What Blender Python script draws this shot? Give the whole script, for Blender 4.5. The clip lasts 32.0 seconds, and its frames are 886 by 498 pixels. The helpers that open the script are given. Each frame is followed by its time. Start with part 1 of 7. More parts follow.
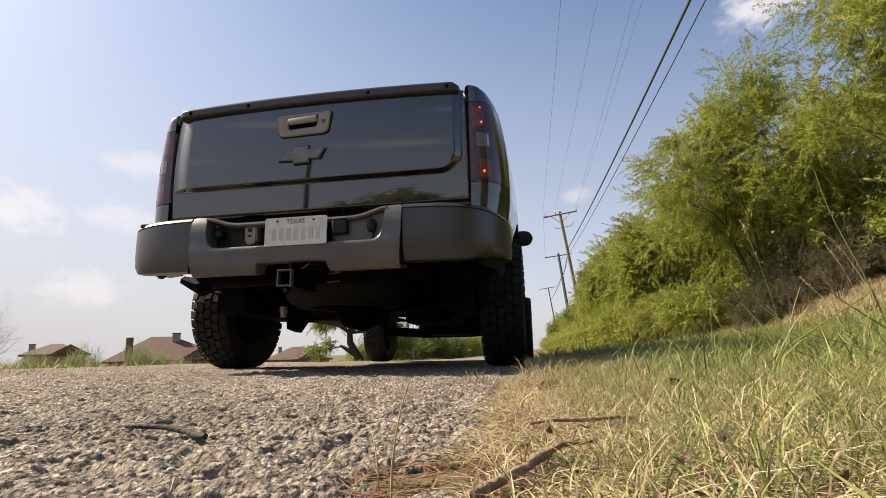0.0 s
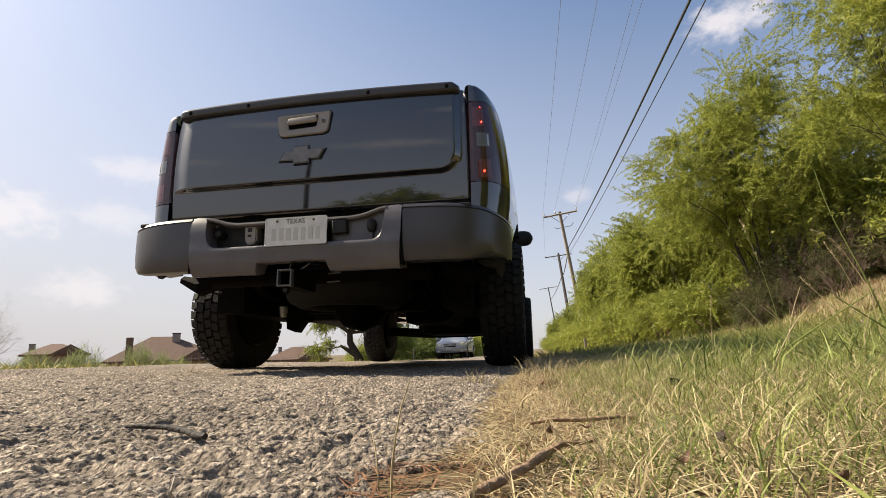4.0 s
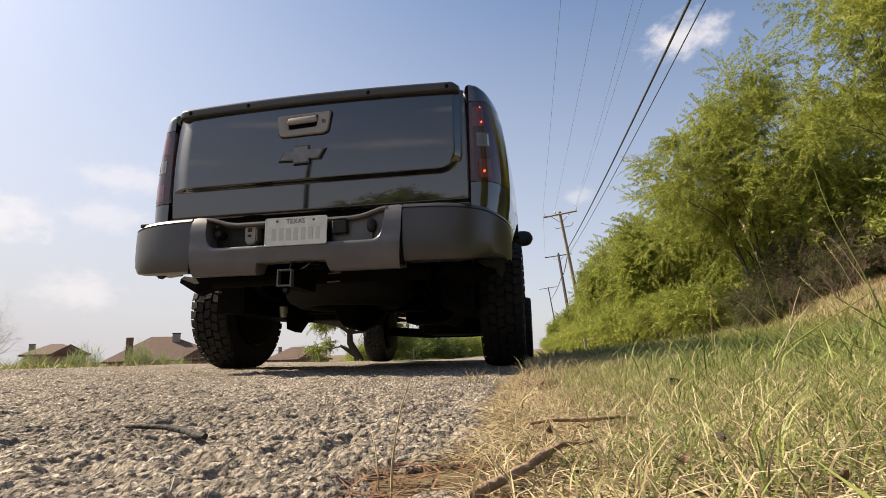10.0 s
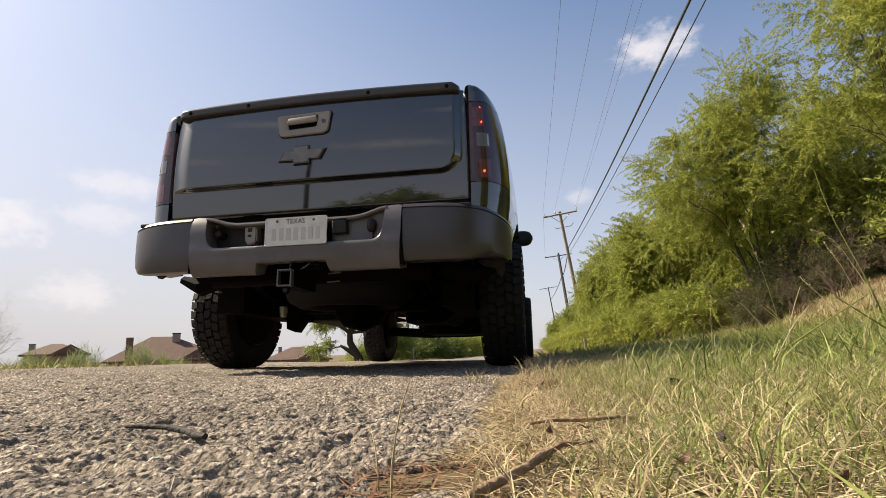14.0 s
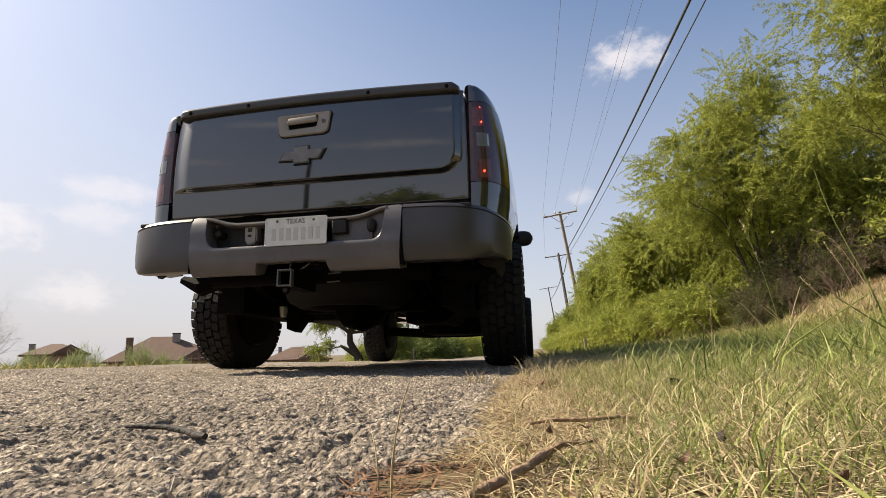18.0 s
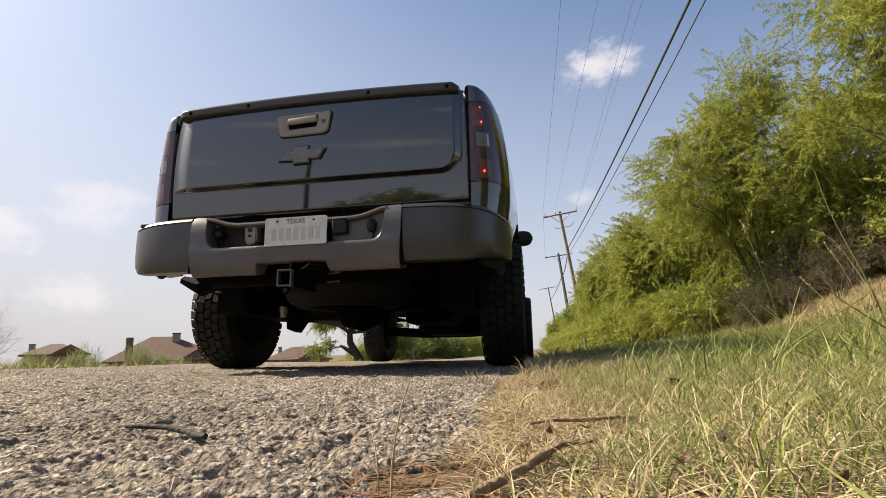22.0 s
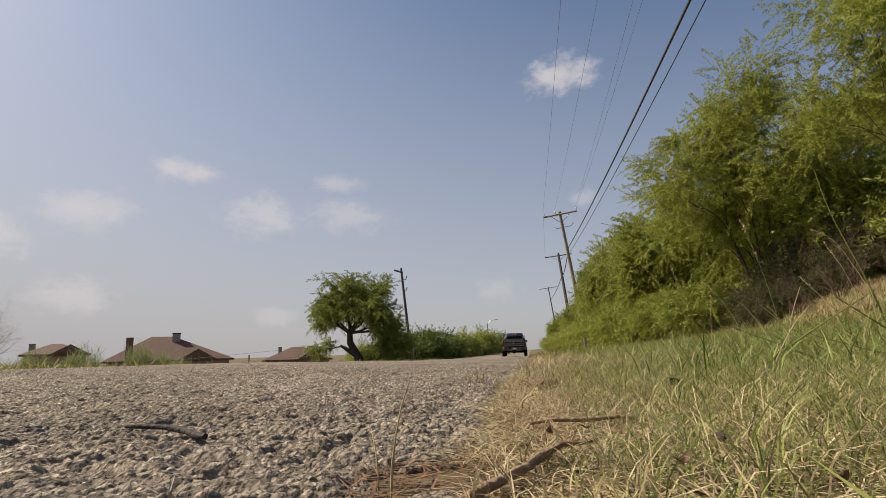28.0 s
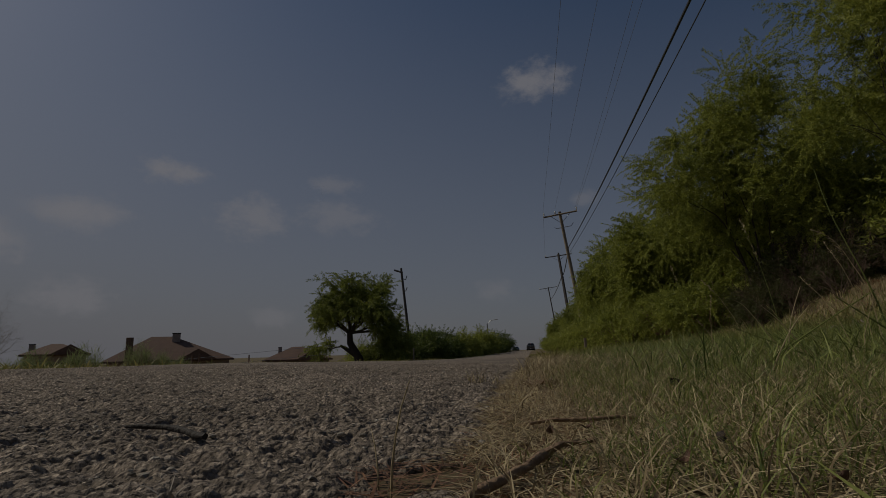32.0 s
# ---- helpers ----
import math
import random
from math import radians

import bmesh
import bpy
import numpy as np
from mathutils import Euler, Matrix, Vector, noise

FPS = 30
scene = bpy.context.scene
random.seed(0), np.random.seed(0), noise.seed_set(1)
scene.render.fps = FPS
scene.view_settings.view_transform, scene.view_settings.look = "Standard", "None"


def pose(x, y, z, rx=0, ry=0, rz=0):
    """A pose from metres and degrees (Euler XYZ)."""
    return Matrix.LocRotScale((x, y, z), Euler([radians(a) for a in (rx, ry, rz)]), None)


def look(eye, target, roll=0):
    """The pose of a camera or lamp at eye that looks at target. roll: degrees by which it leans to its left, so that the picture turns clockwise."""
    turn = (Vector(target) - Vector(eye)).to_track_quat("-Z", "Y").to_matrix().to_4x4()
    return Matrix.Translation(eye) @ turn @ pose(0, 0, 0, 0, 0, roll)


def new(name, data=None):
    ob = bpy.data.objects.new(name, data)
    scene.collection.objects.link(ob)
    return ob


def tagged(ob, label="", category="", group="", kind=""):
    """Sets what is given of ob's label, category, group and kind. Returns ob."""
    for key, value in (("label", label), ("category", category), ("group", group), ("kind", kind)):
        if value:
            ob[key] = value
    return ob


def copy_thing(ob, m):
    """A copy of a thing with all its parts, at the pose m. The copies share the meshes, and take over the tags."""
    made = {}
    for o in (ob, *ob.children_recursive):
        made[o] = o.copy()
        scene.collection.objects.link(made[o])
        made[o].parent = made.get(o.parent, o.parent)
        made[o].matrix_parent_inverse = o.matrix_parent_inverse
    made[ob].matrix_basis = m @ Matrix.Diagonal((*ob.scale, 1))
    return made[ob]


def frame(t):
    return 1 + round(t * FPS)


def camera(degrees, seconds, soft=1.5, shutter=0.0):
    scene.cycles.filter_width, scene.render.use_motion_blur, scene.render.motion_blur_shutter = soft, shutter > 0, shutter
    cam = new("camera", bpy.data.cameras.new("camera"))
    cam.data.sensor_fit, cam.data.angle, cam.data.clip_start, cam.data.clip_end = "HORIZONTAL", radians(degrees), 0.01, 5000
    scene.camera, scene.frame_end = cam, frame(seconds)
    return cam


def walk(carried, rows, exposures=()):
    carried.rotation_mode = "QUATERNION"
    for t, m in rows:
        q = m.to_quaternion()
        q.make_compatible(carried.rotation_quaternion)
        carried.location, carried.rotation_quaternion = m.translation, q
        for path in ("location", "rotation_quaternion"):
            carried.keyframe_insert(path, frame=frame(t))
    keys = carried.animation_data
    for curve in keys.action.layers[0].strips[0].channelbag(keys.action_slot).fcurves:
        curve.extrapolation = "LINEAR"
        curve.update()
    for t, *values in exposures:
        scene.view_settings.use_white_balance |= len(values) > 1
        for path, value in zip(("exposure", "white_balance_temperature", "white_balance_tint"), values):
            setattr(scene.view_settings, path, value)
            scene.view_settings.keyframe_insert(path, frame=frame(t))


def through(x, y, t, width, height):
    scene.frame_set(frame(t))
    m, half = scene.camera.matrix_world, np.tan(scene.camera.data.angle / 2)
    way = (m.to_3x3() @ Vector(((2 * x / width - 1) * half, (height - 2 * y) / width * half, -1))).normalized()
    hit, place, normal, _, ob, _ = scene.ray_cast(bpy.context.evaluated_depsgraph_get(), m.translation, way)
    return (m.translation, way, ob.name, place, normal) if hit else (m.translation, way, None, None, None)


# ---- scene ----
# The camera lies still at the road's edge, a hand above the asphalt.
cam = camera(80.9, 32.0, soft=0.5, shutter=0.0)
EYE = (0.0, 0.0, 0.107)
VIEW = look(EYE, (-1.457, 9.704, 2.030), roll=-1.70)
EV = 0.97
walk(cam, [(0.0, VIEW), (32.0, VIEW)],
     exposures=[(t, EV + e, k, 8) for t, e, k in ((0.0, 0.0, 6750), (23.9, 0.0, 6750), (24.6, -0.20, 6750), (25.0, -0.38, 6750), (25.5, -0.49, 6750), (28.0, -0.60, 6750), (29.5, -0.76, 6750), (30.0, -0.88, 6750), (31.0, -1.55, 6600), (32.0, -2.78, 6250))])

# ---- light ----
SUN_FROM = Vector((-0.745, 0.07, 0.66)).normalized()
sun = new("sun", bpy.data.lights.new("sun", "SUN"))
sun.data.energy, sun.data.angle, sun.data.color = 5.0, radians(0.55), (1.0, 0.875, 0.70)
sun.matrix_world = look((0, 0, 60), Vector((0, 0, 60)) - SUN_FROM)

world = bpy.data.worlds.new("world")
scene.world = world
world.use_nodes = True
wt = world.node_tree
sky = wt.nodes.new("ShaderNodeTexSky")
sky.sky_type, sky.sun_disc = "NISHITA", False
sky.sun_elevation = math.asin(SUN_FROM.z)
sky.sun_rotation = math.atan2(SUN_FROM.x, SUN_FROM.y)
sky.air_density, sky.dust_density, sky.ozone_density, sky.altitude = 0.8, 1.5, 1.7, 200
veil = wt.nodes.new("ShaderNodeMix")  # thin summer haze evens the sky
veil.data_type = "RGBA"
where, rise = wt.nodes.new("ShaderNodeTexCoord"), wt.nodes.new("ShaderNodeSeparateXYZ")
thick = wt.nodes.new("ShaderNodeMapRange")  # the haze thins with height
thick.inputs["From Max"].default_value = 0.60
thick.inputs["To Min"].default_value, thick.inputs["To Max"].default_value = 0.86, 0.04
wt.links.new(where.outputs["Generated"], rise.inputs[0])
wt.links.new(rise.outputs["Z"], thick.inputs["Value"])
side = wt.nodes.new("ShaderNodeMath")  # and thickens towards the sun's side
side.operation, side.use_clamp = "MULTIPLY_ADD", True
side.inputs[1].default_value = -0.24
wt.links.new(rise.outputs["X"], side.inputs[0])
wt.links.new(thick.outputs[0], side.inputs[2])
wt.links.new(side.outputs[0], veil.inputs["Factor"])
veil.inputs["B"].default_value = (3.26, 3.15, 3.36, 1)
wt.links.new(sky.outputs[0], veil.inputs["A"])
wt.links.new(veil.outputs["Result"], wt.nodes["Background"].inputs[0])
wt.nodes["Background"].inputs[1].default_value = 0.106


# ---- materials ----
def ramp_color(c, k):
    return tuple(max(0.0, min(1.0, v * k)) for v in c[:3]) + (1.0,)


def material(name, color, rough=0.6, metal=0.0, vary=0.15, scale=8.0, fine=60.0, bump=0.1, coat=0.0, spec=0.5, second=None, island=False, objects=False, single=0.62):
    """A surface with two scales of variation in colour, fine relief and uneven gloss."""
    m = bpy.data.materials.new(name)
    m.use_nodes = True
    nt = m.node_tree
    b = nt.nodes["Principled BSDF"]
    b.inputs["Metallic"].default_value = metal
    b.inputs["Coat Weight"].default_value = coat
    b.inputs["Coat Roughness"].default_value = 0.03
    b.inputs["Specular IOR Level"].default_value = spec
    tc = nt.nodes.new("ShaderNodeTexCoord")
    n1, n2 = nt.nodes.new("ShaderNodeTexNoise"), nt.nodes.new("ShaderNodeTexNoise")
    n1.inputs["Scale"].default_value, n1.inputs["Detail"].default_value = scale, 6
    n2.inputs["Scale"].default_value, n2.inputs["Detail"].default_value = fine, 4
    for n in (n1, n2):
        nt.links.new(tc.outputs["Object"], n.inputs["Vector"])
    mixed = nt.nodes.new("ShaderNodeMath")
    mixed.operation = "MULTIPLY_ADD"
    mixed.inputs[1].default_value, mixed.inputs[2].default_value = 0.35, 0.0
    nt.links.new(n2.outputs["Fac"], mixed.inputs[0])
    add = nt.nodes.new("ShaderNodeMath")
    add.operation = "MULTIPLY_ADD"
    add.inputs[1].default_value = 0.65
    nt.links.new(n1.outputs["Fac"], add.inputs[0])
    nt.links.new(mixed.outputs[0], add.inputs[2])
    fac = add.outputs[0]
    if island or objects:
        geo = nt.nodes.new("ShaderNodeNewGeometry") if island else nt.nodes.new("ShaderNodeObjectInfo")
        mx = nt.nodes.new("ShaderNodeMath")
        mx.operation = "MULTIPLY_ADD"
        mx.inputs[1].default_value = single
        low = nt.nodes.new("ShaderNodeMath")
        low.operation = "MULTIPLY"
        low.inputs[1].default_value = 1 - single
        nt.links.new(fac, low.inputs[0])
        nt.links.new(geo.outputs["Random Per Island" if island else "Random"], mx.inputs[0])
        nt.links.new(low.outputs[0], mx.inputs[2])
        fac = mx.outputs[0]
    ramp = nt.nodes.new("ShaderNodeValToRGB")
    lo, hi = (0.34 - 0.35 * single, 0.66 + 0.35 * single) if island or objects else (0.3, 0.7)
    ramp.color_ramp.elements[0].position, ramp.color_ramp.elements[1].position = lo, hi
    ramp.color_ramp.elements[0].color = ramp_color(color, 1 - vary)
    ramp.color_ramp.elements[1].color = ramp_color(second or color, 1 + vary)
    nt.links.new(fac, ramp.inputs[0])
    nt.links.new(ramp.outputs[0], b.inputs["Base Color"])
    rr = nt.nodes.new("ShaderNodeMapRange")
    rr.inputs["To Min"].default_value, rr.inputs["To Max"].default_value = max(0.02, rough * 0.85), min(1.0, rough * 1.15)
    nt.links.new(n1.outputs["Fac"], rr.inputs["Value"])
    nt.links.new(rr.outputs[0], b.inputs["Roughness"])
    if bump > 0:
        bp = nt.nodes.new("ShaderNodeBump")
        bp.inputs["Strength"].default_value, bp.inputs["Distance"].default_value = bump, 0.01
        nt.links.new(n2.outputs["Fac"], bp.inputs["Height"])
        nt.links.new(bp.outputs[0], b.inputs["Normal"])
    return m


def leaf_material(name, dark, light, through=0.35, single=0.62, scale=1.2):
    m = material(name, dark, rough=0.55, vary=0.05, scale=scale, single=single, fine=14, bump=0.0, second=light, island=True, spec=0.3)
    nt = m.node_tree
    b, out = nt.nodes["Principled BSDF"], nt.nodes["Material Output"]
    tr, mix = nt.nodes.new("ShaderNodeBsdfTranslucent"), nt.nodes.new("ShaderNodeMixShader")
    mix.inputs[0].default_value = through
    nt.links.new(b.inputs["Base Color"].links[0].from_socket, tr.inputs[0])
    nt.links.new(b.outputs[0], mix.inputs[1])
    nt.links.new(tr.outputs[0], mix.inputs[2])
    nt.links.new(mix.outputs[0], out.inputs[0])
    return m


def glow(name, color, strength):
    m = bpy.data.materials.new(name)
    m.use_nodes = True
    b = m.node_tree.nodes["Principled BSDF"]
    b.inputs["Base Color"].default_value = (*color, 1)
    b.inputs["Emission Color"].default_value = (*color, 1)
    b.inputs["Emission Strength"].default_value = strength
    b.inputs["Roughness"].default_value = 0.2
    return m


def asphalt_material():
    m = bpy.data.materials.new("weathered_asphalt")
    m.use_nodes = True
    nt = m.node_tree
    b = nt.nodes["Principled BSDF"]
    tc = nt.nodes.new("ShaderNodeTexCoord")
    stone, big, grain = nt.nodes.new("ShaderNodeTexVoronoi"), nt.nodes.new("ShaderNodeTexNoise"), nt.nodes.new("ShaderNodeTexNoise")
    stone.inputs["Scale"].default_value = 135
    big.inputs["Scale"].default_value, big.inputs["Detail"].default_value = 1.7, 8
    grain.inputs["Scale"].default_value, grain.inputs["Detail"].default_value = 300, 5
    for n in (stone, big, grain):
        nt.links.new(tc.outputs["Object"], n.inputs["Vector"])
    cr = nt.nodes.new("ShaderNodeValToRGB")
    cr.color_ramp.elements[0].position, cr.color_ramp.elements[1].position = 0.0, 1.0
    cr.color_ramp.elements[0].color, cr.color_ramp.elements[1].color = (0.195, 0.162, 0.130, 1), (0.51, 0.43, 0.345, 1)
    e = cr.color_ramp.elements.new(0.72)
    e.color = (0.315, 0.262, 0.207, 1)
    sep = nt.nodes.new("ShaderNodeSeparateColor")
    nt.links.new(stone.outputs["Color"], sep.inputs[0])
    nt.links.new(sep.outputs[0], cr.inputs[0])
    gap = nt.nodes.new("ShaderNodeMapRange")
    gap.inputs["From Min"].default_value, gap.inputs["From Max"].default_value = 0.35, 0.75
    gap.inputs["To Min"].default_value, gap.inputs["To Max"].default_value = 1.0, 0.55
    nt.links.new(stone.outputs["Distance"], gap.inputs["Value"])
    patch = nt.nodes.new("ShaderNodeMapRange")
    patch.inputs["From Min"].default_value, patch.inputs["From Max"].default_value = 0.3, 0.7
    patch.inputs["To Min"].default_value, patch.inputs["To Max"].default_value = 0.75, 1.2
    nt.links.new(big.outputs["Fac"], patch.inputs["Value"])
    gr = nt.nodes.new("ShaderNodeMapRange")
    gr.inputs["From Min"].default_value, gr.inputs["From Max"].default_value = 0.25, 0.75
    gr.inputs["To Min"].default_value, gr.inputs["To Max"].default_value = 0.65, 1.35
    nt.links.new(grain.outputs["Fac"], gr.inputs["Value"])
    p1, p2 = nt.nodes.new("ShaderNodeMath"), nt.nodes.new("ShaderNodeMath")
    p1.operation = p2.operation = "MULTIPLY"
    nt.links.new(gap.outputs[0], p1.inputs[0])
    nt.links.new(patch.outputs[0], p1.inputs[1])
    nt.links.new(p1.outputs[0], p2.inputs[0])
    nt.links.new(gr.outputs[0], p2.inputs[1])
    mul = nt.nodes.new("ShaderNodeVectorMath")
    mul.operation = "SCALE"
    nt.links.new(cr.outputs[0], mul.inputs[0])
    nt.links.new(p2.outputs[0], mul.inputs["Scale"])
    nt.links.new(mul.outputs[0], b.inputs["Base Color"])
    b.inputs["Roughness"].default_value = 0.9
    b.inputs["Specular IOR Level"].default_value = 0.25
    inv = nt.nodes.new("ShaderNodeMath")
    inv.operation = "SUBTRACT"
    inv.inputs[0].default_value = 1.0
    nt.links.new(stone.outputs["Distance"], inv.inputs[1])
    ad = nt.nodes.new("ShaderNodeMath")
    nt.links.new(inv.outputs[0], ad.inputs[0])
    nt.links.new(grain.outputs["Fac"], ad.inputs[1])
    bp = nt.nodes.new("ShaderNodeBump")
    bp.inputs["Strength"].default_value, bp.inputs["Distance"].default_value = 1.0, 0.005
    nt.links.new(ad.outputs[0], bp.inputs["Height"])
    nt.links.new(bp.outputs[0], b.inputs["Normal"])
    return m


ASPHALT = asphalt_material()
STONE = material("road_stone", (0.20, 0.18, 0.15), 0.9, vary=0.3, scale=30, fine=260, bump=0.5, second=(0.36, 0.33, 0.28), island=True, spec=0.25)
SOIL = material("dry_soil", (0.09, 0.06, 0.034), 0.95, vary=0.3, scale=0.8, fine=40, bump=0.6, second=(0.17, 0.14, 0.075), spec=0.2)
GRASS = leaf_material("green_grass", (0.058, 0.095, 0.022), (0.335, 0.365, 0.105), 0.3)
DRYGRASS = leaf_material("dry_grass", (0.15, 0.098, 0.05), (0.68, 0.575, 0.345), 0.2)
MEADOW = leaf_material("meadow_grass", (0.16, 0.165, 0.045), (0.40, 0.35, 0.14))
FERNLEAF = leaf_material("feathery_leaves", (0.085, 0.120, 0.022), (0.44, 0.46, 0.090), 0.46, 0.30, 1.5)
OAKLEAF = leaf_material("broad_leaves", (0.045, 0.075, 0.014), (0.17, 0.205, 0.042), 0.35)
WILLOW = leaf_material("fine_tree_leaves", (0.055, 0.085, 0.016), (0.32, 0.35, 0.07), 0.40, 0.3, 1.1)
SCRUB = leaf_material("scrub_leaves", (0.06, 0.10, 0.016), (0.20, 0.23, 0.05), 0.35)
BARK = material("bark", (0.05, 0.038, 0.029), 0.9, vary=0.4, scale=6, fine=45, bump=0.9)
TWIG = material("dry_twig", (0.25, 0.165, 0.10), 0.85, vary=0.4, scale=15, fine=120, bump=0.6)
BRUSHWOOD = material("dead_brushwood", (0.10, 0.066, 0.045), 0.9, vary=0.4, scale=4, fine=60, bump=0.4)
PALE_TWIG = material("pale_bare_twig", (0.30, 0.27, 0.23), 0.85, vary=0.2, scale=5, fine=40, bump=0.3)
DARKTWIG = material("dark_twig", (0.016, 0.012, 0.009), 0.8, vary=0.4, scale=15, fine=120, bump=0.6)
POLEWOOD = material("weathered_pole_wood", (0.23, 0.19, 0.145), 0.85, vary=0.3, scale=2, fine=30, bump=0.5)
DARKPOLE = material("creosote_pole_wood", (0.06, 0.052, 0.048), 0.8, vary=0.3, scale=2, fine=30, bump=0.4)
CABLE = material("black_cable", (0.03, 0.032, 0.036), 0.6, vary=0.1, bump=0.0)
WIRE = material("grey_wire", (0.16, 0.165, 0.18), 0.5, metal=0.3, vary=0.1, bump=0.0)
PORCELAIN = material("insulator_glaze", (0.6, 0.6, 0.58), 0.25, vary=0.1, bump=0.0)
PAINT = material("black_gloss_paint", (0.013, 0.012, 0.012), 0.4, vary=0.3, scale=3, fine=200, bump=0.0, coat=1.0, spec=0.1)
PAINT.node_tree.nodes["Principled BSDF"].inputs["Coat IOR"].default_value = 1.9
# one bumper plastic in two tones: darker wings, middle lightened as if lit
PLASTIC = material("shaded_grey_plastic", (0.036, 0.033, 0.036), 0.34, vary=0.3, spec=0.6, scale=5, fine=600, bump=0.012)
LITPLASTIC = material("lit_grey_plastic", (0.082, 0.075, 0.079), 0.36, vary=0.3, scale=7, fine=600, bump=0.012, spec=0.6)
DARKPLASTIC = material("black_plastic", (0.012, 0.0118, 0.012), 0.6, vary=0.2, scale=8, fine=700, bump=0.02, spec=0.35)
BRONZE = material("handle_plastic", (0.25, 0.225, 0.20), 0.40, vary=0.15, scale=8, fine=700, bump=0.015)
# far darker than steel: the shade under and inside things is painted in
UNDER = material("shade_black_steel", (0.0035, 0.003, 0.003), 0.8, vary=0.4, scale=7, fine=70, bump=0.4, spec=0.08)
RUBBER = material("tyre_rubber", (0.012, 0.011, 0.010), 0.8, vary=0.35, scale=12, fine=150, bump=0.3, spec=0.3)
RIM = material("painted_rim", (0.015, 0.015, 0.016), 0.4, metal=0.5, vary=0.2, bump=0.1)
STEEL = material("bright_steel", (0.42, 0.41, 0.39), 0.38, metal=0.8, vary=0.2, scale=20, fine=200, bump=0.1)
TAILRED = material("smoked_red_lens", (0.036, 0.004, 0.004), 0.12, vary=0.2, scale=30, fine=200, bump=0.0, coat=0.5)
TAILAMBER = material("smoked_amber_lens", (0.09, 0.011, 0.006), 0.15, vary=0.6, scale=90, fine=300, bump=0.1, coat=0.8)
TAILEDGE = material("dull_red_lens_edge", (0.045, 0.008, 0.008), 0.3, vary=0.2, scale=20, fine=200, bump=0.0, coat=0.6)
CAPPLASTIC = material("satin_black_plastic", (0.035, 0.033, 0.034), 0.34, vary=0.25, scale=4, fine=500, bump=0.02)
EMBLEM = material("worn_grey_emblem", (0.15, 0.145, 0.142), 0.4, vary=0.3, scale=25, fine=300, bump=0.03)
TAILCLEAR = material("smoked_clear_lens", (0.085, 0.085, 0.082), 0.15, vary=0.4, scale=60, fine=200, bump=0.1, coat=1.0)
LED = glow("red_lamp_glow", (1.0, 0.06, 0.03), 3.0)
BRAKE = glow("brake_lamp_glow", (0.55, 0.025, 0.02), 0.10)
PLATE = material("plate_enamel", (0.60, 0.60, 0.575), 0.45, vary=0.12, scale=25, fine=120, bump=0.05)
PLATEINK = material("plate_ink", (0.12, 0.12, 0.13), 0.5, vary=0.1, bump=0.0)
PLATEBLUR = material("plate_bars", (0.47, 0.46, 0.43), 0.5, vary=0.1, bump=0.0)
GLASS = material("dark_tinted_glass", (0.006, 0.008, 0.012), 0.06, vary=0.1, bump=0.0, coat=0.0, spec=0.45)
SILVER = material("silver_paint", (0.42, 0.43, 0.45), 0.34, metal=0.55, vary=0.05, scale=3, fine=400, bump=0.0, coat=0.7)
SILVERPLASTIC = material("silver_bumper_paint", (0.30, 0.305, 0.31), 0.42, metal=0.35, vary=0.06, scale=4, fine=300, bump=0.0, coat=0.3)
HEADLAMP = material("yellowed_headlamp_lens", (0.55, 0.52, 0.40), 0.12, vary=0.15, scale=25, fine=60, bump=0.1, coat=1.0)
SUVRED = material("red_lens", (0.35, 0.02, 0.02), 0.15, vary=0.2, scale=30, bump=0.0, coat=1.0)
ALLOY = material("alloy_wheel", (0.36, 0.35, 0.335), 0.42, metal=0.6, vary=0.15, scale=12, fine=90, bump=0.1)
CHROME = material("chrome", (0.7, 0.7, 0.7), 0.15, metal=1.0, vary=0.05, bump=0.0)
ROOF = material("brown_shingles", (0.125, 0.075, 0.054), 0.95, vary=0.25, scale=1.5, fine=14, bump=0.6)
BRICKWALL = material("tan_brick", (0.32, 0.24, 0.18), 0.85, vary=0.2, scale=2, fine=20, bump=0.3)
STUCCO = material("chimney_siding", (0.27, 0.22, 0.19), 0.85, vary=0.15, scale=2, fine=20, bump=0.2)
RUST = material("rusty_post", (0.13, 0.075, 0.05), 0.85, vary=0.4, scale=10, fine=60, bump=0.4)
BROOM = leaf_material("pale_broom_stalks", (0.15, 0.19, 0.07), (0.36, 0.40, 0.18), 0.35)
# hedge leaf colour darkened to carry the shade inside the crowns
SHADELEAF = leaf_material("shade_toned_leaves", (0.030, 0.042, 0.012), (0.11, 0.115, 0.035), 0.3, 0.3, 2.0)
MULCH = leaf_material("reddish_plant_litter", (0.10, 0.045, 0.024), (0.34, 0.19, 0.10), 0.1)
DEADLEAF = material("dead_brown_leaf", (0.10, 0.05, 0.026), 0.7, vary=0.35, scale=40, fine=300, bump=0.4)
DARKSTEEL = material("dark_worn_steel", (0.13, 0.125, 0.12), 0.45, metal=0.7, vary=0.3, scale=20, fine=200, bump=0.1)
BUGGREEN = material("yellow_green_chitin", (0.28, 0.30, 0.05), 0.35, vary=0.3, scale=300, fine=900, bump=0.0)
BUGGREY = material("pale_grey_chitin", (0.42, 0.43, 0.42), 0.4, vary=0.25, scale=200, fine=900, bump=0.0)
BUGWING = material("clear_insect_wing", (0.5, 0.5, 0.5), 0.2, vary=0.1, scale=300, fine=900, bump=0.0)
BUGWING.node_tree.nodes["Principled BSDF"].inputs["Alpha"].default_value = 0.25
LAMPPAINT = material("galvanised_grey", (0.5, 0.5, 0.5), 0.5, metal=0.4, vary=0.1, bump=0.0)


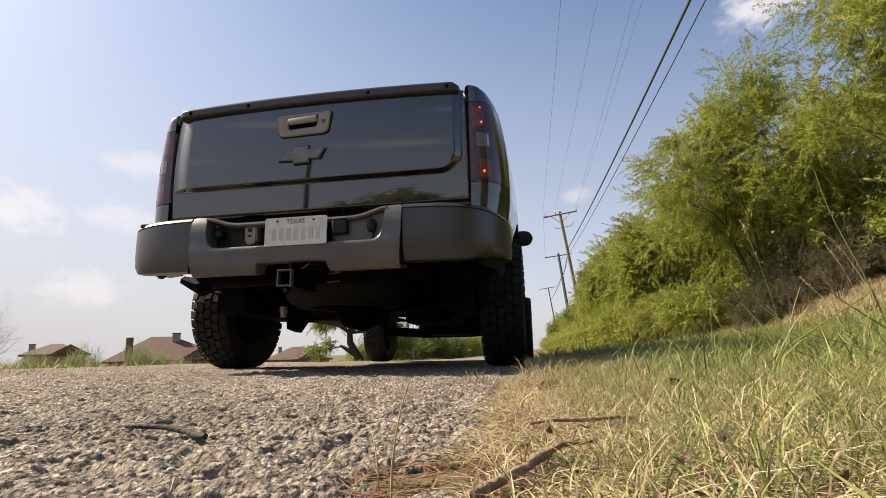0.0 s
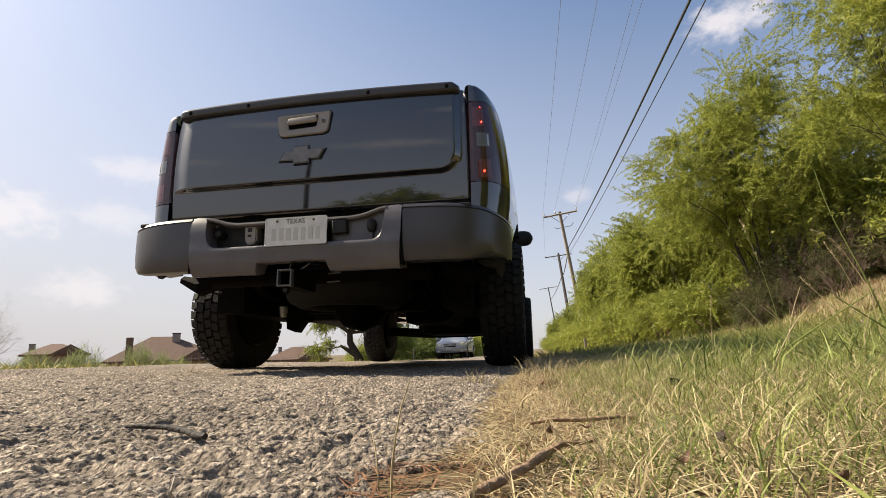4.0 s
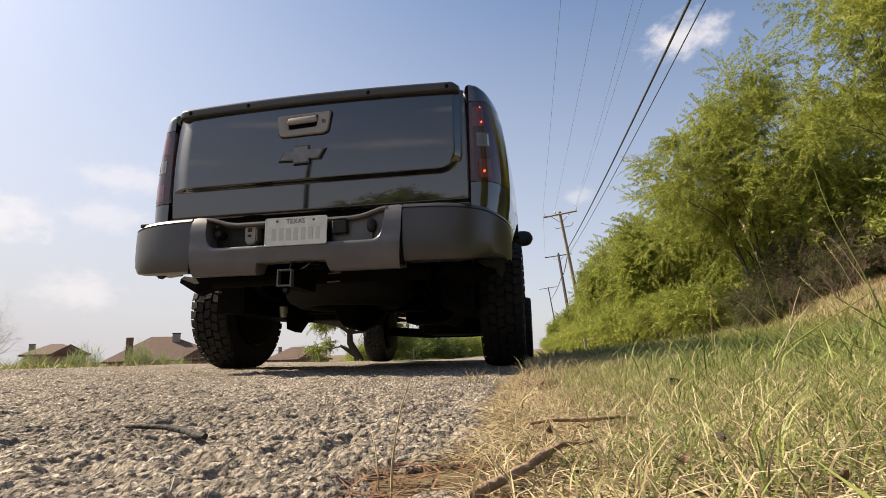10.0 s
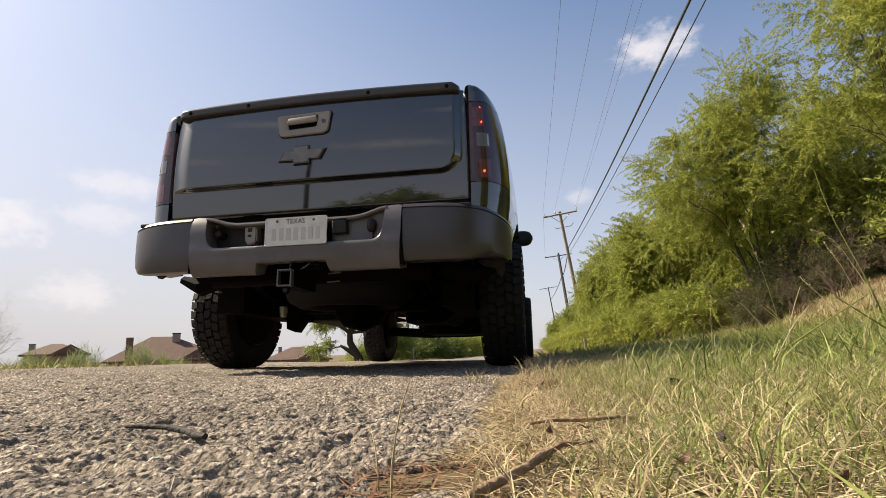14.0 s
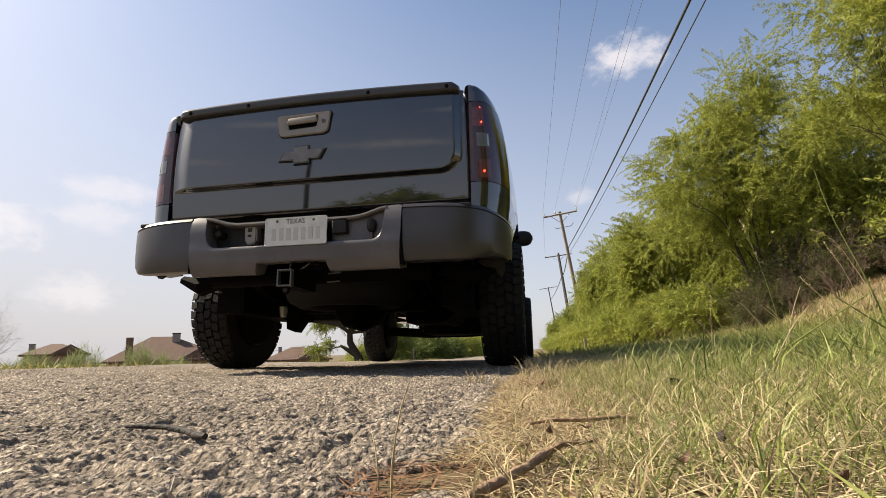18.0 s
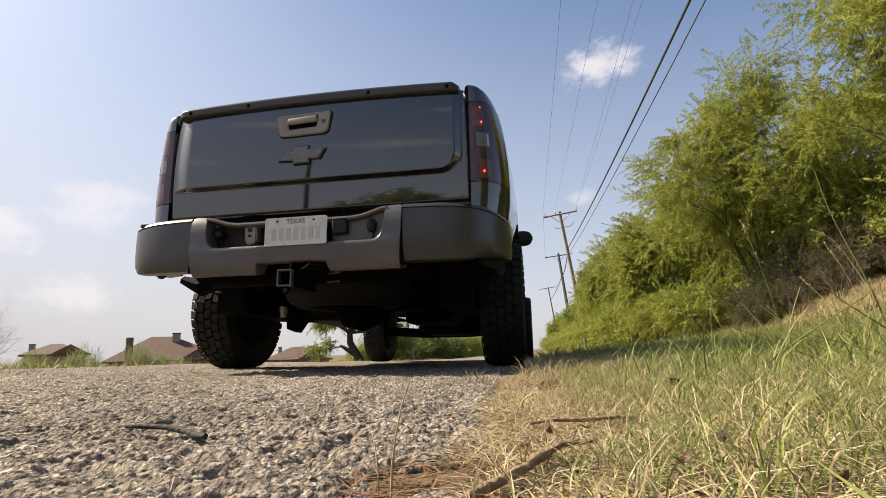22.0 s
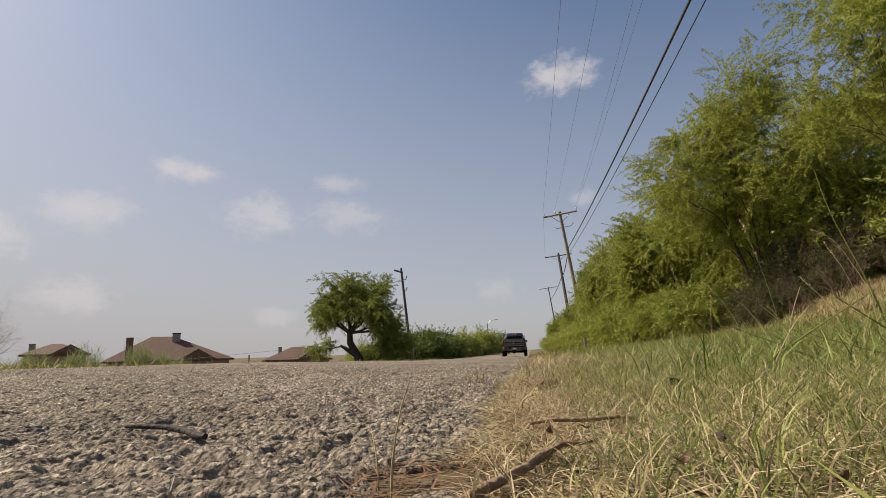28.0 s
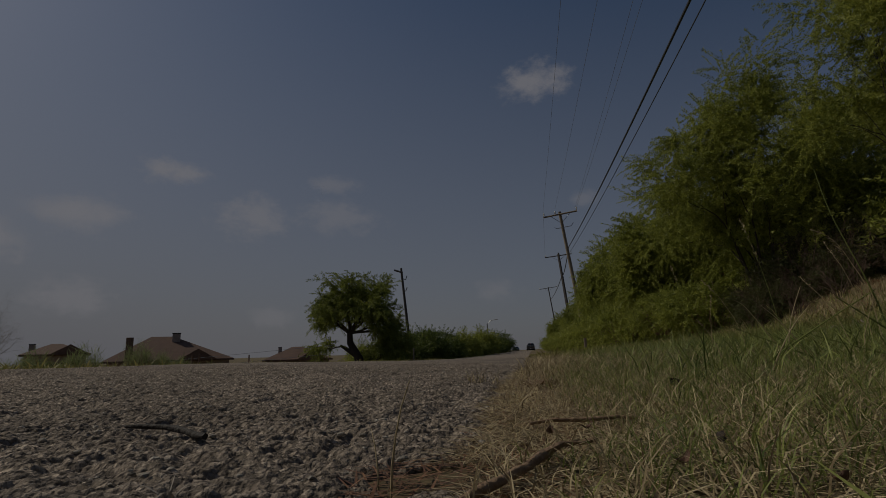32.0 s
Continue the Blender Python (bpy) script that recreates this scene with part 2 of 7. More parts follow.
# ---- mesh helpers ----
def finish(name, me, mat, parent=None, label="", smooth=False):
    if mat is not None and not me.materials:
        me.materials.append(mat)
    if smooth:
        me.polygons.foreach_set("use_smooth", [True] * len(me.polygons))
    ob = new(name, me)
    if parent is not None:
        ob.parent = parent
    if label:
        ob["label"] = label
    return ob


def part(name, bm, mat, parent=None, label="", smooth=False, sharp=35):
    me = bpy.data.meshes.new(name)
    bm.normal_update()
    if smooth:
        for e in bm.edges:
            e.smooth = len(e.link_faces) == 2 and e.calc_face_angle(0) < radians(sharp)
    bm.to_mesh(me)
    bm.free()
    return finish(name, me, mat, parent, label, smooth)


def raw(name, verts, faces, mat, parent=None, label="", smooth=False):
    me = bpy.data.meshes.new(name)
    me.from_pydata(verts, [], faces)
    return finish(name, me, mat, parent, label, smooth)


def box(bm, cx, cy, cz, sx, sy, sz, bevel=0.0, turn=(0, 0, 0), taper=1.0):
    vs = bmesh.ops.create_cube(bm, size=1.0)["verts"]
    m = pose(cx, cy, cz, *turn)
    for v in vs:
        k = taper if v.co.z > 0 else 1.0
        v.co = m @ Vector((v.co.x * sx * k, v.co.y * sy * k, v.co.z * sz))
    if bevel > 0:
        es = list({e for v in vs for e in v.link_edges})
        bmesh.ops.bevel(bm, geom=es, offset=bevel, segments=2, affect="EDGES", profile=0.6, clamp_overlap=True)
    return bm


def boxed(*a, **k):
    return box(bmesh.new(), *a, **k)


def tube(bm, pts, radii, n=8, caps=True):
    rings = []
    pts = [Vector(p) for p in pts]
    if not isinstance(radii, (list, tuple)):
        radii = [radii] * len(pts)
    up = Vector((0.31, 0.17, 0.93))
    for i, p in enumerate(pts):
        d = (pts[min(i + 1, len(pts) - 1)] - pts[max(i - 1, 0)]).normalized()
        a = d.cross(up)
        if a.length < 1e-3:
            a = d.cross(Vector((1, 0, 0)))
        a.normalize()
        b = d.cross(a)
        rings.append([bm.verts.new(p + (a * math.cos(t) + b * math.sin(t)) * radii[i]) for t in [2 * math.pi * k / n for k in range(n)]])
    for r0, r1 in zip(rings, rings[1:]):
        for k in range(n):
            bm.faces.new((r0[k], r0[(k + 1) % n], r1[(k + 1) % n], r1[k]))
    if caps:
        bm.faces.new(rings[0][::-1])
        bm.faces.new(rings[-1])
    return bm


def loft(bm, rings, closed=True, caps=True):
    rs = [[bm.verts.new(p) for p in r] for r in rings]
    n = len(rs[0])
    for r0, r1 in zip(rs, rs[1:]):
        for k in range(n if closed else n - 1):
            bm.faces.new((r0[k], r0[(k + 1) % n], r1[(k + 1) % n], r1[k]))
    if caps and closed:
        bm.faces.new(rs[0][::-1])
        bm.faces.new(rs[-1])
    bmesh.ops.recalc_face_normals(bm, faces=bm.faces)
    return bm


def lathe(bm, profile, n=32, axis="x", at=(0, 0, 0)):
    """profile: (along the axis, radius) from one end to the other."""
    rings = []
    for h, r in profile:
        ring = []
        for k in range(n):
            c, s = math.cos(2 * math.pi * k / n) * r, math.sin(2 * math.pi * k / n) * r
            ring.append(Vector(at) + Vector({"x": (h, c, s), "y": (c, h, s), "z": (c, s, h)}[axis]))
        rings.append(ring)
    return loft(bm, rings)


def slab(bm, outline, lo, hi, plane="xz", bevel=0.0):
    """An outline of 2D points, given thickness from lo to hi along the third axis."""
    def at(p, h):
        return {"xz": (p[0], h, p[1]), "yz": (h, p[0], p[1]), "xy": (p[0], p[1], h)}[plane]
    a = [bm.verts.new(at(p, lo)) for p in outline]
    b = [bm.verts.new(at(p, hi)) for p in outline]
    n = len(outline)
    bm.faces.new(a[::-1])
    bm.faces.new(b)
    sides = [bm.faces.new((a[k], a[(k + 1) % n], b[(k + 1) % n], b[k])) for k in range(n)]
    bmesh.ops.recalc_face_normals(bm, faces=bm.faces)
    if bevel > 0:
        es = list({e for v in a + b for e in v.link_edges if not (e.verts[0] in a) ^ (e.verts[1] in a)})
        bmesh.ops.bevel(bm, geom=es, offset=bevel, segments=2, affect="EDGES", clamp_overlap=True)
    return bm


def rounded(x0, z0, x1, z1, r, n=5):
    pts = []
    for cx, cz, a0 in ((x1 - r, z1 - r, 0), (x0 + r, z1 - r, 90), (x0 + r, z0 + r, 180), (x1 - r, z0 + r, 270)):
        for k in range(n + 1):
            a = radians(a0 + 90 * k / n)
            pts.append((cx + r * math.cos(a), cz + r * math.sin(a)))
    return pts


def carve(ob, cutters):
    """Cuts other meshes out of ob for good."""
    for i, c in enumerate(cutters):
        md = ob.modifiers.new("cut", "BOOLEAN")
        md.operation, md.object, md.solver = "DIFFERENCE", c, "EXACT"
    bpy.context.view_layer.update()
    dg = bpy.context.evaluated_depsgraph_get()
    me = bpy.data.meshes.new_from_object(ob.evaluated_get(dg))
    ob.modifiers.clear()
    ob.data = me
    for c in cutters:
        bpy.data.objects.remove(c)
    return ob


def thing(name, label, category, at=None, group="", kind=""):
    ob = new(name)
    if at is not None:
        ob.matrix_world = at
    return tagged(ob, label, category, group, kind)


# ---- ground ----
def road_z(y):
    y = np.asarray(y, float)
    return np.interp(y, [-400, 3, 7, 9, 12, 15, 20, 30, 45, 60, 80, 95, 115, 140, 200, 300, 420, 3000],
                     [0, 0, -0.04, -0.085, -0.12, -0.16, -0.24, -0.38, -0.56, -0.62, -0.50, -0.38, -0.37, -0.58, -2.1, -4.6, -6.0, -6.0])


def road_x(y):
    """Sideways shift of the road where it bends far off."""
    y = np.asarray(y, float)
    return np.where(y > 20, 0.00016 * (y - 20) ** 2, 0.0) * np.where(y > 160, 160 / np.maximum(y, 1), 1)


def road_cross(u):
    """Height across the road; u is the way from its ragged edge, negative on the road."""
    u = np.asarray(u, float)
    return np.where(u > -4.0, -0.016 * np.minimum(u, 0), 0.064 + 0.004 * (u + 4.0))


def twist(u, y):
    """The far lane falls away beyond the first few metres."""
    k = np.clip((y - 7.0) / 8.0, 0, 1)
    return -0.09 * k * k * (3 - 2 * k) * np.clip((-u - 1.5) / 4.8, 0, 1)


def smooth_noise(x, y, size, seed):
    rng = np.random.RandomState(seed)
    t = rng.rand(256, 256)
    fx, fy = x / size, y / size
    i, j = np.floor(fx).astype(int), np.floor(fy).astype(int)
    u, v = fx - i, fy - j
    u, v = u * u * (3 - 2 * u), v * v * (3 - 2 * v)
    g = lambda a, b: t[a % 256, b % 256]
    return (g(i, j) * (1 - u) + g(i + 1, j) * u) * (1 - v) + (g(i, j + 1) * (1 - u) + g(i + 1, j + 1) * u) * v


def shoulder(y):
    """The mean line of the asphalt's right edge."""
    y = np.asarray(y, float)
    base = np.interp(y, [-200, 0, 0.3, 0.42, 0.505, 0.53, 0.56, 0.6, 0.72, 0.94, 1.28, 1.8, 2.7, 3.6, 8, 300], [0.0, -0.085, -0.125, -0.125, -0.135, -0.10, -0.068, -0.064, -0.069, -0.072, -0.068, -0.055, -0.012, 0.0, 0.03, 0.03])
    return base + road_x(y)


def ground_z(x, y):
    x, y = np.asarray(x, float), np.asarray(y, float)
    u = np.where(x > road_x(y) - 3, x - shoulder(y), x - road_x(y))
    bank = np.interp(u, [-60, -26, -14, -8, -6.4, -6.3, -0.12, 0.0, 0.15, 1.6, 3.0, 4.1, 4.9, 5.6, 7.5, 12, 60], [-2.6, -2.5, -0.5, -0.02, -0.06, -0.05, -0.022, -0.007, -0.002, 0.065, 0.17, 0.36, 0.74, 1.08, 1.4, 1.5, 1.5])
    lumps = (smooth_noise(x, y, 1.3, 8) - 0.5) * 0.05 * np.clip(u - 0.1, 0, 1) * (u < 60)
    return road_z(y) + twist(u, y) + np.where((u > -6.4) & (u < -0.12), road_cross(u) - 0.05, bank) + lumps


def grid_mesh(xs, ys, zf):
    X, Y = np.meshgrid(xs, ys)
    Z = zf(X, Y)
    n, m = len(ys), len(xs)
    verts = np.stack([X.ravel(), Y.ravel(), Z.ravel()], 1)
    i = np.arange(n * m).reshape(n, m)
    faces = np.stack([i[:-1, :-1].ravel(), i[:-1, 1:].ravel(), i[1:, 1:].ravel(), i[1:, :-1].ravel()], 1)
    return verts, faces


def cells(x, y, size, seed):
    """Round stones packed in cells: height 0 to 1."""
    rng = np.random.RandomState(seed)
    jx, jy, jr = rng.rand(256, 256), rng.rand(256, 256), 0.45 + 0.4 * rng.rand(256, 256)
    cx, cy = np.floor(x / size).astype(int), np.floor(y / size).astype(int)
    best = np.zeros_like(x)
    for dx in (-1, 0, 1):
        for dy in (-1, 0, 1):
            a, b = (cx + dx) % 256, (cy + dy) % 256
            d2 = ((x / size - cx - dx - jx[a, b]) ** 2 + (y / size - cy - dy - jy[a, b]) ** 2) / jr[a, b] ** 2
            best = np.maximum(best, np.sqrt(np.maximum(0, 1 - d2)) * jr[a, b] * 1.2)
    return np.minimum(best, 0.55 + 0.2 * best)


def edge_x(y):
    """The ragged right edge of the asphalt."""
    y = np.asarray(y, float)
    return shoulder(y) + (smooth_noise(y, y * 0, 0.04, 3) - 0.5) * 0.05 + (smooth_noise(y, y * 0, 0.16, 4) - 0.5) * 0.06


def ground():
    s = np.concatenate([-np.geomspace(2500, 8, 44), np.arange(-7.6, -0.4, 0.4), np.arange(-0.4, 0.3, 0.02), np.arange(0.3, 2.4, 0.06), np.arange(2.4, 8, 0.3), np.geomspace(8, 2500, 44)])
    t = np.concatenate([-np.geomspace(1500, 4, 26), np.arange(-3.5, 0, 0.5), np.arange(0, 4, 0.08), np.arange(4, 20, 0.4), np.geomspace(20, 3500, 70)])
    v, f = grid_mesh(np.unique(s), np.unique(t), ground_z)
    tagged(raw("ground", v.tolist(), f.tolist(), SOIL, smooth=True), "dry brown soil under roadside grass", "ground", kind="structure")


def road():
    verts, faces = [], []
    for x0, x1, y0, y1, step, amp in ((-0.75, 0.06, 0.25, 0.95, 0.0026, 1.0), (-1.7, -0.75, 0.25, 0.95, 0.0045, 1.0), (-1.7, 0.06, 0.95, 1.5, 0.0045, 1.0), (-4.6, 0.06, 1.5, 4.5, 0.0115, 1.5), (-6.3, 0.1, 4.5, 12, 0.05, 0.8), (-6.3, -1.7, 0.25, 1.5, 0.04, 0.8), (-6.3, -4.6, 1.5, 4.5, 0.05, 0.8), (-6.3, 0.1, -6, 0.26, 0.1, 0.5)):
        xs, ys = np.arange(x0, x1 + step * 0.5, step), np.arange(y0, y1 + step * 0.5, step)
        def height(x, y):
            z = road_z(y) + road_cross(x) + twist(x, y)
            if step < 0.02:
                slabs = np.minimum(cells(x, y, 0.017, 1), 0.50) + 0.6 * np.minimum(cells(x, y, 0.031, 2), 0.45)
                rough = (smooth_noise(x, y, 0.0045, 31) - 0.5) * 0.0042 + (smooth_noise(x, y, 0.009, 33) - 0.5) * 0.0046 + (smooth_noise(x, y, 0.020, 32) - 0.5) * 0.006
                z = z + amp * (0.0066 * slabs + 0.0016 * cells(x, y, 0.0065, 5) - 0.006 + rough - 0.009 * np.maximum(0, smooth_noise(x, y, 0.026, 34) - 0.62) * 2.6)
            z = z + amp * 0.006 * (smooth_noise(x, y, 0.06, 6) - 0.5) + 0.010 * (smooth_noise(x, y, 0.35, 7) - 0.5) - amp * 0.013 * np.maximum(0, smooth_noise(x, y, 0.075, 9) - 0.72) * 4
            u = x - edge_x(y)
            return np.where(u > 0, -0.05, z - 0.012 * np.exp(-np.maximum(0, -u) / 0.02))
        v, f = grid_mesh(xs, ys, height)
        keep = (v[f][:, :, 0] - edge_x(v[f][:, :, 1])).min(1) < 0.0
        faces.append(f[keep] + sum(map(len, verts)))
        verts.append(v)
    ys = np.concatenate([-np.geomspace(300, 6, 20), np.arange(12, 60, 1.0), np.geomspace(60, 320, 50)])
    for sel in (ys[ys <= -6], ys[ys >= 12]):
        us = np.arange(-6.3, 0.11, 0.4)
        v, f = grid_mesh(us, sel, lambda x, y: road_z(y) + road_cross(x) + twist(x, y) + 0.012 * (smooth_noise(x, y, 0.8, 7) - 0.5))
        v[:, 0] += road_x(v[:, 1])
        faces.append(f + sum(map(len, verts)))
        verts.append(v)
    ob = raw("road", np.concatenate(verts).tolist(), np.concatenate(faces).tolist(), ASPHALT, smooth=True)
    tagged(ob, "worn grey chip-seal asphalt road with a ragged edge", "road", kind="structure")


def pebbles():
    rng = np.random.RandomState(5)
    bm = bmesh.new()
    bmesh.ops.create_icosphere(bm, subdivisions=1, radius=1.0)
    base = np.array([v.co[:] for v in bm.verts])
    tri = np.array([[v.index for v in f.verts] for f in bm.faces])
    bm.free()
    V, F = [], []
    n = 1100
    y = 0.3 + 3.2 * rng.rand(n) ** 1.7
    x = -0.75 * y - 0.35 + rng.rand(n) * (0.75 * y + 0.42)
    keep = x < edge_x(y) - 0.004
    x, y = x[keep], y[keep]
    n = len(x)
    size = 0.0012 + 0.0042 * rng.rand(n) ** 3.0
    for k in range(n):
        s = base * (0.75 + 0.5 * rng.rand(len(base), 1)) * size[k] * np.array([1.2, 1.0, 0.62])
        a = rng.rand() * 6.28
        c, q = math.cos(a), math.sin(a)
        s = np.stack([s[:, 0] * c - s[:, 1] * q, s[:, 0] * q + s[:, 1] * c, s[:, 2]], 1)
        V.append(s + [x[k], y[k], float(road_z(y[k]) + road_cross(x[k])) + 0.001])
        F.append(tri + 12 * k if len(base) == 12 else tri + len(base) * k)
    ob = raw("road_stones", np.concatenate(V).tolist(), np.concatenate(F).tolist(), STONE)
    tagged(ob, "loose grey and tan stones bedded in asphalt", "gravel", kind="stuff")


def blades(name, x, y, height, width, lean, mat, label, category, seed, parent=None, z=None, flat=0.0):
    """Many bent blades of grass, each an island of its own."""
    rng = np.random.RandomState(seed)
    n = len(x)
    z = ground_z(x, y) if z is None else z
    a, b = rng.rand(n) * 6.283, rng.rand(n) * 6.283
    L = height * (0.55 + 0.75 * rng.rand(n))
    ln = lean * (0.3 + rng.rand(n))
    px, py = np.cos(b), np.sin(b)
    V = []
    for s, w in ((0.0, 1.0), (0.4, 0.85), (0.75, 0.55), (1.0, 0.0)):
        out = L * ln * s * s
        up = L * s * np.maximum(0.06, 1 - 0.45 * ln * s) * (1 - flat) + 0.004
        cx, cy, cz = x + np.cos(a) * out + flat * np.cos(a) * L * s, y + np.sin(a) * out + flat * np.sin(a) * L * s, z + up
        if w > 0:
            V += [np.stack([cx - px * width * w, cy - py * width * w, cz], 1), np.stack([cx + px * width * w, cy + py * width * w, cz], 1)]
        else:
            V.append(np.stack([cx, cy, cz], 1))
    V = np.stack(V, 1).reshape(-1, 3)
    o = np.arange(n)[:, None] * 7
    F = (o + np.array([[0, 1, 3, 2]])).tolist() + (o + np.array([[2, 3, 5, 4]])).tolist() + (o + np.array([[4, 5, 6]])).tolist()
    ob = raw(name, V.tolist(), F, mat, parent)
    return tagged(ob, label, category, kind="stuff")


def verge():
    rng = np.random.RandomState(11)
    def strip(n, y0, y1, u0, u1, py=1.0, pu=1.0):
        y = y0 + (y1 - y0) * rng.rand(n) ** py
        u = u0 + (u1 - u0) * rng.rand(n) ** pu
        x = edge_x(y) + u
        keep = (y > 0.54) | (x > -0.05 + 0.02 * rng.rand(n))  # the broken edge holds litter instead
        return x[keep], y[keep]
    x, y = strip(22000, 0.3, 2.8, -0.01, 1.1, 1.3, 1.7)
    blades("dry_straw", x, y, 0.040, 0.00115, 0.5, DRYGRASS, "dead tan straw lying along the asphalt edge", "dry grass", 1, flat=0.75)
    x, y = strip(2600, 0.3, 1.6, -0.02, 0.7, 1.2, 1.3)
    blades("straw_pieces", x, y, 0.050, 0.0016, 0.3, DRYGRASS, "thick bleached straws lying loose on the verge", "straw", 24, flat=0.85)
    x, y = strip(17000, 0.3, 3.0, 0.02, 2.0, 1.2, 0.95)
    blades("dry_grass", x, y, 0.04, 0.0008, 1.2, DRYGRASS, "bleached standing dry grass beside the road", "dry grass", 2)
    x, y = strip(20000, 0.3, 2.8, 0.13, 1.3, 1.1, 0.9)
    blades("turf", x, y, 0.034, 0.0007, 1.3, GRASS, "short green turf mixed with straw", "grass", 12)
    x, y = strip(36000, 0.35, 3.2, 0.19, 2.2, 1.0, 0.8)
    blades("green_grass", x, y, 0.058, 0.0008, 1.2, GRASS, "short green grass mixed with straw on the verge", "grass", 3)
    x, y = strip(16000, 0.35, 3.0, 0.15, 1.8, 1.0, 0.8)
    blades("bleached_grass", x, y, 0.055, 0.0007, 1.3, DRYGRASS, "bleached straw among green blades on the verge", "dry grass", 16)
    x, y = strip(2600, 0.34, 2.2, -0.02, 0.16, 1.3, 1.2)
    blades("brown_litter", x, y, 0.034, 0.0011, 0.4, MULCH, "reddish-brown dead stalks along the asphalt edge", "litter", 17, flat=0.8)
    x, y = strip(26000, 1.2, 8.0, 0.35, 4.0, 1.2, 0.8)
    blades("long_grass", x, y, 0.12, 0.0016, 1.0, GRASS, "long green grass on the rising roadside bank", "grass", 4)
    x, y = strip(26000, 1.8, 9.0, 0.0, 4.0, 1.2, 0.9)
    blades("tan_grass", x, y, 0.08, 0.0014, 1.1, DRYGRASS, "dry tan grass among the green verge", "dry grass", 5)
    x, y = strip(300, 1.3, 3.4, 0.8, 2.4)
    blades("tall_grass", x, y, 0.22, 0.0022, 1.0, GRASS, "tall broad-bladed green grass on the bank", "grass", 14)
    x, y = strip(2600, 2.2, 9.0, 1.0, 3.6)
    blades("bank_grass", x, y, 0.18, 0.0028, 0.9, GRASS, "rank green grass below the bushes", "grass", 15)
    x, y = strip(16000, -9.0, 0.2, 0.06, 4.5, 1.0, 0.8)
    blades("roadside_grass", x, y, 0.08, 0.0022, 1.1, GRASS, "green and tan grass of the verge", "grass", 19)
    x, y = strip(12000, -40.0, -8.0, 0.06, 5.5, 0.7, 0.8)
    blades("rough_grass", x, y, 0.14, 0.009, 0.9, MEADOW, "rough pale grass farther along the verge", "grass", 20)
    x, y = strip(9000, 0.3, 9.0, 1.4, 4.2)
    blades("upper_grass", x, y, 0.10, 0.002, 1.0, GRASS, "green grass on the lower bank", "grass", 21)
    x, y = strip(260, 3.0, 9.5, 2.0, 5.2)
    blades("ridge_grass", x, y, 0.36, 0.003, 0.8, MEADOW, "tall pale grass along the top of the bank", "grass", 18)
    x, y = strip(12000, 6.0, 60.0, 0.15, 4.5, 1.8, 0.8)
    blades("verge_grass", x, y, 0.13, 0.012, 0.8, MEADOW, "sunlit grass along the far verge", "grass", 6)
    x, y = strip(7000, 3.0, 13, 3.6, 7.0)
    blades("bank_straw", x, y, 0.16, 0.003, 1.2, DRYGRASS, "pale dead grass at the foot of the bushes", "dry grass", 7)
    x, y = strip(5000, 3.0, 13, 3.8, 7.0)
    blades("bank_litter", x, y, 0.10, 0.004, 1.2, MULCH, "reddish-brown dead stalks on the upper bank", "litter", 22)
    x, y = strip(2600, 2.5, 12, 3.0, 5.2)
    blades("bank_tufts", x, y, 0.20, 0.003, 0.9, GRASS, "green tufts climbing the bank", "grass", 23)
    n = 26000
    y = 1 + 110 * rng.rand(n) ** 1.4
    x = road_x(y) - 6.35 - 14 * rng.rand(n) ** 1.6
    blades("field_grass", x, y, 0.22, 0.012, 0.7, MEADOW, "pale green and tan field grass beyond the road", "grass", 8)


def seed_stem(x, y, h, dx, dy, width=0.0012, head=True):
    t = thing("grass_stem", "single dry grass stem with a seed head" if head else "single pale dry grass stem", "grass stem", group="tall grass stems")
    z = float(ground_z(x, y))
    pts = [(x + dx * s * s, y + dy * s * s, z + h * s * (1 - 0.1 * s)) for s in (0, 0.25, 0.5, 0.75, 1.0)]
    part("stalk", tube(bmesh.new(), pts, [width, width, width * 0.8, width * 0.7, width * 0.4], 5), DRYGRASS, t)
    if head:
        bm = bmesh.new()
        rng = random.Random(int(x * 1000) + int(y * 77))
        tip, back = Vector(pts[-1]), (Vector(pts[-1]) - Vector(pts[-2])).normalized()
        for k in range(26):
            p = tip - back * (k * h * 0.007)
            q = p + Vector((rng.uniform(-1, 1), rng.uniform(-1, 1), rng.uniform(-0.2, 1))) * h * 0.02
            tube(bm, [p, (p + q) / 2, q], [width * 0.5, width * 1.3, width * 0.2], 4)
        part("seed_head", bm, DRYGRASS, t)
    return t


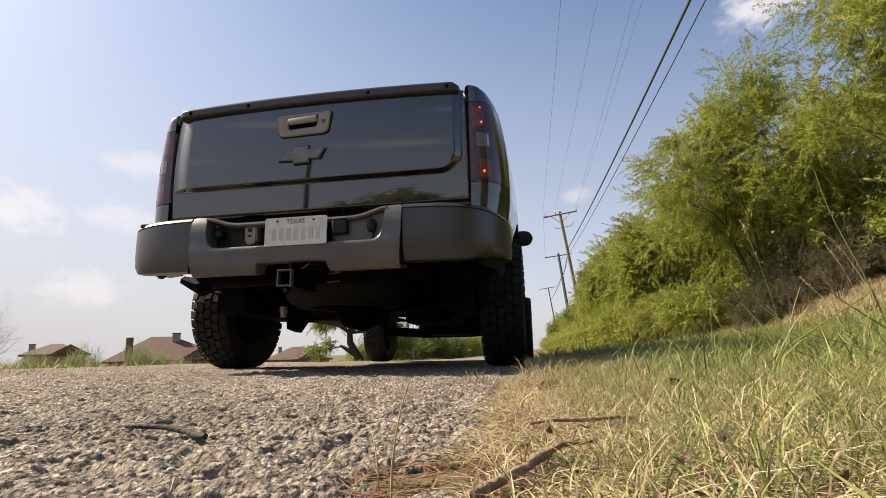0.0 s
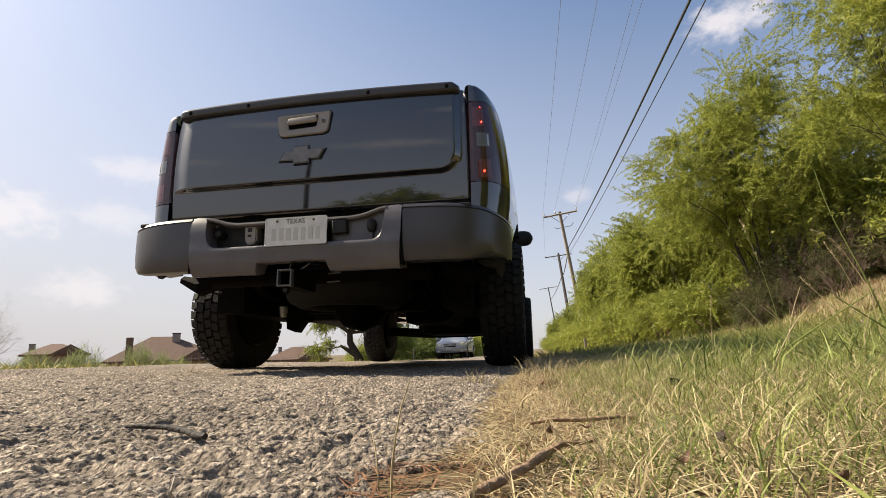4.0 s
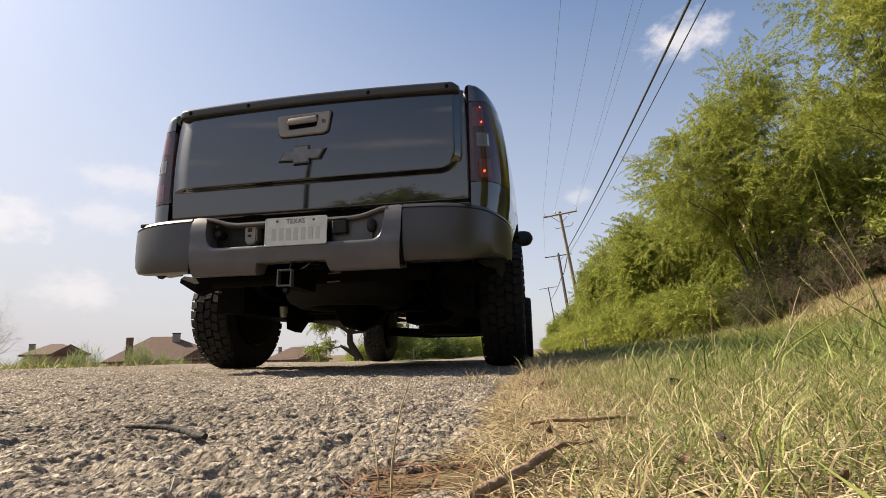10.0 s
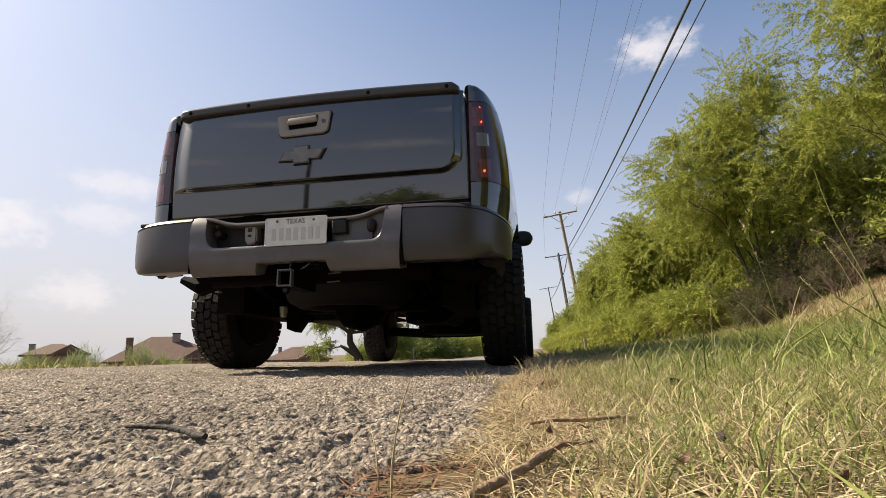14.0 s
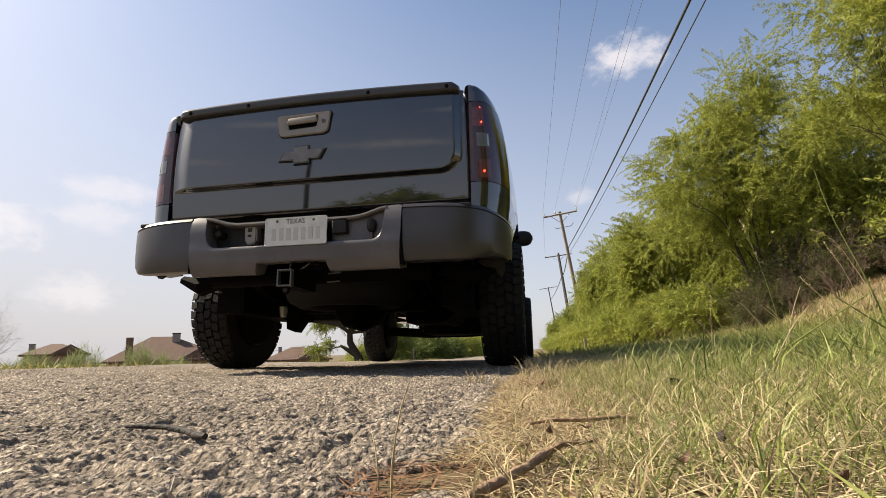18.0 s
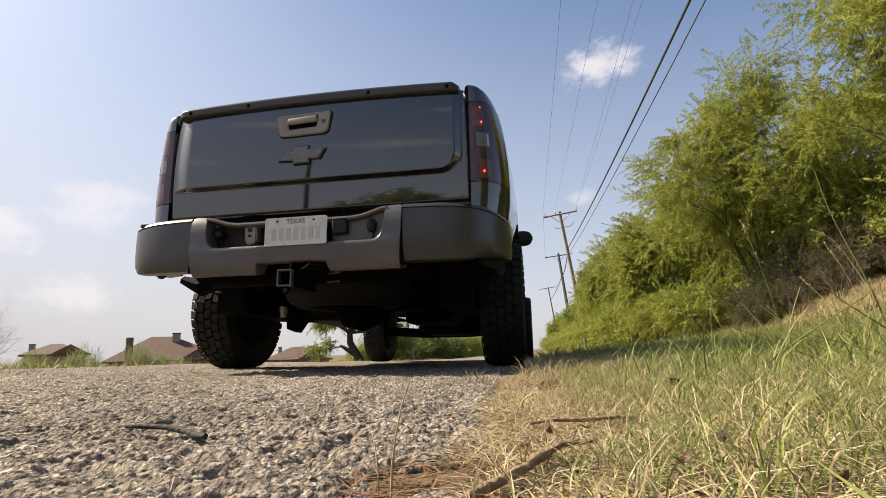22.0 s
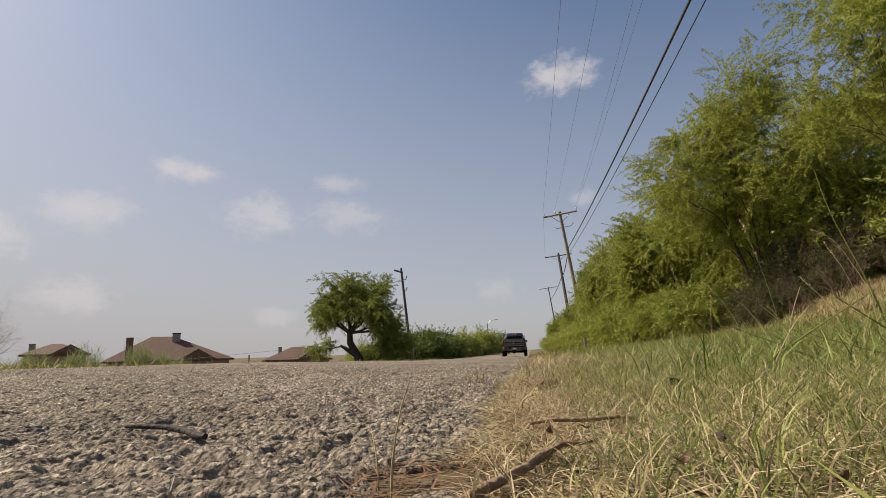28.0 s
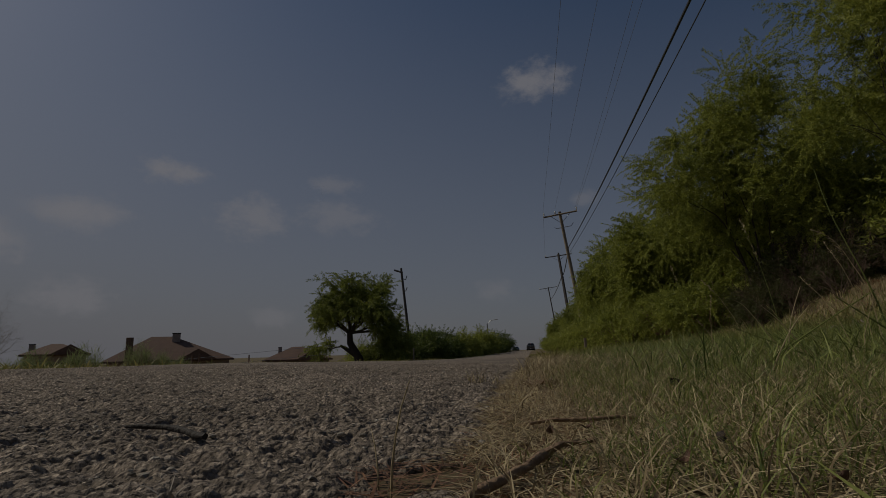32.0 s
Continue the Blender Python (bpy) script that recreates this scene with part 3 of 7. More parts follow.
def stem_through(pts, width, mat, label, plume=0):
    """A long stem bent through the given points, from the soil up, with an optional drooping plume."""
    t = thing("grass_stem", label, "grass stem", group="tall grass stems")
    p0 = Vector(pts[0])
    g = float(ground_z(p0.x, p0.y))
    pts = [Vector((p0.x + 0.02, p0.y, min(g, p0.z) - 0.005))] + [Vector(p) for p in pts]
    fine = []
    for k in range(len(pts) - 1):
        a, b, c, d = pts[max(k - 1, 0)], pts[k], pts[k + 1], pts[min(k + 2, len(pts) - 1)]
        for q in range(4):
            s = q / 4
            fine.append(0.5 * ((2 * b) + (c - a) * s + (2 * a - 5 * b + 4 * c - d) * s * s + (3 * b - a - 3 * c + d) * s ** 3))
    fine.append(pts[-1])
    n = len(fine)
    part("stalk", tube(bmesh.new(), fine, [width * (1 - 0.7 * k / n) for k in range(n)], 5), mat, t)
    if plume:
        bm, rng = bmesh.new(), random.Random(5)
        for k in range(60 if plume > 5 else 26):
            i = rng.uniform(n - 1 - plume, n - 1.01)
            p = fine[int(i)].lerp(fine[int(i) + 1], i % 1)
            q = p + (fine[-1] - fine[-3]).normalized() * 0.014 + Vector((rng.uniform(-1, 1), rng.uniform(-1, 1), rng.uniform(-1, 0.6))) * 0.007
            tube(bm, [p, (p + q) / 2, q], [0.0005, 0.0011, 0.0003], 4)
        part("seed_head", bm, DRYGRASS, t, "pale drooping seed plume")
    return t


def dead_leaf(at, size, turn, mat, label):
    """A small curled leaf with thickness and a fold along its rib."""
    rows = []
    for k in range(7):
        s = k / 6 - 0.5
        w = size * 0.24 * math.cos(s * 2.6) + 0.0004
        z = size * (1.6 * s * s)
        rows.append([(s * size, -w, z + w * 0.5), (s * size, 0, z), (s * size, w, z + w * 0.6), (s * size, w, z + w * 0.6 + 0.0006), (s * size, 0, z + 0.0007), (s * size, -w, z + w * 0.5 + 0.0006)])
    ob = part("dead_leaf", loft(bmesh.new(), rows), mat, smooth=True, sharp=50)
    ob.matrix_world = pose(*at, *turn)
    return tagged(ob, label, "leaf", "dead leaves in the grass")


def litter():
    """Small rubbish of the road's edge: plant litter, leaves, sprouts, a lump of asphalt."""
    rng = np.random.RandomState(77)
    n = 190
    x, y = rng.uniform(-0.15, -0.03, n), rng.uniform(0.395, 0.53, n)
    keep = x > edge_x(y) - 0.035 - 0.02 * rng.rand(n)
    blades("plant_litter", x[keep], y[keep], 0.030, 0.0013, 0.4, MULCH, "reddish-brown rotten plant litter in the broken road edge", "litter", 78, z=np.full(keep.sum(), -0.004), flat=0.85)
    n = 130
    x, y = rng.normal(0.045, 0.035, n), rng.normal(1.50, 0.05, n)
    blades("dark_litter", x, y, 0.05, 0.0022, 0.7, TWIG, "dark matted dead stalks at the road edge", "litter", 79, flat=0.5)
    for cx, cy, k in ((-0.16, 1.72, 26), (-0.20, 1.78, 14), (-0.11, 1.66, 10), (-0.02, 0.95, 12)):
        x, y = rng.normal(cx, 0.018, k), rng.normal(cy, 0.018, k)
        blades("weed_sprout", x, y, 0.052, 0.0011, 0.8, DRYGRASS, "small pale weed sprouting from a crack in the asphalt", "weed", 80 + k, z=np.full(k, 0.0))
    x, y = rng.normal(-0.243, 0.006, 9), rng.normal(0.345, 0.005, 9)
    blades("twig_tuft", x, y, 0.022, 0.0012, 1.4, PALE_TWIG, "pale dry twig tuft on the asphalt", "twig", 99, z=np.full(9, 0.005))
    for at, size, turn, m, lab in (((0.11, 0.424, 0.022), 0.014, (10, -20, 30), DEADLEAF, "curled reddish-brown dead leaf in the straw"), ((0.15, 0.475, 0.03), 0.016, (60, 20, 70), BARK, "dark curled dead leaf among green blades"), ((0.168, 0.335, 0.03), 0.011, (20, 30, 110), DEADLEAF, "curled reddish-brown dead leaf in the straw"), ((0.065, 0.635, 0.016), 0.013, (0, 15, 200), DEADLEAF, "small brown dead leaf lying on straw"), ((0.281, 1.108, 0.035), 0.026, (80, 10, 20), BARK, "dark curled dead leaf standing in the turf"), ((0.02, 0.60, 0.016), 0.016, (15, 0, 80), DEADLEAF, "small brown dead leaf lying on straw")):
        dead_leaf(at, size, turn, m, lab)
    bm = bmesh.new()
    bmesh.ops.create_icosphere(bm, subdivisions=4, radius=1.0)
    for v in bm.verts:
        c = v.co.copy()
        k = 1 + 0.22 * (float(smooth_noise(c.x * 2 + 5, c.y * 2 + c.z, 0.35, 12)) - 0.5) + 0.25 * (float(smooth_noise(c.x + c.z, c.y - c.z + 4, 0.13, 13)) - 0.5)
        v.co = Vector((c.x * 0.030, c.y * 0.022, max(c.z, -0.3) * 0.011)) * k
    ob = part("asphalt_lump", bm, ASPHALT, smooth=True)
    ob.matrix_world = pose(-0.066, 0.402, -0.006, 0, 0, 12)
    tagged(ob, "broken lump of grey asphalt at the road edge", "rubble")


def stick(name, pts, radii, mat, label):
    bm = tube(bmesh.new(), pts, radii, 9)
    rng = random.Random(3)
    for v in bm.verts:
        v.co += Vector((rng.uniform(-1, 1), rng.uniform(-1, 1), rng.uniform(-1, 1))) * min(radii) * 0.30
    ob = part(name, bm, mat, smooth=True, sharp=60)
    return tagged(ob, label, "stick")


# ---- trees ----
def sprays(rng, anchors, per, spread, length, width, droop):
    """Fine leaves round anchor points: thin folded diamonds."""
    n = len(anchors) * per
    c = np.repeat(np.asarray(anchors, float), per, 0) + rng.normal(0, 1, (n, 3)) * np.asarray(spread)
    d = rng.normal(0, 1, (n, 3))
    d[:, 2] = d[:, 2] * 0.5 - droop
    d /= np.linalg.norm(d, axis=1)[:, None]
    s = np.cross(d, rng.normal(0, 1, (n, 3)))
    s /= np.linalg.norm(s, axis=1)[:, None]
    L = (length * (0.6 + 0.8 * rng.rand(n)))[:, None]
    W = (width * (0.6 + 0.8 * rng.rand(n)))[:, None]
    V = np.stack([c, c + d * L * 0.45 + s * W, c + d * L, c + d * L * 0.45 - s * W], 1).reshape(-1, 3)
    o = np.arange(n)[:, None] * 4
    return V, o + np.array([[0, 1, 2, 3]])


def feathers(rng, anchors, twigs, leaves, reach, length, width, fall):
    """Feathery sprays: thin twigs set with rows of small leaflets."""
    P = np.repeat(np.array([a[:3] for a in anchors]), twigs, 0)
    D = np.repeat(np.array([a[3:] for a in anchors]), twigs, 0)
    D = D * 0.7 + rng.normal(0, 0.55, D.shape) + np.array([0, 0, -fall])
    D /= np.linalg.norm(D, axis=1)[:, None]
    T = reach * (0.5 + 0.8 * rng.rand(len(P)))
    side = np.cross(D, rng.normal(0, 1, D.shape))
    side /= np.linalg.norm(side, axis=1)[:, None]
    s = np.linspace(0.12, 1.0, leaves)
    n = len(P) * leaves
    S = np.tile(s, len(P))[:, None]
    T, D, side = np.repeat(T, leaves)[:, None], np.repeat(D, leaves, 0), np.repeat(side, leaves, 0)
    c = np.repeat(P, leaves, 0) + D * S * T - np.array([[0, 0, 1.0]]) * fall * 0.5 * T * S * S
    sign = np.where(np.arange(n) % 2, 1.0, -1.0)[:, None]
    d = D * 0.6 + side * sign + rng.normal(0, 0.35, (n, 3)) - np.array([[0, 0, fall * 0.4]])
    d /= np.linalg.norm(d, axis=1)[:, None]
    w = np.cross(d, rng.normal(0, 1, (n, 3)))
    w /= np.linalg.norm(w, axis=1)[:, None]
    L, W = length * (0.6 + 0.8 * rng.rand(n))[:, None], width * (0.7 + 0.6 * rng.rand(n))[:, None]
    V = np.stack([c, c + d * L * 0.45 + w * W, c + d * L, c + d * L * 0.45 - w * W], 1).reshape(-1, 3)
    return V, np.arange(n)[:, None] * 4 + np.array([[0, 1, 2, 3]])


def grow(rng, start, way, length, radius, depth, bm, anchors, split=3, bend=0.35, droop=0.0, keep=1):
    pts, radii, p, d = [start], [radius], Vector(start), Vector(way).normalized()
    steps = 4
    for k in range(steps):
        d = (d + Vector((rng.uniform(-1, 1), rng.uniform(-1, 1), rng.uniform(-0.7, 0.8) - droop)) * bend * 0.5).normalized()
        p = p + d * (length / steps)
        pts.append(p.copy())
        radii.append(radius * (1 - 0.5 * (k + 1) / steps))
        if depth <= keep:
            anchors.append((*p, *d))
    tube(bm, pts, radii, 6 if depth > 1 else 4, caps=False)
    if depth > 0:
        for k in range(split):
            i = rng.choice((2, 3, 4)) if k else 4
            w = (d + Vector((rng.uniform(-1, 1), rng.uniform(-1, 1), rng.uniform(-0.5, 0.7) - droop)) * 0.95).normalized()
            grow(rng, pts[i], w, length * rng.uniform(0.6, 0.85), radii[i] * 0.72, depth - 1, bm, anchors, split, bend, droop, keep)


def tree(name, at, stems, size, radius, depth, seed, leaf, mat, label, category, twigs=3, leaves=9, reach=0.45, split=3, lean=0.45, droop=0.05, bark=None, group="", keep=1, fall=0.3):
    """A tree grown branch by branch to the given half-width and height."""
    rng = random.Random(seed)
    nrng = np.random.RandomState(seed)
    t = thing(name, label, category, pose(*at), group)
    bm, anchors = bmesh.new(), []
    for k in range(stems):
        a = 6.283 * (k + rng.random() * 0.6) / stems
        w = (math.cos(a) * lean, math.sin(a) * lean, 1.0)
        grow(rng, Vector((math.cos(a) * radius * 1.5, math.sin(a) * radius * 1.5, -0.05)), w, rng.uniform(0.85, 1.15) * size[1] * 0.36, radius, depth, bm, anchors, split, 0.4, droop, keep)
    A = np.array(anchors)
    wide = np.quantile(np.hypot(A[:, 0], A[:, 1]), 0.95)
    kx, kz = (size[0] - reach * 0.6) / wide, (size[1] - reach * 0.4) / A[:, 2].max()
    for v in bm.verts:
        v.co = (v.co.x * kx, v.co.y * kx, v.co.z * kz)
    A[:, :3] *= np.array([kx, kx, kz])
    part("trunk", bm, bark or BARK, t, smooth=True, sharp=70)
    if twigs:
        V, F = feathers(nrng, A, twigs, leaves, reach, leaf[0], leaf[1], fall)
        raw("crown", V.tolist(), F.tolist(), mat, t)
    return t


def scrub(name, at, rx, ry, h, n, seed, mat, label, leaf=(0.16, 0.04), group="", category="bush", fall=0.05, per=30, strands=0):
    """A low bush: many thin stems and a ragged crown of leaf clumps."""
    rng, nr = random.Random(seed), np.random.RandomState(seed)
    t = thing(name, label, category, pose(*at), group)
    bm, anchors = bmesh.new(), []
    for k in range(n):
        a, q = rng.random() * 6.283, rng.random() ** 0.5
        top = Vector((math.cos(a) * q * rx, math.sin(a) * q * ry, h * (1 - 0.55 * q * q) * rng.uniform(0.55, 1.1)))
        foot = Vector((top.x * 0.35, top.y * 0.35, -0.05))
        mid = (foot + top) / 2 + Vector((rng.uniform(-0.1, 0.1), rng.uniform(-0.1, 0.1), h * 0.1))
        tube(bm, [foot, mid, top], [0.025 * h / 2, 0.015 * h / 2, 0.004], 4, caps=False)
        for s in (0.35, 0.6, 0.8, 0.95, 1.0):
            anchors.append(tuple(foot.lerp(mid, s * 2) if s < 0.5 else mid.lerp(top, s * 2 - 1)))
    part("branchwork", bm, TWIG, t)
    if strands:
        A = np.array(anchors)
        out = A / np.array([rx, ry, h]) + np.array([0, 0, 0.1])
        V, F = feathers(nr, np.hstack([A, out / np.linalg.norm(out, axis=1)[:, None]]), strands, per, h * 0.42, leaf[0], leaf[1], 0.35)
    else:
        V, F = sprays(nr, anchors, per, (rx * 0.16, ry * 0.16, h * 0.09), leaf[0], leaf[1], fall)
    raw("crown", V.tolist(), F.tolist(), mat, t)
    return t


def trees():
    # the feathery hedge on the bank
    hedge = "feathery roadside trees"
    lab = "feathery yellow-green thorn tree leaning over the verge"
    big = tree("thorn_tree", (5.2, 12.2, 0.9), 6, (2.35, 5.7), 0.06, 4, 21, (0.050, 0.0088), FERNLEAF, lab, "tree", 2, 62, 0.62, lean=0.6, group=hedge, keep=0, fall=0.34)
    second = tree("thorn_tree", (6.4, 8.4, 1.15), 4, (2.6, 6.8), 0.07, 4, 22, (0.050, 0.0085), FERNLEAF, "tall feathery thorn tree with dark limbs on the bank", "tree", 2, 56, 0.62, lean=0.4, droop=0.0, group=hedge, keep=0, fall=0.34)
    small = tree("thorn_tree", (4.4, 16.5, 0.5), 5, (1.9, 4.7), 0.05, 3, 23, (0.065, 0.0125), FERNLEAF, lab, "tree", 3, 58, 0.62, lean=0.6, group=hedge, keep=1, fall=0.36)
    for x, y, s, r in ((8.2, 14.5, 1.05, 70), (9.2, 10.4, 1.0, 200)):
        copy_thing(big, pose(x, y, float(ground_z(x, y)) - 0.05, 0, 0, r) @ Matrix.Scale(s, 4))
    for x, y, s, r in ((4.6, 20.5, 1.05, 40), (4.8, 25.0, 1.1, 160), (5.2, 31, 1.1, 250), (5.6, 38, 1.1, 20), (6.2, 46, 1.15, 120), (5.2, 56, 1.0, 300), (4.9, 68, 1.0, 210), (5.2, 82, 1.0, 80), (6.0, 100, 1.1, 10), (8.0, 62, 1.3, 50), (8.6, 78, 1.4, 150), (7.6, 18.5, 1.1, 310)):
        copy_thing(small, pose(x, y, float(ground_z(x, y)) - 0.1, 0, 0, r) @ Matrix.Scale(s, 4))
    low = scrub("hedge_bush", (3.7, 14.6, 0.4), 0.8, 0.9, 1.0, 60, 31, FERNLEAF, "dense low green bush at the foot of the trees", (0.05, 0.0095), "hedge bushes", per=30, strands=3)
    for x, y, s in ((3.4, 18, 1.4), (3.3, 21.5, 1.5), (3.4, 25, 1.6), (3.5, 30, 1.7), (3.8, 36, 1.8), (3.8, 43, 1.9), (3.9, 52, 1.9), (3.8, 64, 1.9), (4.0, 78, 1.9), (4.6, 95, 2.2)):
        copy_thing(low, pose(x, y, float(ground_z(x, y)) - 0.05, 0, 0, x * 77) @ Matrix.Scale(s, 4))
    for x, y, s in ((7.0, 12.8, 2.2), (8.6, 11.2, 2.5), (6.6, 15.2, 2.0), (9.4, 13.6, 2.6), (8.0, 9.9, 1.9), (9.8, 8.6, 2.2), (4.4, 13.4, 1.2), (10.5, 11.5, 2.6), (6.3, 17.5, 2.2)):
        copy_thing(low, pose(x, y, float(ground_z(x, y)) - 0.05, 0, 0, x * 91) @ Matrix.Scale(s, 4))
    # bushes added as the hedge's dark interior, shade painted into their leaves
    shade = scrub("undergrowth_bush", (5.6, 11.3, 1.0), 0.75, 0.6, 1.1, 70, 33, SHADELEAF, "undergrowth with shade painted into its leaves below the thorn trees", (0.05, 0.010), "dark undergrowth", per=26, strands=2)
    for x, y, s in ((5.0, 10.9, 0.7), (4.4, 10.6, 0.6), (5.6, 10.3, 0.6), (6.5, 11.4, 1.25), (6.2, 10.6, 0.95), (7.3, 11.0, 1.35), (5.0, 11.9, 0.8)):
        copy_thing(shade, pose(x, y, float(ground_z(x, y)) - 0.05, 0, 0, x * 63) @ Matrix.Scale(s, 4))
    brush = tree("dead_brush", (4.7, 9.9, 0.45), 9, (0.75, 1.25), 0.014, 3, 71, (0.03, 0.004), TWIG, "tangled leafless brown brush under the thorn trees", "brush", 0, lean=0.5, bark=BRUSHWOOD, group="dead brush")
    for x, y, s, r in ((4.2, 10.3, 0.9, 50), (5.2, 9.5, 1.1, 110), (5.7, 9.9, 1.3, 200), (4.6, 10.8, 1.2, 290), (6.2, 9.6, 1.2, 20), (5.3, 10.6, 1.6, 160), (5.9, 10.8, 1.7, 250)):
        copy_thing(brush, pose(x, y, float(ground_z(x, y)) - 0.03, 0, 0, r) @ Matrix.Scale(s, 4))
    # the lone tree across the road
    t = thing("oak_tree", "gnarled green tree with a leaning dark trunk across the road", "tree", pose(-10.3, 31.5, -0.74))
    rng, bm, anchors = random.Random(8), bmesh.new(), []
    tube(bm, [(0.35, 0, -0.1), (0.05, 0, 0.7), (-0.45, 0.05, 1.5), (-0.5, 0.1, 2.2)], [0.34, 0.25, 0.21, 0.17], 9, caps=False)
    tube(bm, [(-0.1, 0, 0.75), (-0.75, -0.1, 1.2), (-1.0, -0.2, 1.35)], [0.15, 0.11, 0.07], 7)
    for w, ln, r in (((-0.9, 0.2, 0.8), 1.3, 0.12), ((0.1, -0.3, 1.0), 1.4, 0.12), ((0.9, 0.1, 0.75), 1.5, 0.13), ((0.3, 0.7, 0.8), 1.3, 0.11), ((-0.4, -0.7, 0.7), 1.2, 0.10), ((1.0, -0.2, 0.25), 1.6, 0.11), ((0.9, 0.1, 1.0), 1.7, 0.10), ((0.25, 0.2, 1.1), 1.6, 0.10), ((1.1, 0.3, 0.05), 1.5, 0.08)):
        grow(rng, Vector((-0.5, 0.1, 2.1)), w, ln, r, 3, bm, anchors, 3, 0.45, 0.02, 2)
    grow(rng, Vector((0.9, 0.1, 0.0)), (0.7, 0, 1.0), 1.3, 0.09, 3, bm, anchors, 3, 0.45, 0.0)
    grow(rng, Vector((-0.9, -0.2, 1.3)), (-0.9, -0.3, -0.15), 0.8, 0.05, 2, bm, anchors, 3, 0.5, 0.1)
    part("trunk", bm, BARK, t, smooth=True, sharp=70)
    V, F = feathers(np.random.RandomState(8), anchors, 2, 34, 0.70, 0.11, 0.022, 0.42)
    raw("crown", V.tolist(), F.tolist(), WILLOW, t)
    # bushes along the far left edge of the road
    b = scrub("roadside_bush", (-8.3, 44, -0.78), 1.7, 1.9, 2.5, 60, 41, OAKLEAF, "rounded green bush beside the far road", (0.13, 0.034), "far roadside bushes", per=22, strands=3)
    yel = scrub("roadside_bush", (-6.8, 59, -0.80), 1.7, 1.6, 2.8, 60, 42, FERNLEAF, "yellow-green bush beside the far road", (0.13, 0.030), "far roadside bushes", per=22, strands=3)
    for x, y, s in ((-11.9, 46, 0.9), (-9.6, 50, 0.8), (-5.7, 70, 1.15), (-13.2, 42, 0.7)):
        copy_thing(yel, pose(x, y, float(ground_z(x, y)) - 0.1, 0, 0, y * 37) @ Matrix.Scale(s, 4))
    for x, y, s in ((-9.0, 40, 0.75), (-7.9, 49, 1.0), (-7.4, 54, 0.7), (-6.2, 66, 0.85), (-5.6, 75, 1.15), (-5.0, 84, 1.05), (-4.6, 94, 1.3), (-11.5, 48, 1.15), (-10.5, 58, 1.2)):
        copy_thing(b, pose(x, y, float(ground_z(x, y)) - 0.1, 0, 0, y * 31) @ Matrix.Scale(s, 4))
    # pale bushes and reeds on the near left side
    w = scrub("broom_bush", (-9.6, 12.0, -0.24), 0.30, 0.30, 0.72, 30, 51, BROOM, "wispy pale green broom bush in the field", (0.17, 0.003), "field bushes", fall=-1.5, per=11)
    for x, y, s in ((-9.1, 12.2, 0.8), (-8.7, 12.4, 0.6), (-10.1, 10.85, 1.1), (-10.4, 10.7, 0.75), (-10.3, 9.75, 0.95), (-10.7, 9.6, 0.7), (-10.0, 9.9, 0.6), (-11.4, 9.0, 0.8), (-10.2, 16.0, 0.55), (-11.8, 21.0, 0.7), (-11.4, 21.5, 0.6)):
        copy_thing(w, pose(x, y, float(ground_z(x, y)) - 0.02, 0, 0, x * 50) @ Matrix.Scale(s, 4))
    tree("bare_shrub", (-9.5, 7.9, -0.1), 7, (1.0, 1.9), 0.022, 4, 61, (0.03, 0.004), PALE_TWIG, "sparse grey half-bare shrub beside the road", "shrub", 0, 3, 0.10, lean=0.6, bark=PALE_TWIG)
    # the hedge and the bushes go on behind the camera, as the truck's paint mirrors
    for x, y, s, r in ((4.6, -3.5, 1.1, 80), (4.9, -6.5, 1.15, 30), (4.7, -9.5, 1.2, 170), (5.0, -12.5, 1.2, 250), (5.2, -16, 1.2, 130), (5.0, -20, 1.25, 310), (5.4, -25, 1.3, 220), (5.2, -31, 1.3, 60), (5.6, -38, 1.4, 300), (5.2, -46, 1.4, 10), (-8.6, -26, 1.45, 70), (-9.2, -32, 1.5, 190), (-8.2, -39, 1.6, 260), (-11.5, -29, 1.5, 20), (-12.5, -37, 1.6, 330), (-6.5, -58, 2.0, 100), (-2.0, -63, 2.1, 240), (2.5, -60, 2.0, 40), (-10.5, -50, 1.9, 150)):
        copy_thing(small, pose(x, y, float(ground_z(x, y)) - 0.1, 0, 0, r) @ Matrix.Scale(s, 4))
    for x, y, s in ((-9.5, -22, 1.2), (-9.2, -34, 1.5), (-12, -28, 1.6), (-10, -50, 2.0), (-4, -75, 2.4), (3, -80, 2.4)):
        copy_thing(b, pose(x, y, float(ground_z(x, y)) - 0.1, 0, 0, y * 31) @ Matrix.Scale(s, 4))
    tree("bare_sapling", (-14.6, 33.0, -0.80), 3, (0.8, 2.0), 0.012, 2, 62, (0.05, 0.01), SCRUB, "thin leafless sapling in the field", "sapling", 0, lean=0.3, bark=TWIG)


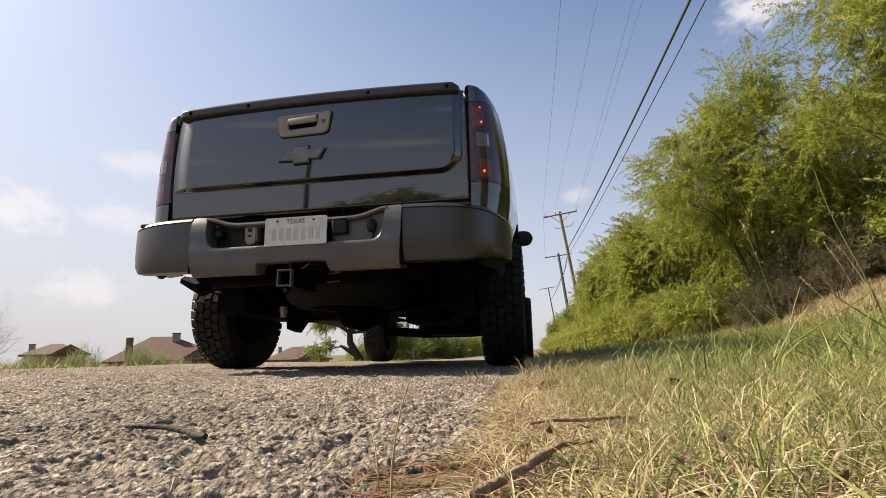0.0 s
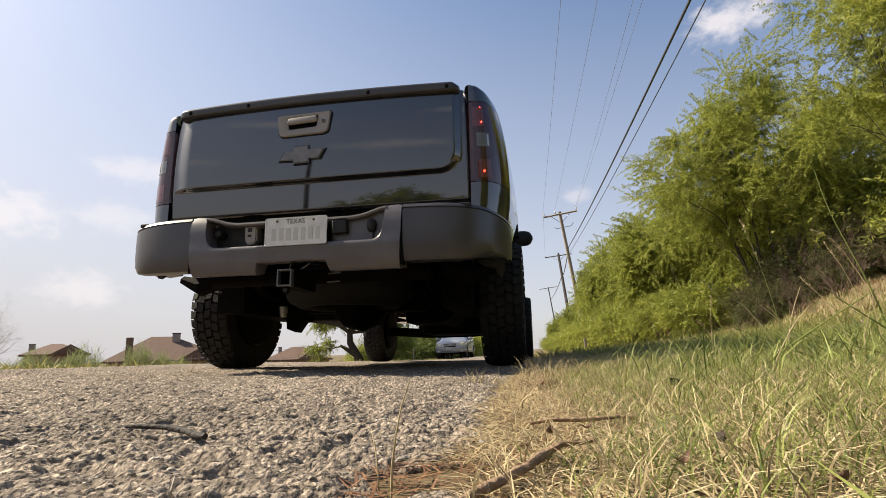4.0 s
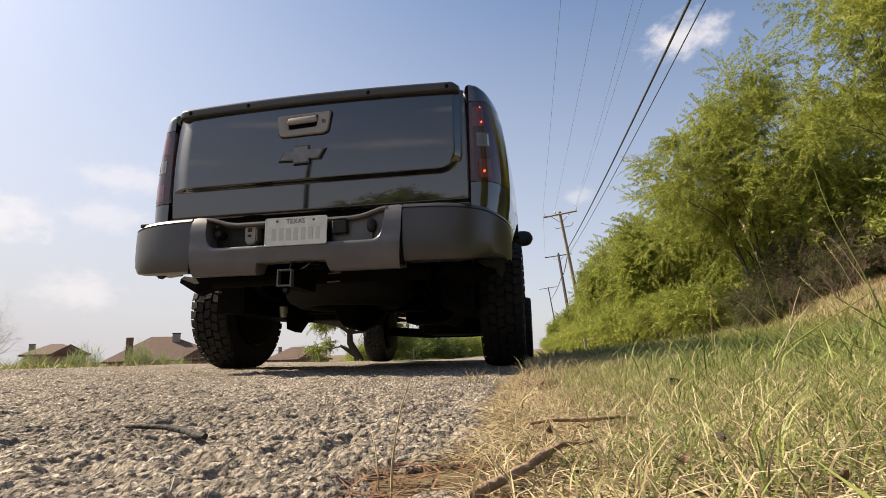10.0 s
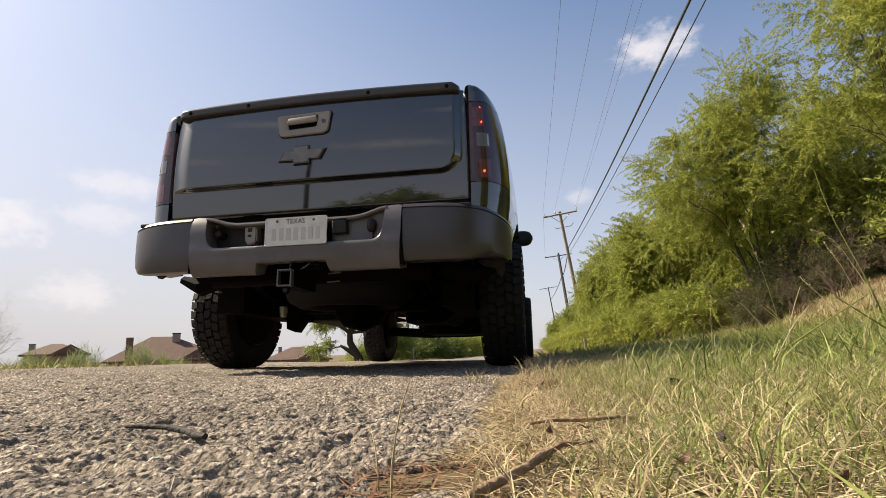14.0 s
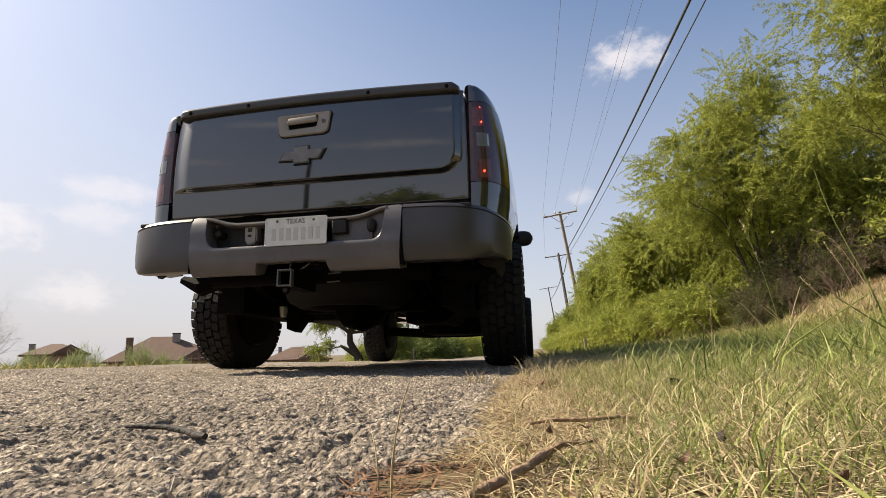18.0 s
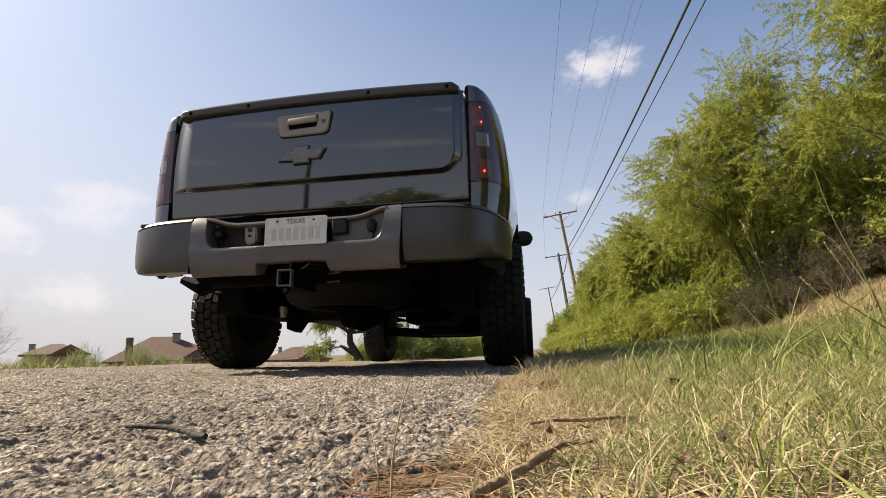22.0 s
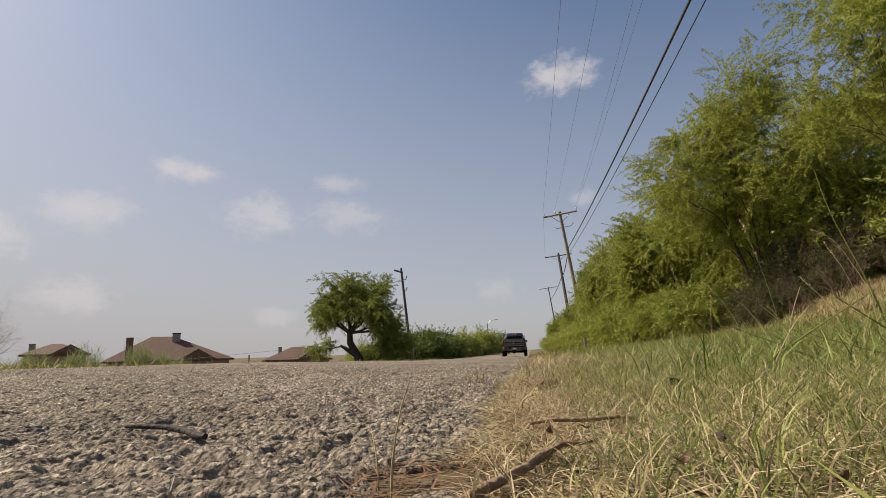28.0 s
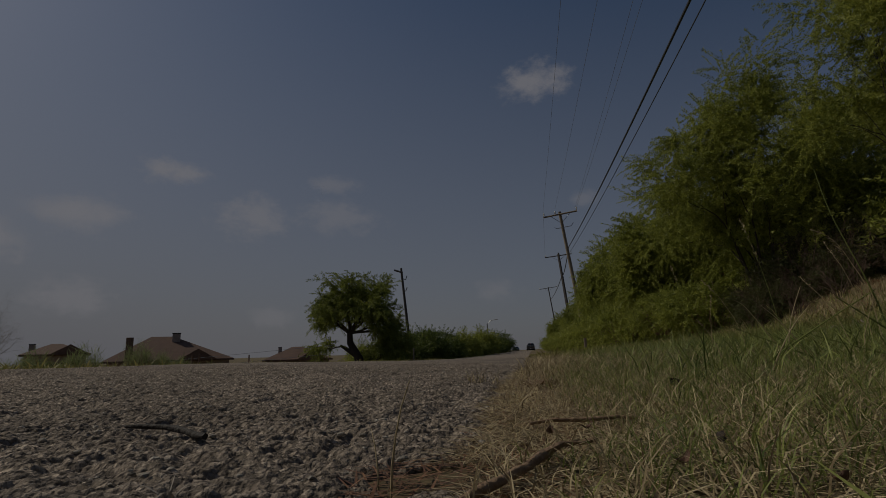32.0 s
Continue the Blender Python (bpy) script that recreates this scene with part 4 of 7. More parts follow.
# ---- poles, wires, houses ----
def utility_pole(top, foot, arm, mat, name_label, arms=True, double=False):
    t = thing("utility_pole", name_label, "utility pole", group="utility poles")
    top, foot = Vector(top), Vector(foot)
    part("post", tube(bmesh.new(), [foot, foot.lerp(top, 0.5), top], [0.17, 0.145, 0.115], 12), mat, t, smooth=True, sharp=50)
    d = (top - foot).normalized()
    if arms:
        across = (Vector((1, 0, 0)) - d * d.x).normalized()
        c = top - d * 0.25 - Vector((0, 0.16, 0))
        bm = tube(bmesh.new(), [c - across * arm, c + across * arm], [0.075, 0.075], 4)
        part("crossarm", bm, mat, t)
        for s in (-0.97, -0.3, 0.97) if not double else (-0.97, 0.97):
            p = c + across * arm * s
            part("insulator", lathe(bmesh.new(), [(0.0, 0.03), (0.05, 0.03), (0.09, 0.07), (0.14, 0.03), (0.18, 0.07), (0.25, 0.05), (0.28, 0.02)], 10, "z", p + Vector((0, 0, 0.06))), PORCELAIN, t, smooth=True)
        for s in (-0.6, 0.6):
            part("brace", tube(bmesh.new(), [c + across * arm * s, top - d * 0.95], 0.02, 5), WIRE, t)
        if not double:
            c2 = top - d * 1.35 - Vector((0, 0.2, 0))
            part("bracket", tube(bmesh.new(), [c2 - across * arm * 0.5 + Vector((0, 0, 0.12)), c2 - across * arm * 0.35, c2 + across * arm * 0.5, c2 + across * arm * 0.62 + Vector((0, 0, 0.25))], 0.025, 6), WIRE, t)
    return t


def wire(a, b, sag, r, mat, label):
    a, b = Vector(a), Vector(b)
    pts = [a.lerp(b, k / 30) - Vector((0, 0, sag * 4 * (k / 30) * (1 - k / 30))) for k in range(31)]
    tagged(part("overhead_wire", tube(bmesh.new(), pts, r, 6), mat, smooth=True), label, "overhead wire", "overhead wires")


def house(at, w, d, wall_h, ridge_h, ridge, chimney, label, rz=0):
    h = thing("house", label, "house", pose(*at, 0, 0, rz), "suburban houses")
    part("wall", boxed(0, 0, wall_h / 2, w, d, wall_h), BRICKWALL, h)
    e = 0.5
    bm = bmesh.new()
    base = [bm.verts.new(p) for p in ((-w / 2 - e, -d / 2 - e, wall_h), (w / 2 + e, -d / 2 - e, wall_h), (w / 2 + e, d / 2 + e, wall_h), (-w / 2 - e, d / 2 + e, wall_h))]
    low = [bm.verts.new(v.co - Vector((0, 0, 0.2))) for v in base]
    r0, r1 = bm.verts.new((ridge[0], 0, ridge_h)), bm.verts.new((ridge[1], 0, ridge_h))
    for f in ((base[0], base[1], r1, r0), (base[1], base[2], r1), (base[2], base[3], r0, r1), (base[3], base[0], r0), (low[3], low[2], low[1], low[0])):
        bm.faces.new(f)
    for k in range(4):
        bm.faces.new((low[k], low[(k + 1) % 4], base[(k + 1) % 4], base[k]))
    roof = part("roof", bm, ROOF, h, "brown shingled hip roof")
    for x in np.linspace(-w / 2 + 1.5, w / 2 - 1.5, 4):
        win = part("window", boxed(x, -d / 2 - 0.03, wall_h * 0.55, 1.1, 0.06, 1.3, 0.01), STUCCO, h)
        part("pane", boxed(x, -d / 2 - 0.065, wall_h * 0.55, 0.95, 0.02, 1.15), GLASS, win)
    for cx, cy, cw, ch in chimney:
        c = part("chimney", boxed(cx, cy, (wall_h + ch) / 2, cw, cw * 0.8, ch - wall_h, 0.02), STUCCO, roof)
        part("chimney_cap", boxed(cx, cy, ch + 0.05, cw * 1.1, cw * 0.9, 0.1, 0.01), DARKPLASTIC, h)
    # a gabled porch roof in front
    bm = bmesh.new()
    slab(bm, [(-2.2, wall_h - 0.1), (2.2, wall_h - 0.1), (0, wall_h + 1.2)], -d / 2 - 1.4, -d / 2 + 3.0, "xz")
    for v in bm.verts:
        v.co.x += w * 0.22
    part("porch_roof", bm, ROOF, h)
    return h


def surroundings():
    house((-43.6, 60.0, -2.75), 12.6, 10.0, 2.75, 5.6, (-2.3, 0.1), ((0.45, -1.0, 0.9, 5.9),), "brown-roofed suburban house behind the field grass", 36)
    house((-33.6, 75.0, -2.75), 8.6, 8.0, 2.3, 4.1, (-0.9, 0.6), ((-2.6, -0.5, 0.5, 4.0),), "low brown-roofed house with a small gable", 24)
    house((-62.5, 62.5, -2.75), 6.5, 8.0, 3.9, 5.3, (-0.6, 0.6), ((-2.6, 0, 0.7, 5.2),), "grey-roofed house half hidden by bushes", 45)
    tagged(part("brick_pillar", boxed(-41.25, 50.0, -0.1, 0.5, 0.5, 5.1, 0.03), RUST), "square dark brown chimney pillar above the bushes", "pillar")
    for x, y in ((-12.71, 18.75), (-12.45, 18.8), (-12.67, 22.9)):
        z = float(ground_z(x, y))
        tagged(part("fence_post", tube(bmesh.new(), [(x, y, z - 0.1), (x, y, z + 0.95)], 0.03, 7), RUST), "thin rusty fence post in the field", "fence post", "fence posts")
    for k in range(2):
        pts = [(-30 + 5.5 * i, 12.5 + 2.2 * i + 0.3 * (i % 2), float(ground_z(-30 + 5.5 * i, 12.5 + 2.2 * i)) + 0.5 + 0.35 * k) for i in range(5)]
        tagged(part("fence_wire", tube(bmesh.new(), pts, 0.006, 4), WIRE), "thin wire of an old field fence", "fence wire")
    tagged(part("marker_post", boxed(-6.4, 30.0, -0.22, 0.08, 0.07, 1.1, 0.01), POLEWOOD), "short pale wooden marker post at the road edge", "marker post")
    stone = boxed(1.75, 16.0, 0.22, 0.08, 0.08, 0.28, 0.02)
    tagged(part("marker_stub", stone, POLEWOOD), "small pale marker stub in the verge", "marker post")
    # poles: the line on the bank, leaning slightly, and one across the road
    lean = "leaning weathered wooden utility pole with a crossarm"
    utility_pole((3.35, 41.65, 10.87), (4.9, 43.2, -0.2), 1.35, POLEWOOD, lean)
    utility_pole((5.48, 75.4, 13.5), (6.9, 75.6, -0.6), 0.0, DARKPOLE, "dark wooden utility pole with a streetlight bracket", arms=False)
    p2 = utility_pole((5.45, 76.0, 13.4), (6.8, 76.2, -0.6), 1.9, DARKPOLE, lean, double=True)
    utility_pole((6.48, 132, 15.0), (8.4, 132, -0.8), 2.2, DARKPOLE, lean, double=True)
    pl = utility_pole((-12.5, 53.0, 8.8), (-11.6, 53.4, -1.0), 0.0, DARKPOLE, "dark wooden utility pole behind the lone tree", arms=False)
    part("crossarm", tube(bmesh.new(), [(-13.2, 52.8, 8.6), (-12.3, 52.9, 8.3)], 0.1, 5), DARKPOLE, pl)
    for z in (7.7, 6.5):
        part("bracket", tube(bmesh.new(), [(-12.4, 53, z), (-12.0, 52.9, z - 0.15), (-11.85, 52.9, z + 0.25)], 0.05, 5), DARKPOLE, pl)
    # overhead wires run back over the camera to the next pole
    for a, b, sag, r, m in (((2.05, 41.6, 11.0), (1.35, -8, 10.6), 0.35, 0.006, WIRE), ((3.0, 41.5, 11.1), (2.6, -8, 10.6), 0.35, 0.006, WIRE), ((4.6, 41.6, 11.1), (3.25, -8, 10.6), 0.35, 0.006, WIRE), ((4.65, 41.7, 11.0), (3.6, -8, 10.4), 0.4, 0.006, WIRE)):
        wire(a, b, sag, r, m, "thin grey power line over the road verge")
    wire((3.9, 42.0, 8.0), (3.6, -8, 7.0), 0.45, 0.03, CABLE, "thick black overhead cable along the bank")
    wire((3.98, 42.0, 7.6), (3.8, -8, 6.8), 0.45, 0.014, CABLE, "black overhead cable along the bank")
    wire((3.9, 42.2, 8.0), (5.7, 75.4, 10.0), 0.5, 0.04, CABLE, "thick black overhead cable between poles")
    wire((2.05, 41.6, 11.0), (3.6, 76.0, 13.4), 0.4, 0.008, WIRE, "thin grey power line between poles")
    wire((5.7, 75.4, 10.0), (6.9, 132, 12.0), 0.5, 0.05, CABLE, "thick black overhead cable between poles")
    utility_pole((-12.0, -19.7, 11.5), (-12.0, -19.7, -0.8), 0.0, DARKPOLE, "dark wooden utility pole behind the camera", arms=False)
    back = utility_pole((2.6, -8.2, 10.7), (2.9, -8.2, 0.1), 1.5, POLEWOOD, lean)
    # street lamp far down the road
    s = thing("street_lamp", "grey street lamp with a long arm", "street lamp")
    part("post", tube(bmesh.new(), [(-7.7, 111, -1), (-7.7, 111, 5.5)], [0.12, 0.09], 8), DARKPOLE, s)
    part("arm", tube(bmesh.new(), [(-7.7, 111, 5.3), (-7.0, 111, 6.1), (-5.9, 111, 6.3)], 0.06, 6), LAMPPAINT, s)
    part("lamp_head", boxed(-5.7, 111, 6.3, 0.6, 0.25, 0.14, 0.04), LAMPPAINT, s)
    part("post", tube(bmesh.new(), [(-6.6, 118, -1), (-6.6, 118, 4.2)], [0.12, 0.09], 8), DARKPOLE, s)


# ---- clouds: soft sheets of vapour so far off that they never shift ----
def cloud(az, el, w, h, seed, dens=0.9, dist=1500.0):
    m = bpy.data.materials.new("cloud_vapour")
    m.use_nodes = True
    nt = m.node_tree
    out = nt.nodes["Material Output"]
    nt.nodes.remove(nt.nodes["Principled BSDF"])
    tc, mp, nz, gr = (nt.nodes.new("ShaderNodeTexCoord"), nt.nodes.new("ShaderNodeMapping"), nt.nodes.new("ShaderNodeTexNoise"), nt.nodes.new("ShaderNodeTexGradient"))
    gr.gradient_type = "SPHERICAL"
    mp.inputs["Scale"].default_value = (2.0 / (w * dist), 2.0 / (h * dist), 0)
    nt.links.new(tc.outputs["Object"], mp.inputs["Vector"])
    nt.links.new(mp.outputs[0], gr.inputs["Vector"])
    sc = nt.nodes.new("ShaderNodeMapping")
    sc.inputs["Scale"].default_value = (1 / dist, 1.4 / dist, 0)
    sc.inputs["Location"].default_value = (seed * 3.7, seed * 1.3, seed)
    nt.links.new(tc.outputs["Object"], sc.inputs["Vector"])
    nt.links.new(sc.outputs[0], nz.inputs["Vector"])
    nz.inputs["Scale"].default_value, nz.inputs["Detail"].default_value, nz.inputs["Roughness"].default_value = 26.0, 7, 0.62
    ad = nt.nodes.new("ShaderNodeMath")
    ad.operation = "MULTIPLY_ADD"
    ad.inputs[1].default_value = 1.5
    nt.links.new(nz.outputs["Fac"], ad.inputs[0])
    off = nt.nodes.new("ShaderNodeMath")
    off.operation = "MULTIPLY_ADD"
    off.inputs[1].default_value, off.inputs[2].default_value = 1.2, -1.12
    nt.links.new(gr.outputs["Fac"], off.inputs[0])
    nt.links.new(off.outputs[0], ad.inputs[2])
    cut = nt.nodes.new("ShaderNodeMapRange")
    cut.interpolation_type = "SMOOTHSTEP"
    cut.inputs["From Min"].default_value, cut.inputs["From Max"].default_value, cut.inputs["To Max"].default_value = 0.0, 0.75, dens
    nt.links.new(ad.outputs[0], cut.inputs["Value"])
    # the sheet glows by itself, in place of sunlight scattered by the cloud
    em, tr, mix = nt.nodes.new("ShaderNodeEmission"), nt.nodes.new("ShaderNodeBsdfTransparent"), nt.nodes.new("ShaderNodeMixShader")
    em.inputs[0].default_value, em.inputs[1].default_value = (0.85, 0.80, 0.83, 1), 0.62
    nt.links.new(cut.outputs[0], mix.inputs[0])
    nt.links.new(tr.outputs[0], mix.inputs[1])
    nt.links.new(em.outputs[0], mix.inputs[2])
    nt.links.new(mix.outputs[0], out.inputs[0])
    hw, hh = w * dist / 2, h * dist / 2
    v, f = grid_mesh(np.linspace(-hw, hw, 9), np.linspace(-hh, hh, 7), lambda x, y: 0 * x)
    ob = raw("cloud", v.tolist(), f.tolist(), m)
    tagged(ob, "small soft white fair-weather cloud", "cloud", "drifting clouds")
    ob.matrix_world = cloud_pose(az, el, dist)
    return ob


def cloud_pose(az, el, dist=1500.0):
    a, e = radians(az), radians(el)
    p = Vector((math.sin(a) * math.cos(e), math.cos(a) * math.cos(e), math.sin(e))) * dist
    return look(p, p * 2)


# ---- wheels ----
def tyre_mesh(R, w, rim_r, n=52):
    bm = bmesh.new()
    h = w / 2
    prof = [(-h * 0.55, rim_r * 0.96), (-h * 0.86, rim_r * 1.02), (-h * 1.0, (R + rim_r) / 2), (-h * 0.97, R * 0.93), (-h * 0.86, R - 0.018), (-h * 0.4, R - 0.012), (h * 0.4, R - 0.012), (h * 0.86, R - 0.018), (h * 0.97, R * 0.93), (h, (R + rim_r) / 2), (h * 0.86, rim_r * 1.02), (h * 0.55, rim_r * 0.96)]
    rings = [[(x, math.cos(2 * math.pi * k / n) * r, math.sin(2 * math.pi * k / n) * r) for k in range(n)] for x, r in prof]
    return loft(bm, rings, caps=False)


def tread_mesh(R, w, rows, n):
    """Blocks of an all-terrain tread with grooves between them, shifted row by row."""
    bm = bmesh.new()
    h = w / 2
    step = 2 * math.pi / n
    for i in range(rows):
        x0, x1 = -h + w * (i + 0.05) / rows, -h + w * (i + 0.95) / rows
        shoulder = i in (0, rows - 1)
        for k in range(n):
            a0 = (k + (0.5 if i % 2 else 0.0)) * step
            a1 = a0 + step * (0.78 if shoulder else 0.90)
            skew = step * (0.13 if i % 2 else -0.13)
            r0 = R - 0.014
            def at(x, a, r):
                return bm.verts.new((x, math.cos(a) * r, math.sin(a) * r))
            ro0 = R - (0.012 if i == 0 else 0)
            ro1 = R - (0.012 if i == rows - 1 else 0)
            jag = (x1 - x0) * (0.12 if k % 2 else -0.06)
            lo = [at(x0 + jag, a0, r0), at(x1 + jag, a0 + skew, r0), at(x1, a1 + skew, r0), at(x0, a1, r0)]
            hi = [at(x0 + jag + 0.002, a0 + 0.01, ro0), at(x1 + jag - 0.002, a0 + skew + 0.01, ro1), at(x1 - 0.002, a1 + skew - 0.01, ro1), at(x0 + 0.002, a1 - 0.01, ro0)]
            bm.faces.new(hi)
            for q in range(4):
                bm.faces.new((lo[q], lo[(q + 1) % 4], hi[(q + 1) % 4], hi[q]))
            if shoulder:
                s = -1 if i == 0 else 1
                xs = s * h
                v = [at(xs * 0.985, a0, R * 0.955), at(xs * 0.985, a1, R * 0.955), at(xs * 1.0, a1 - 0.01, R * 0.90), at(xs * 1.0, a0 + 0.01, R * 0.90)]
                w_ = [bm.verts.new(p.co + Vector((s * 0.006, 0, 0))) for p in v]
                bm.faces.new(w_)
                for q in range(4):
                    bm.faces.new((v[q], v[(q + 1) % 4], w_[(q + 1) % 4], w_[q]))
    bmesh.ops.recalc_face_normals(bm, faces=bm.faces)
    return bm


def truck_wheel(truck, x, y, side, first=None):
    R, w = WHEEL_R, 0.25
    if first:
        made = []
        for o in first:
            c = o.copy()
            scene.collection.objects.link(c)
            made.append(c)
        made[0].parent = truck
        for c in made[1:]:
            c.parent = made[0]
        made[0].location = (x, y, R)
        made[0].rotation_euler = (0, 0, 0 if side > 0 else math.pi)
        return made
    tyre = part("wheel", tyre_mesh(R - 0.004, w, 0.235), RUBBER, truck, "worn all-terrain tyre on a dark rim", True, 50)
    tread = part("tread", tread_mesh(R, w, 5, 40), RUBBER, tyre)
    bm = bmesh.new()
    rings = [(-0.13, 0.235), (-0.12, 0.21), (0.02, 0.20), (0.05, 0.17), (0.055, 0.06), (0.075, 0.055), (0.08, 0.02)]
    lathe(bm, [(h * 1.0, r) for h, r in rings], 28)
    rim = part("rim", bm, RIM, tyre, smooth=True)
    bm = bmesh.new()
    for k in range(6):
        a = k * math.pi / 3
        box(bm, 0.075, math.cos(a) * 0.13, math.sin(a) * 0.13, 0.05, 0.06, 0.19, 0.008, (math.degrees(a) - 90, 0, 0))
    spokes = part("spokes", bm, RIM, tyre)
    bm = lathe(bmesh.new(), [(-0.145, 0.10), (-0.142, 0.226), (-0.10, 0.228), (-0.05, 0.05)], 24)
    drum = part("brake_drum", bm, UNDER, tyre, smooth=True)
    tyre.location = (x, y, R)
    tyre.rotation_euler = (0, 0, 0 if side > 0 else math.pi)
    return [tyre, tread, rim, spokes, drum]


# ---- the pickup: x to its right, y forward, origin under the tailgate ----
AXLE_R, AXLE_F, WHEEL_R = 0.95, 4.40, 0.398


def side_off(z):
    """How far the bed side draws in at height z."""
    return float(np.interp(z, [0.70, 0.84, 0.95, 1.08, 1.20, 1.30, 1.38, 1.44, 1.475, 1.49], [0.03, 0.006, 0.0, 0.004, 0.014, 0.029, 0.046, 0.066, 0.090, 0.125]))


def bed_section(y, out, s):
    """Outline of one bed side at y, from its foot up over the rail."""
    zs = (0.70, 0.77, 0.84, 0.90, 0.95, 1.02, 1.08, 1.14, 1.20, 1.25, 1.30, 1.345, 1.38, 1.41, 1.44, 1.46, 1.475, 1.485, 1.49)
    return [(s * (out - side_off(z)), y, z) for z in zs] + [(s * (out - 0.215), y, 1.487), (s * (out - 0.22), y, 1.40), (s * (out - 0.215), y, 0.70)]


def arch_cutter(x, y, z, r, w):
    return part("cutter", lathe(bmesh.new(), [(x - w / 2, r), (x + w / 2, r)], 36, "x", (0, y, z)), None)


def pickup():
    T = thing("pickup_truck", "black pickup truck with grey plastic step bumper parked on the road", "pickup truck")
    # underside, with its deep shade put into the near-black steel colour
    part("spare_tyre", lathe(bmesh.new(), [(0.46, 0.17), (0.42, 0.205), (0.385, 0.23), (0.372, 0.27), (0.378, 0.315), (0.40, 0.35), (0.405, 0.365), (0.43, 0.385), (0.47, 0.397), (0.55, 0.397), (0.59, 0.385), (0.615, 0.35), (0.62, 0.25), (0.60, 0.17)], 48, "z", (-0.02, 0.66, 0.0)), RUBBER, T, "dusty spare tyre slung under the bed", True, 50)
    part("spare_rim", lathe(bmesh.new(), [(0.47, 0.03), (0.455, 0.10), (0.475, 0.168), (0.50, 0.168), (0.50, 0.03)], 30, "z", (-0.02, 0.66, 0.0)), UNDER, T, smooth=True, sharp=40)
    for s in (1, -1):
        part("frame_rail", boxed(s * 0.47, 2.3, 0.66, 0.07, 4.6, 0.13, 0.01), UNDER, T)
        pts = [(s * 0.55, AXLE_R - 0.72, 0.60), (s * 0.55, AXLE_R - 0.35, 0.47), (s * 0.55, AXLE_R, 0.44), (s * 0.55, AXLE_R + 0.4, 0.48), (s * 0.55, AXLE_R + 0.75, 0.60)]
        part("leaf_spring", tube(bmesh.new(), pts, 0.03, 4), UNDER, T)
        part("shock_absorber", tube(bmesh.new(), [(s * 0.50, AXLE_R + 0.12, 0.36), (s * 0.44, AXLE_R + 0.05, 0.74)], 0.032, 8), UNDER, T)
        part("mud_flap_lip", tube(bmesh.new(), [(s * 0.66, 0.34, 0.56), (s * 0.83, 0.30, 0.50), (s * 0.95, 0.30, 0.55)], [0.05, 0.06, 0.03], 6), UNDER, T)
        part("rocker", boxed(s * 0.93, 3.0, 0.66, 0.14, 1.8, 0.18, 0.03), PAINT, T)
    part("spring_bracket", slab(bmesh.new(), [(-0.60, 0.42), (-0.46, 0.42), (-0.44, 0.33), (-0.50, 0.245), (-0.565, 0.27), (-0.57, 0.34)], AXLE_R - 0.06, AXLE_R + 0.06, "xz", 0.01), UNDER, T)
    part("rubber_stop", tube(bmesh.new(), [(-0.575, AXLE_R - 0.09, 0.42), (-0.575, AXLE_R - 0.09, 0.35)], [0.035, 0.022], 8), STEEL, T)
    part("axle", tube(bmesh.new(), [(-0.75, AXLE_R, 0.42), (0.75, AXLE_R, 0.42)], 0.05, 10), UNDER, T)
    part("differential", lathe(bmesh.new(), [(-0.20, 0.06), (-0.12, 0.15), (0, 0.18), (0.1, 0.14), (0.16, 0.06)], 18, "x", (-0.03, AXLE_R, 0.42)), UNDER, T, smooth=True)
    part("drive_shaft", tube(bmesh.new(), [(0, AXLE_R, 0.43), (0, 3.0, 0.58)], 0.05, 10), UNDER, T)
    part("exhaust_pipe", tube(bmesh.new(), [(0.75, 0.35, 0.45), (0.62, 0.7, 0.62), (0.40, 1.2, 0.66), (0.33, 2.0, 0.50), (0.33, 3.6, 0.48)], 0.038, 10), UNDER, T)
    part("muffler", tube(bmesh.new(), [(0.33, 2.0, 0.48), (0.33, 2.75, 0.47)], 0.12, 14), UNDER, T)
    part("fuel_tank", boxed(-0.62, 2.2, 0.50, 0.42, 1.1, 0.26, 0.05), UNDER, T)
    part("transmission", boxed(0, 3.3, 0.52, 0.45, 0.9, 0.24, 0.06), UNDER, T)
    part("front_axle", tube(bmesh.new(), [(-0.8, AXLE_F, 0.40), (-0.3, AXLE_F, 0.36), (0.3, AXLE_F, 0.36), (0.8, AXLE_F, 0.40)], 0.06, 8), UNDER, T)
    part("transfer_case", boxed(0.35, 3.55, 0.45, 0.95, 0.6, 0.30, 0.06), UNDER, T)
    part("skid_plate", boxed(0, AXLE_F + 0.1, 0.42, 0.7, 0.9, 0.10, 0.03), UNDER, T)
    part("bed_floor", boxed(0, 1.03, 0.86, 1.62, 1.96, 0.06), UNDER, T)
    part("bed_front", boxed(0, 2.0, 1.15, 1.64, 0.05, 0.6), PAINT, T)
    # cab, hood, nose
    def cab_ring(y, hw, zt, top):
        return [(-hw, y, 0.66), (-hw - 0.01, y, 0.95), (-hw, y, 1.30), (-hw + 0.06, y, 1.42), (-top, y, zt - 0.06), (-top + 0.09, y, zt), (top - 0.09, y, zt), (top, y, zt - 0.06), (hw - 0.06, y, 1.42), (hw, y, 1.30), (hw + 0.01, y, 0.95), (hw, y, 0.66)]
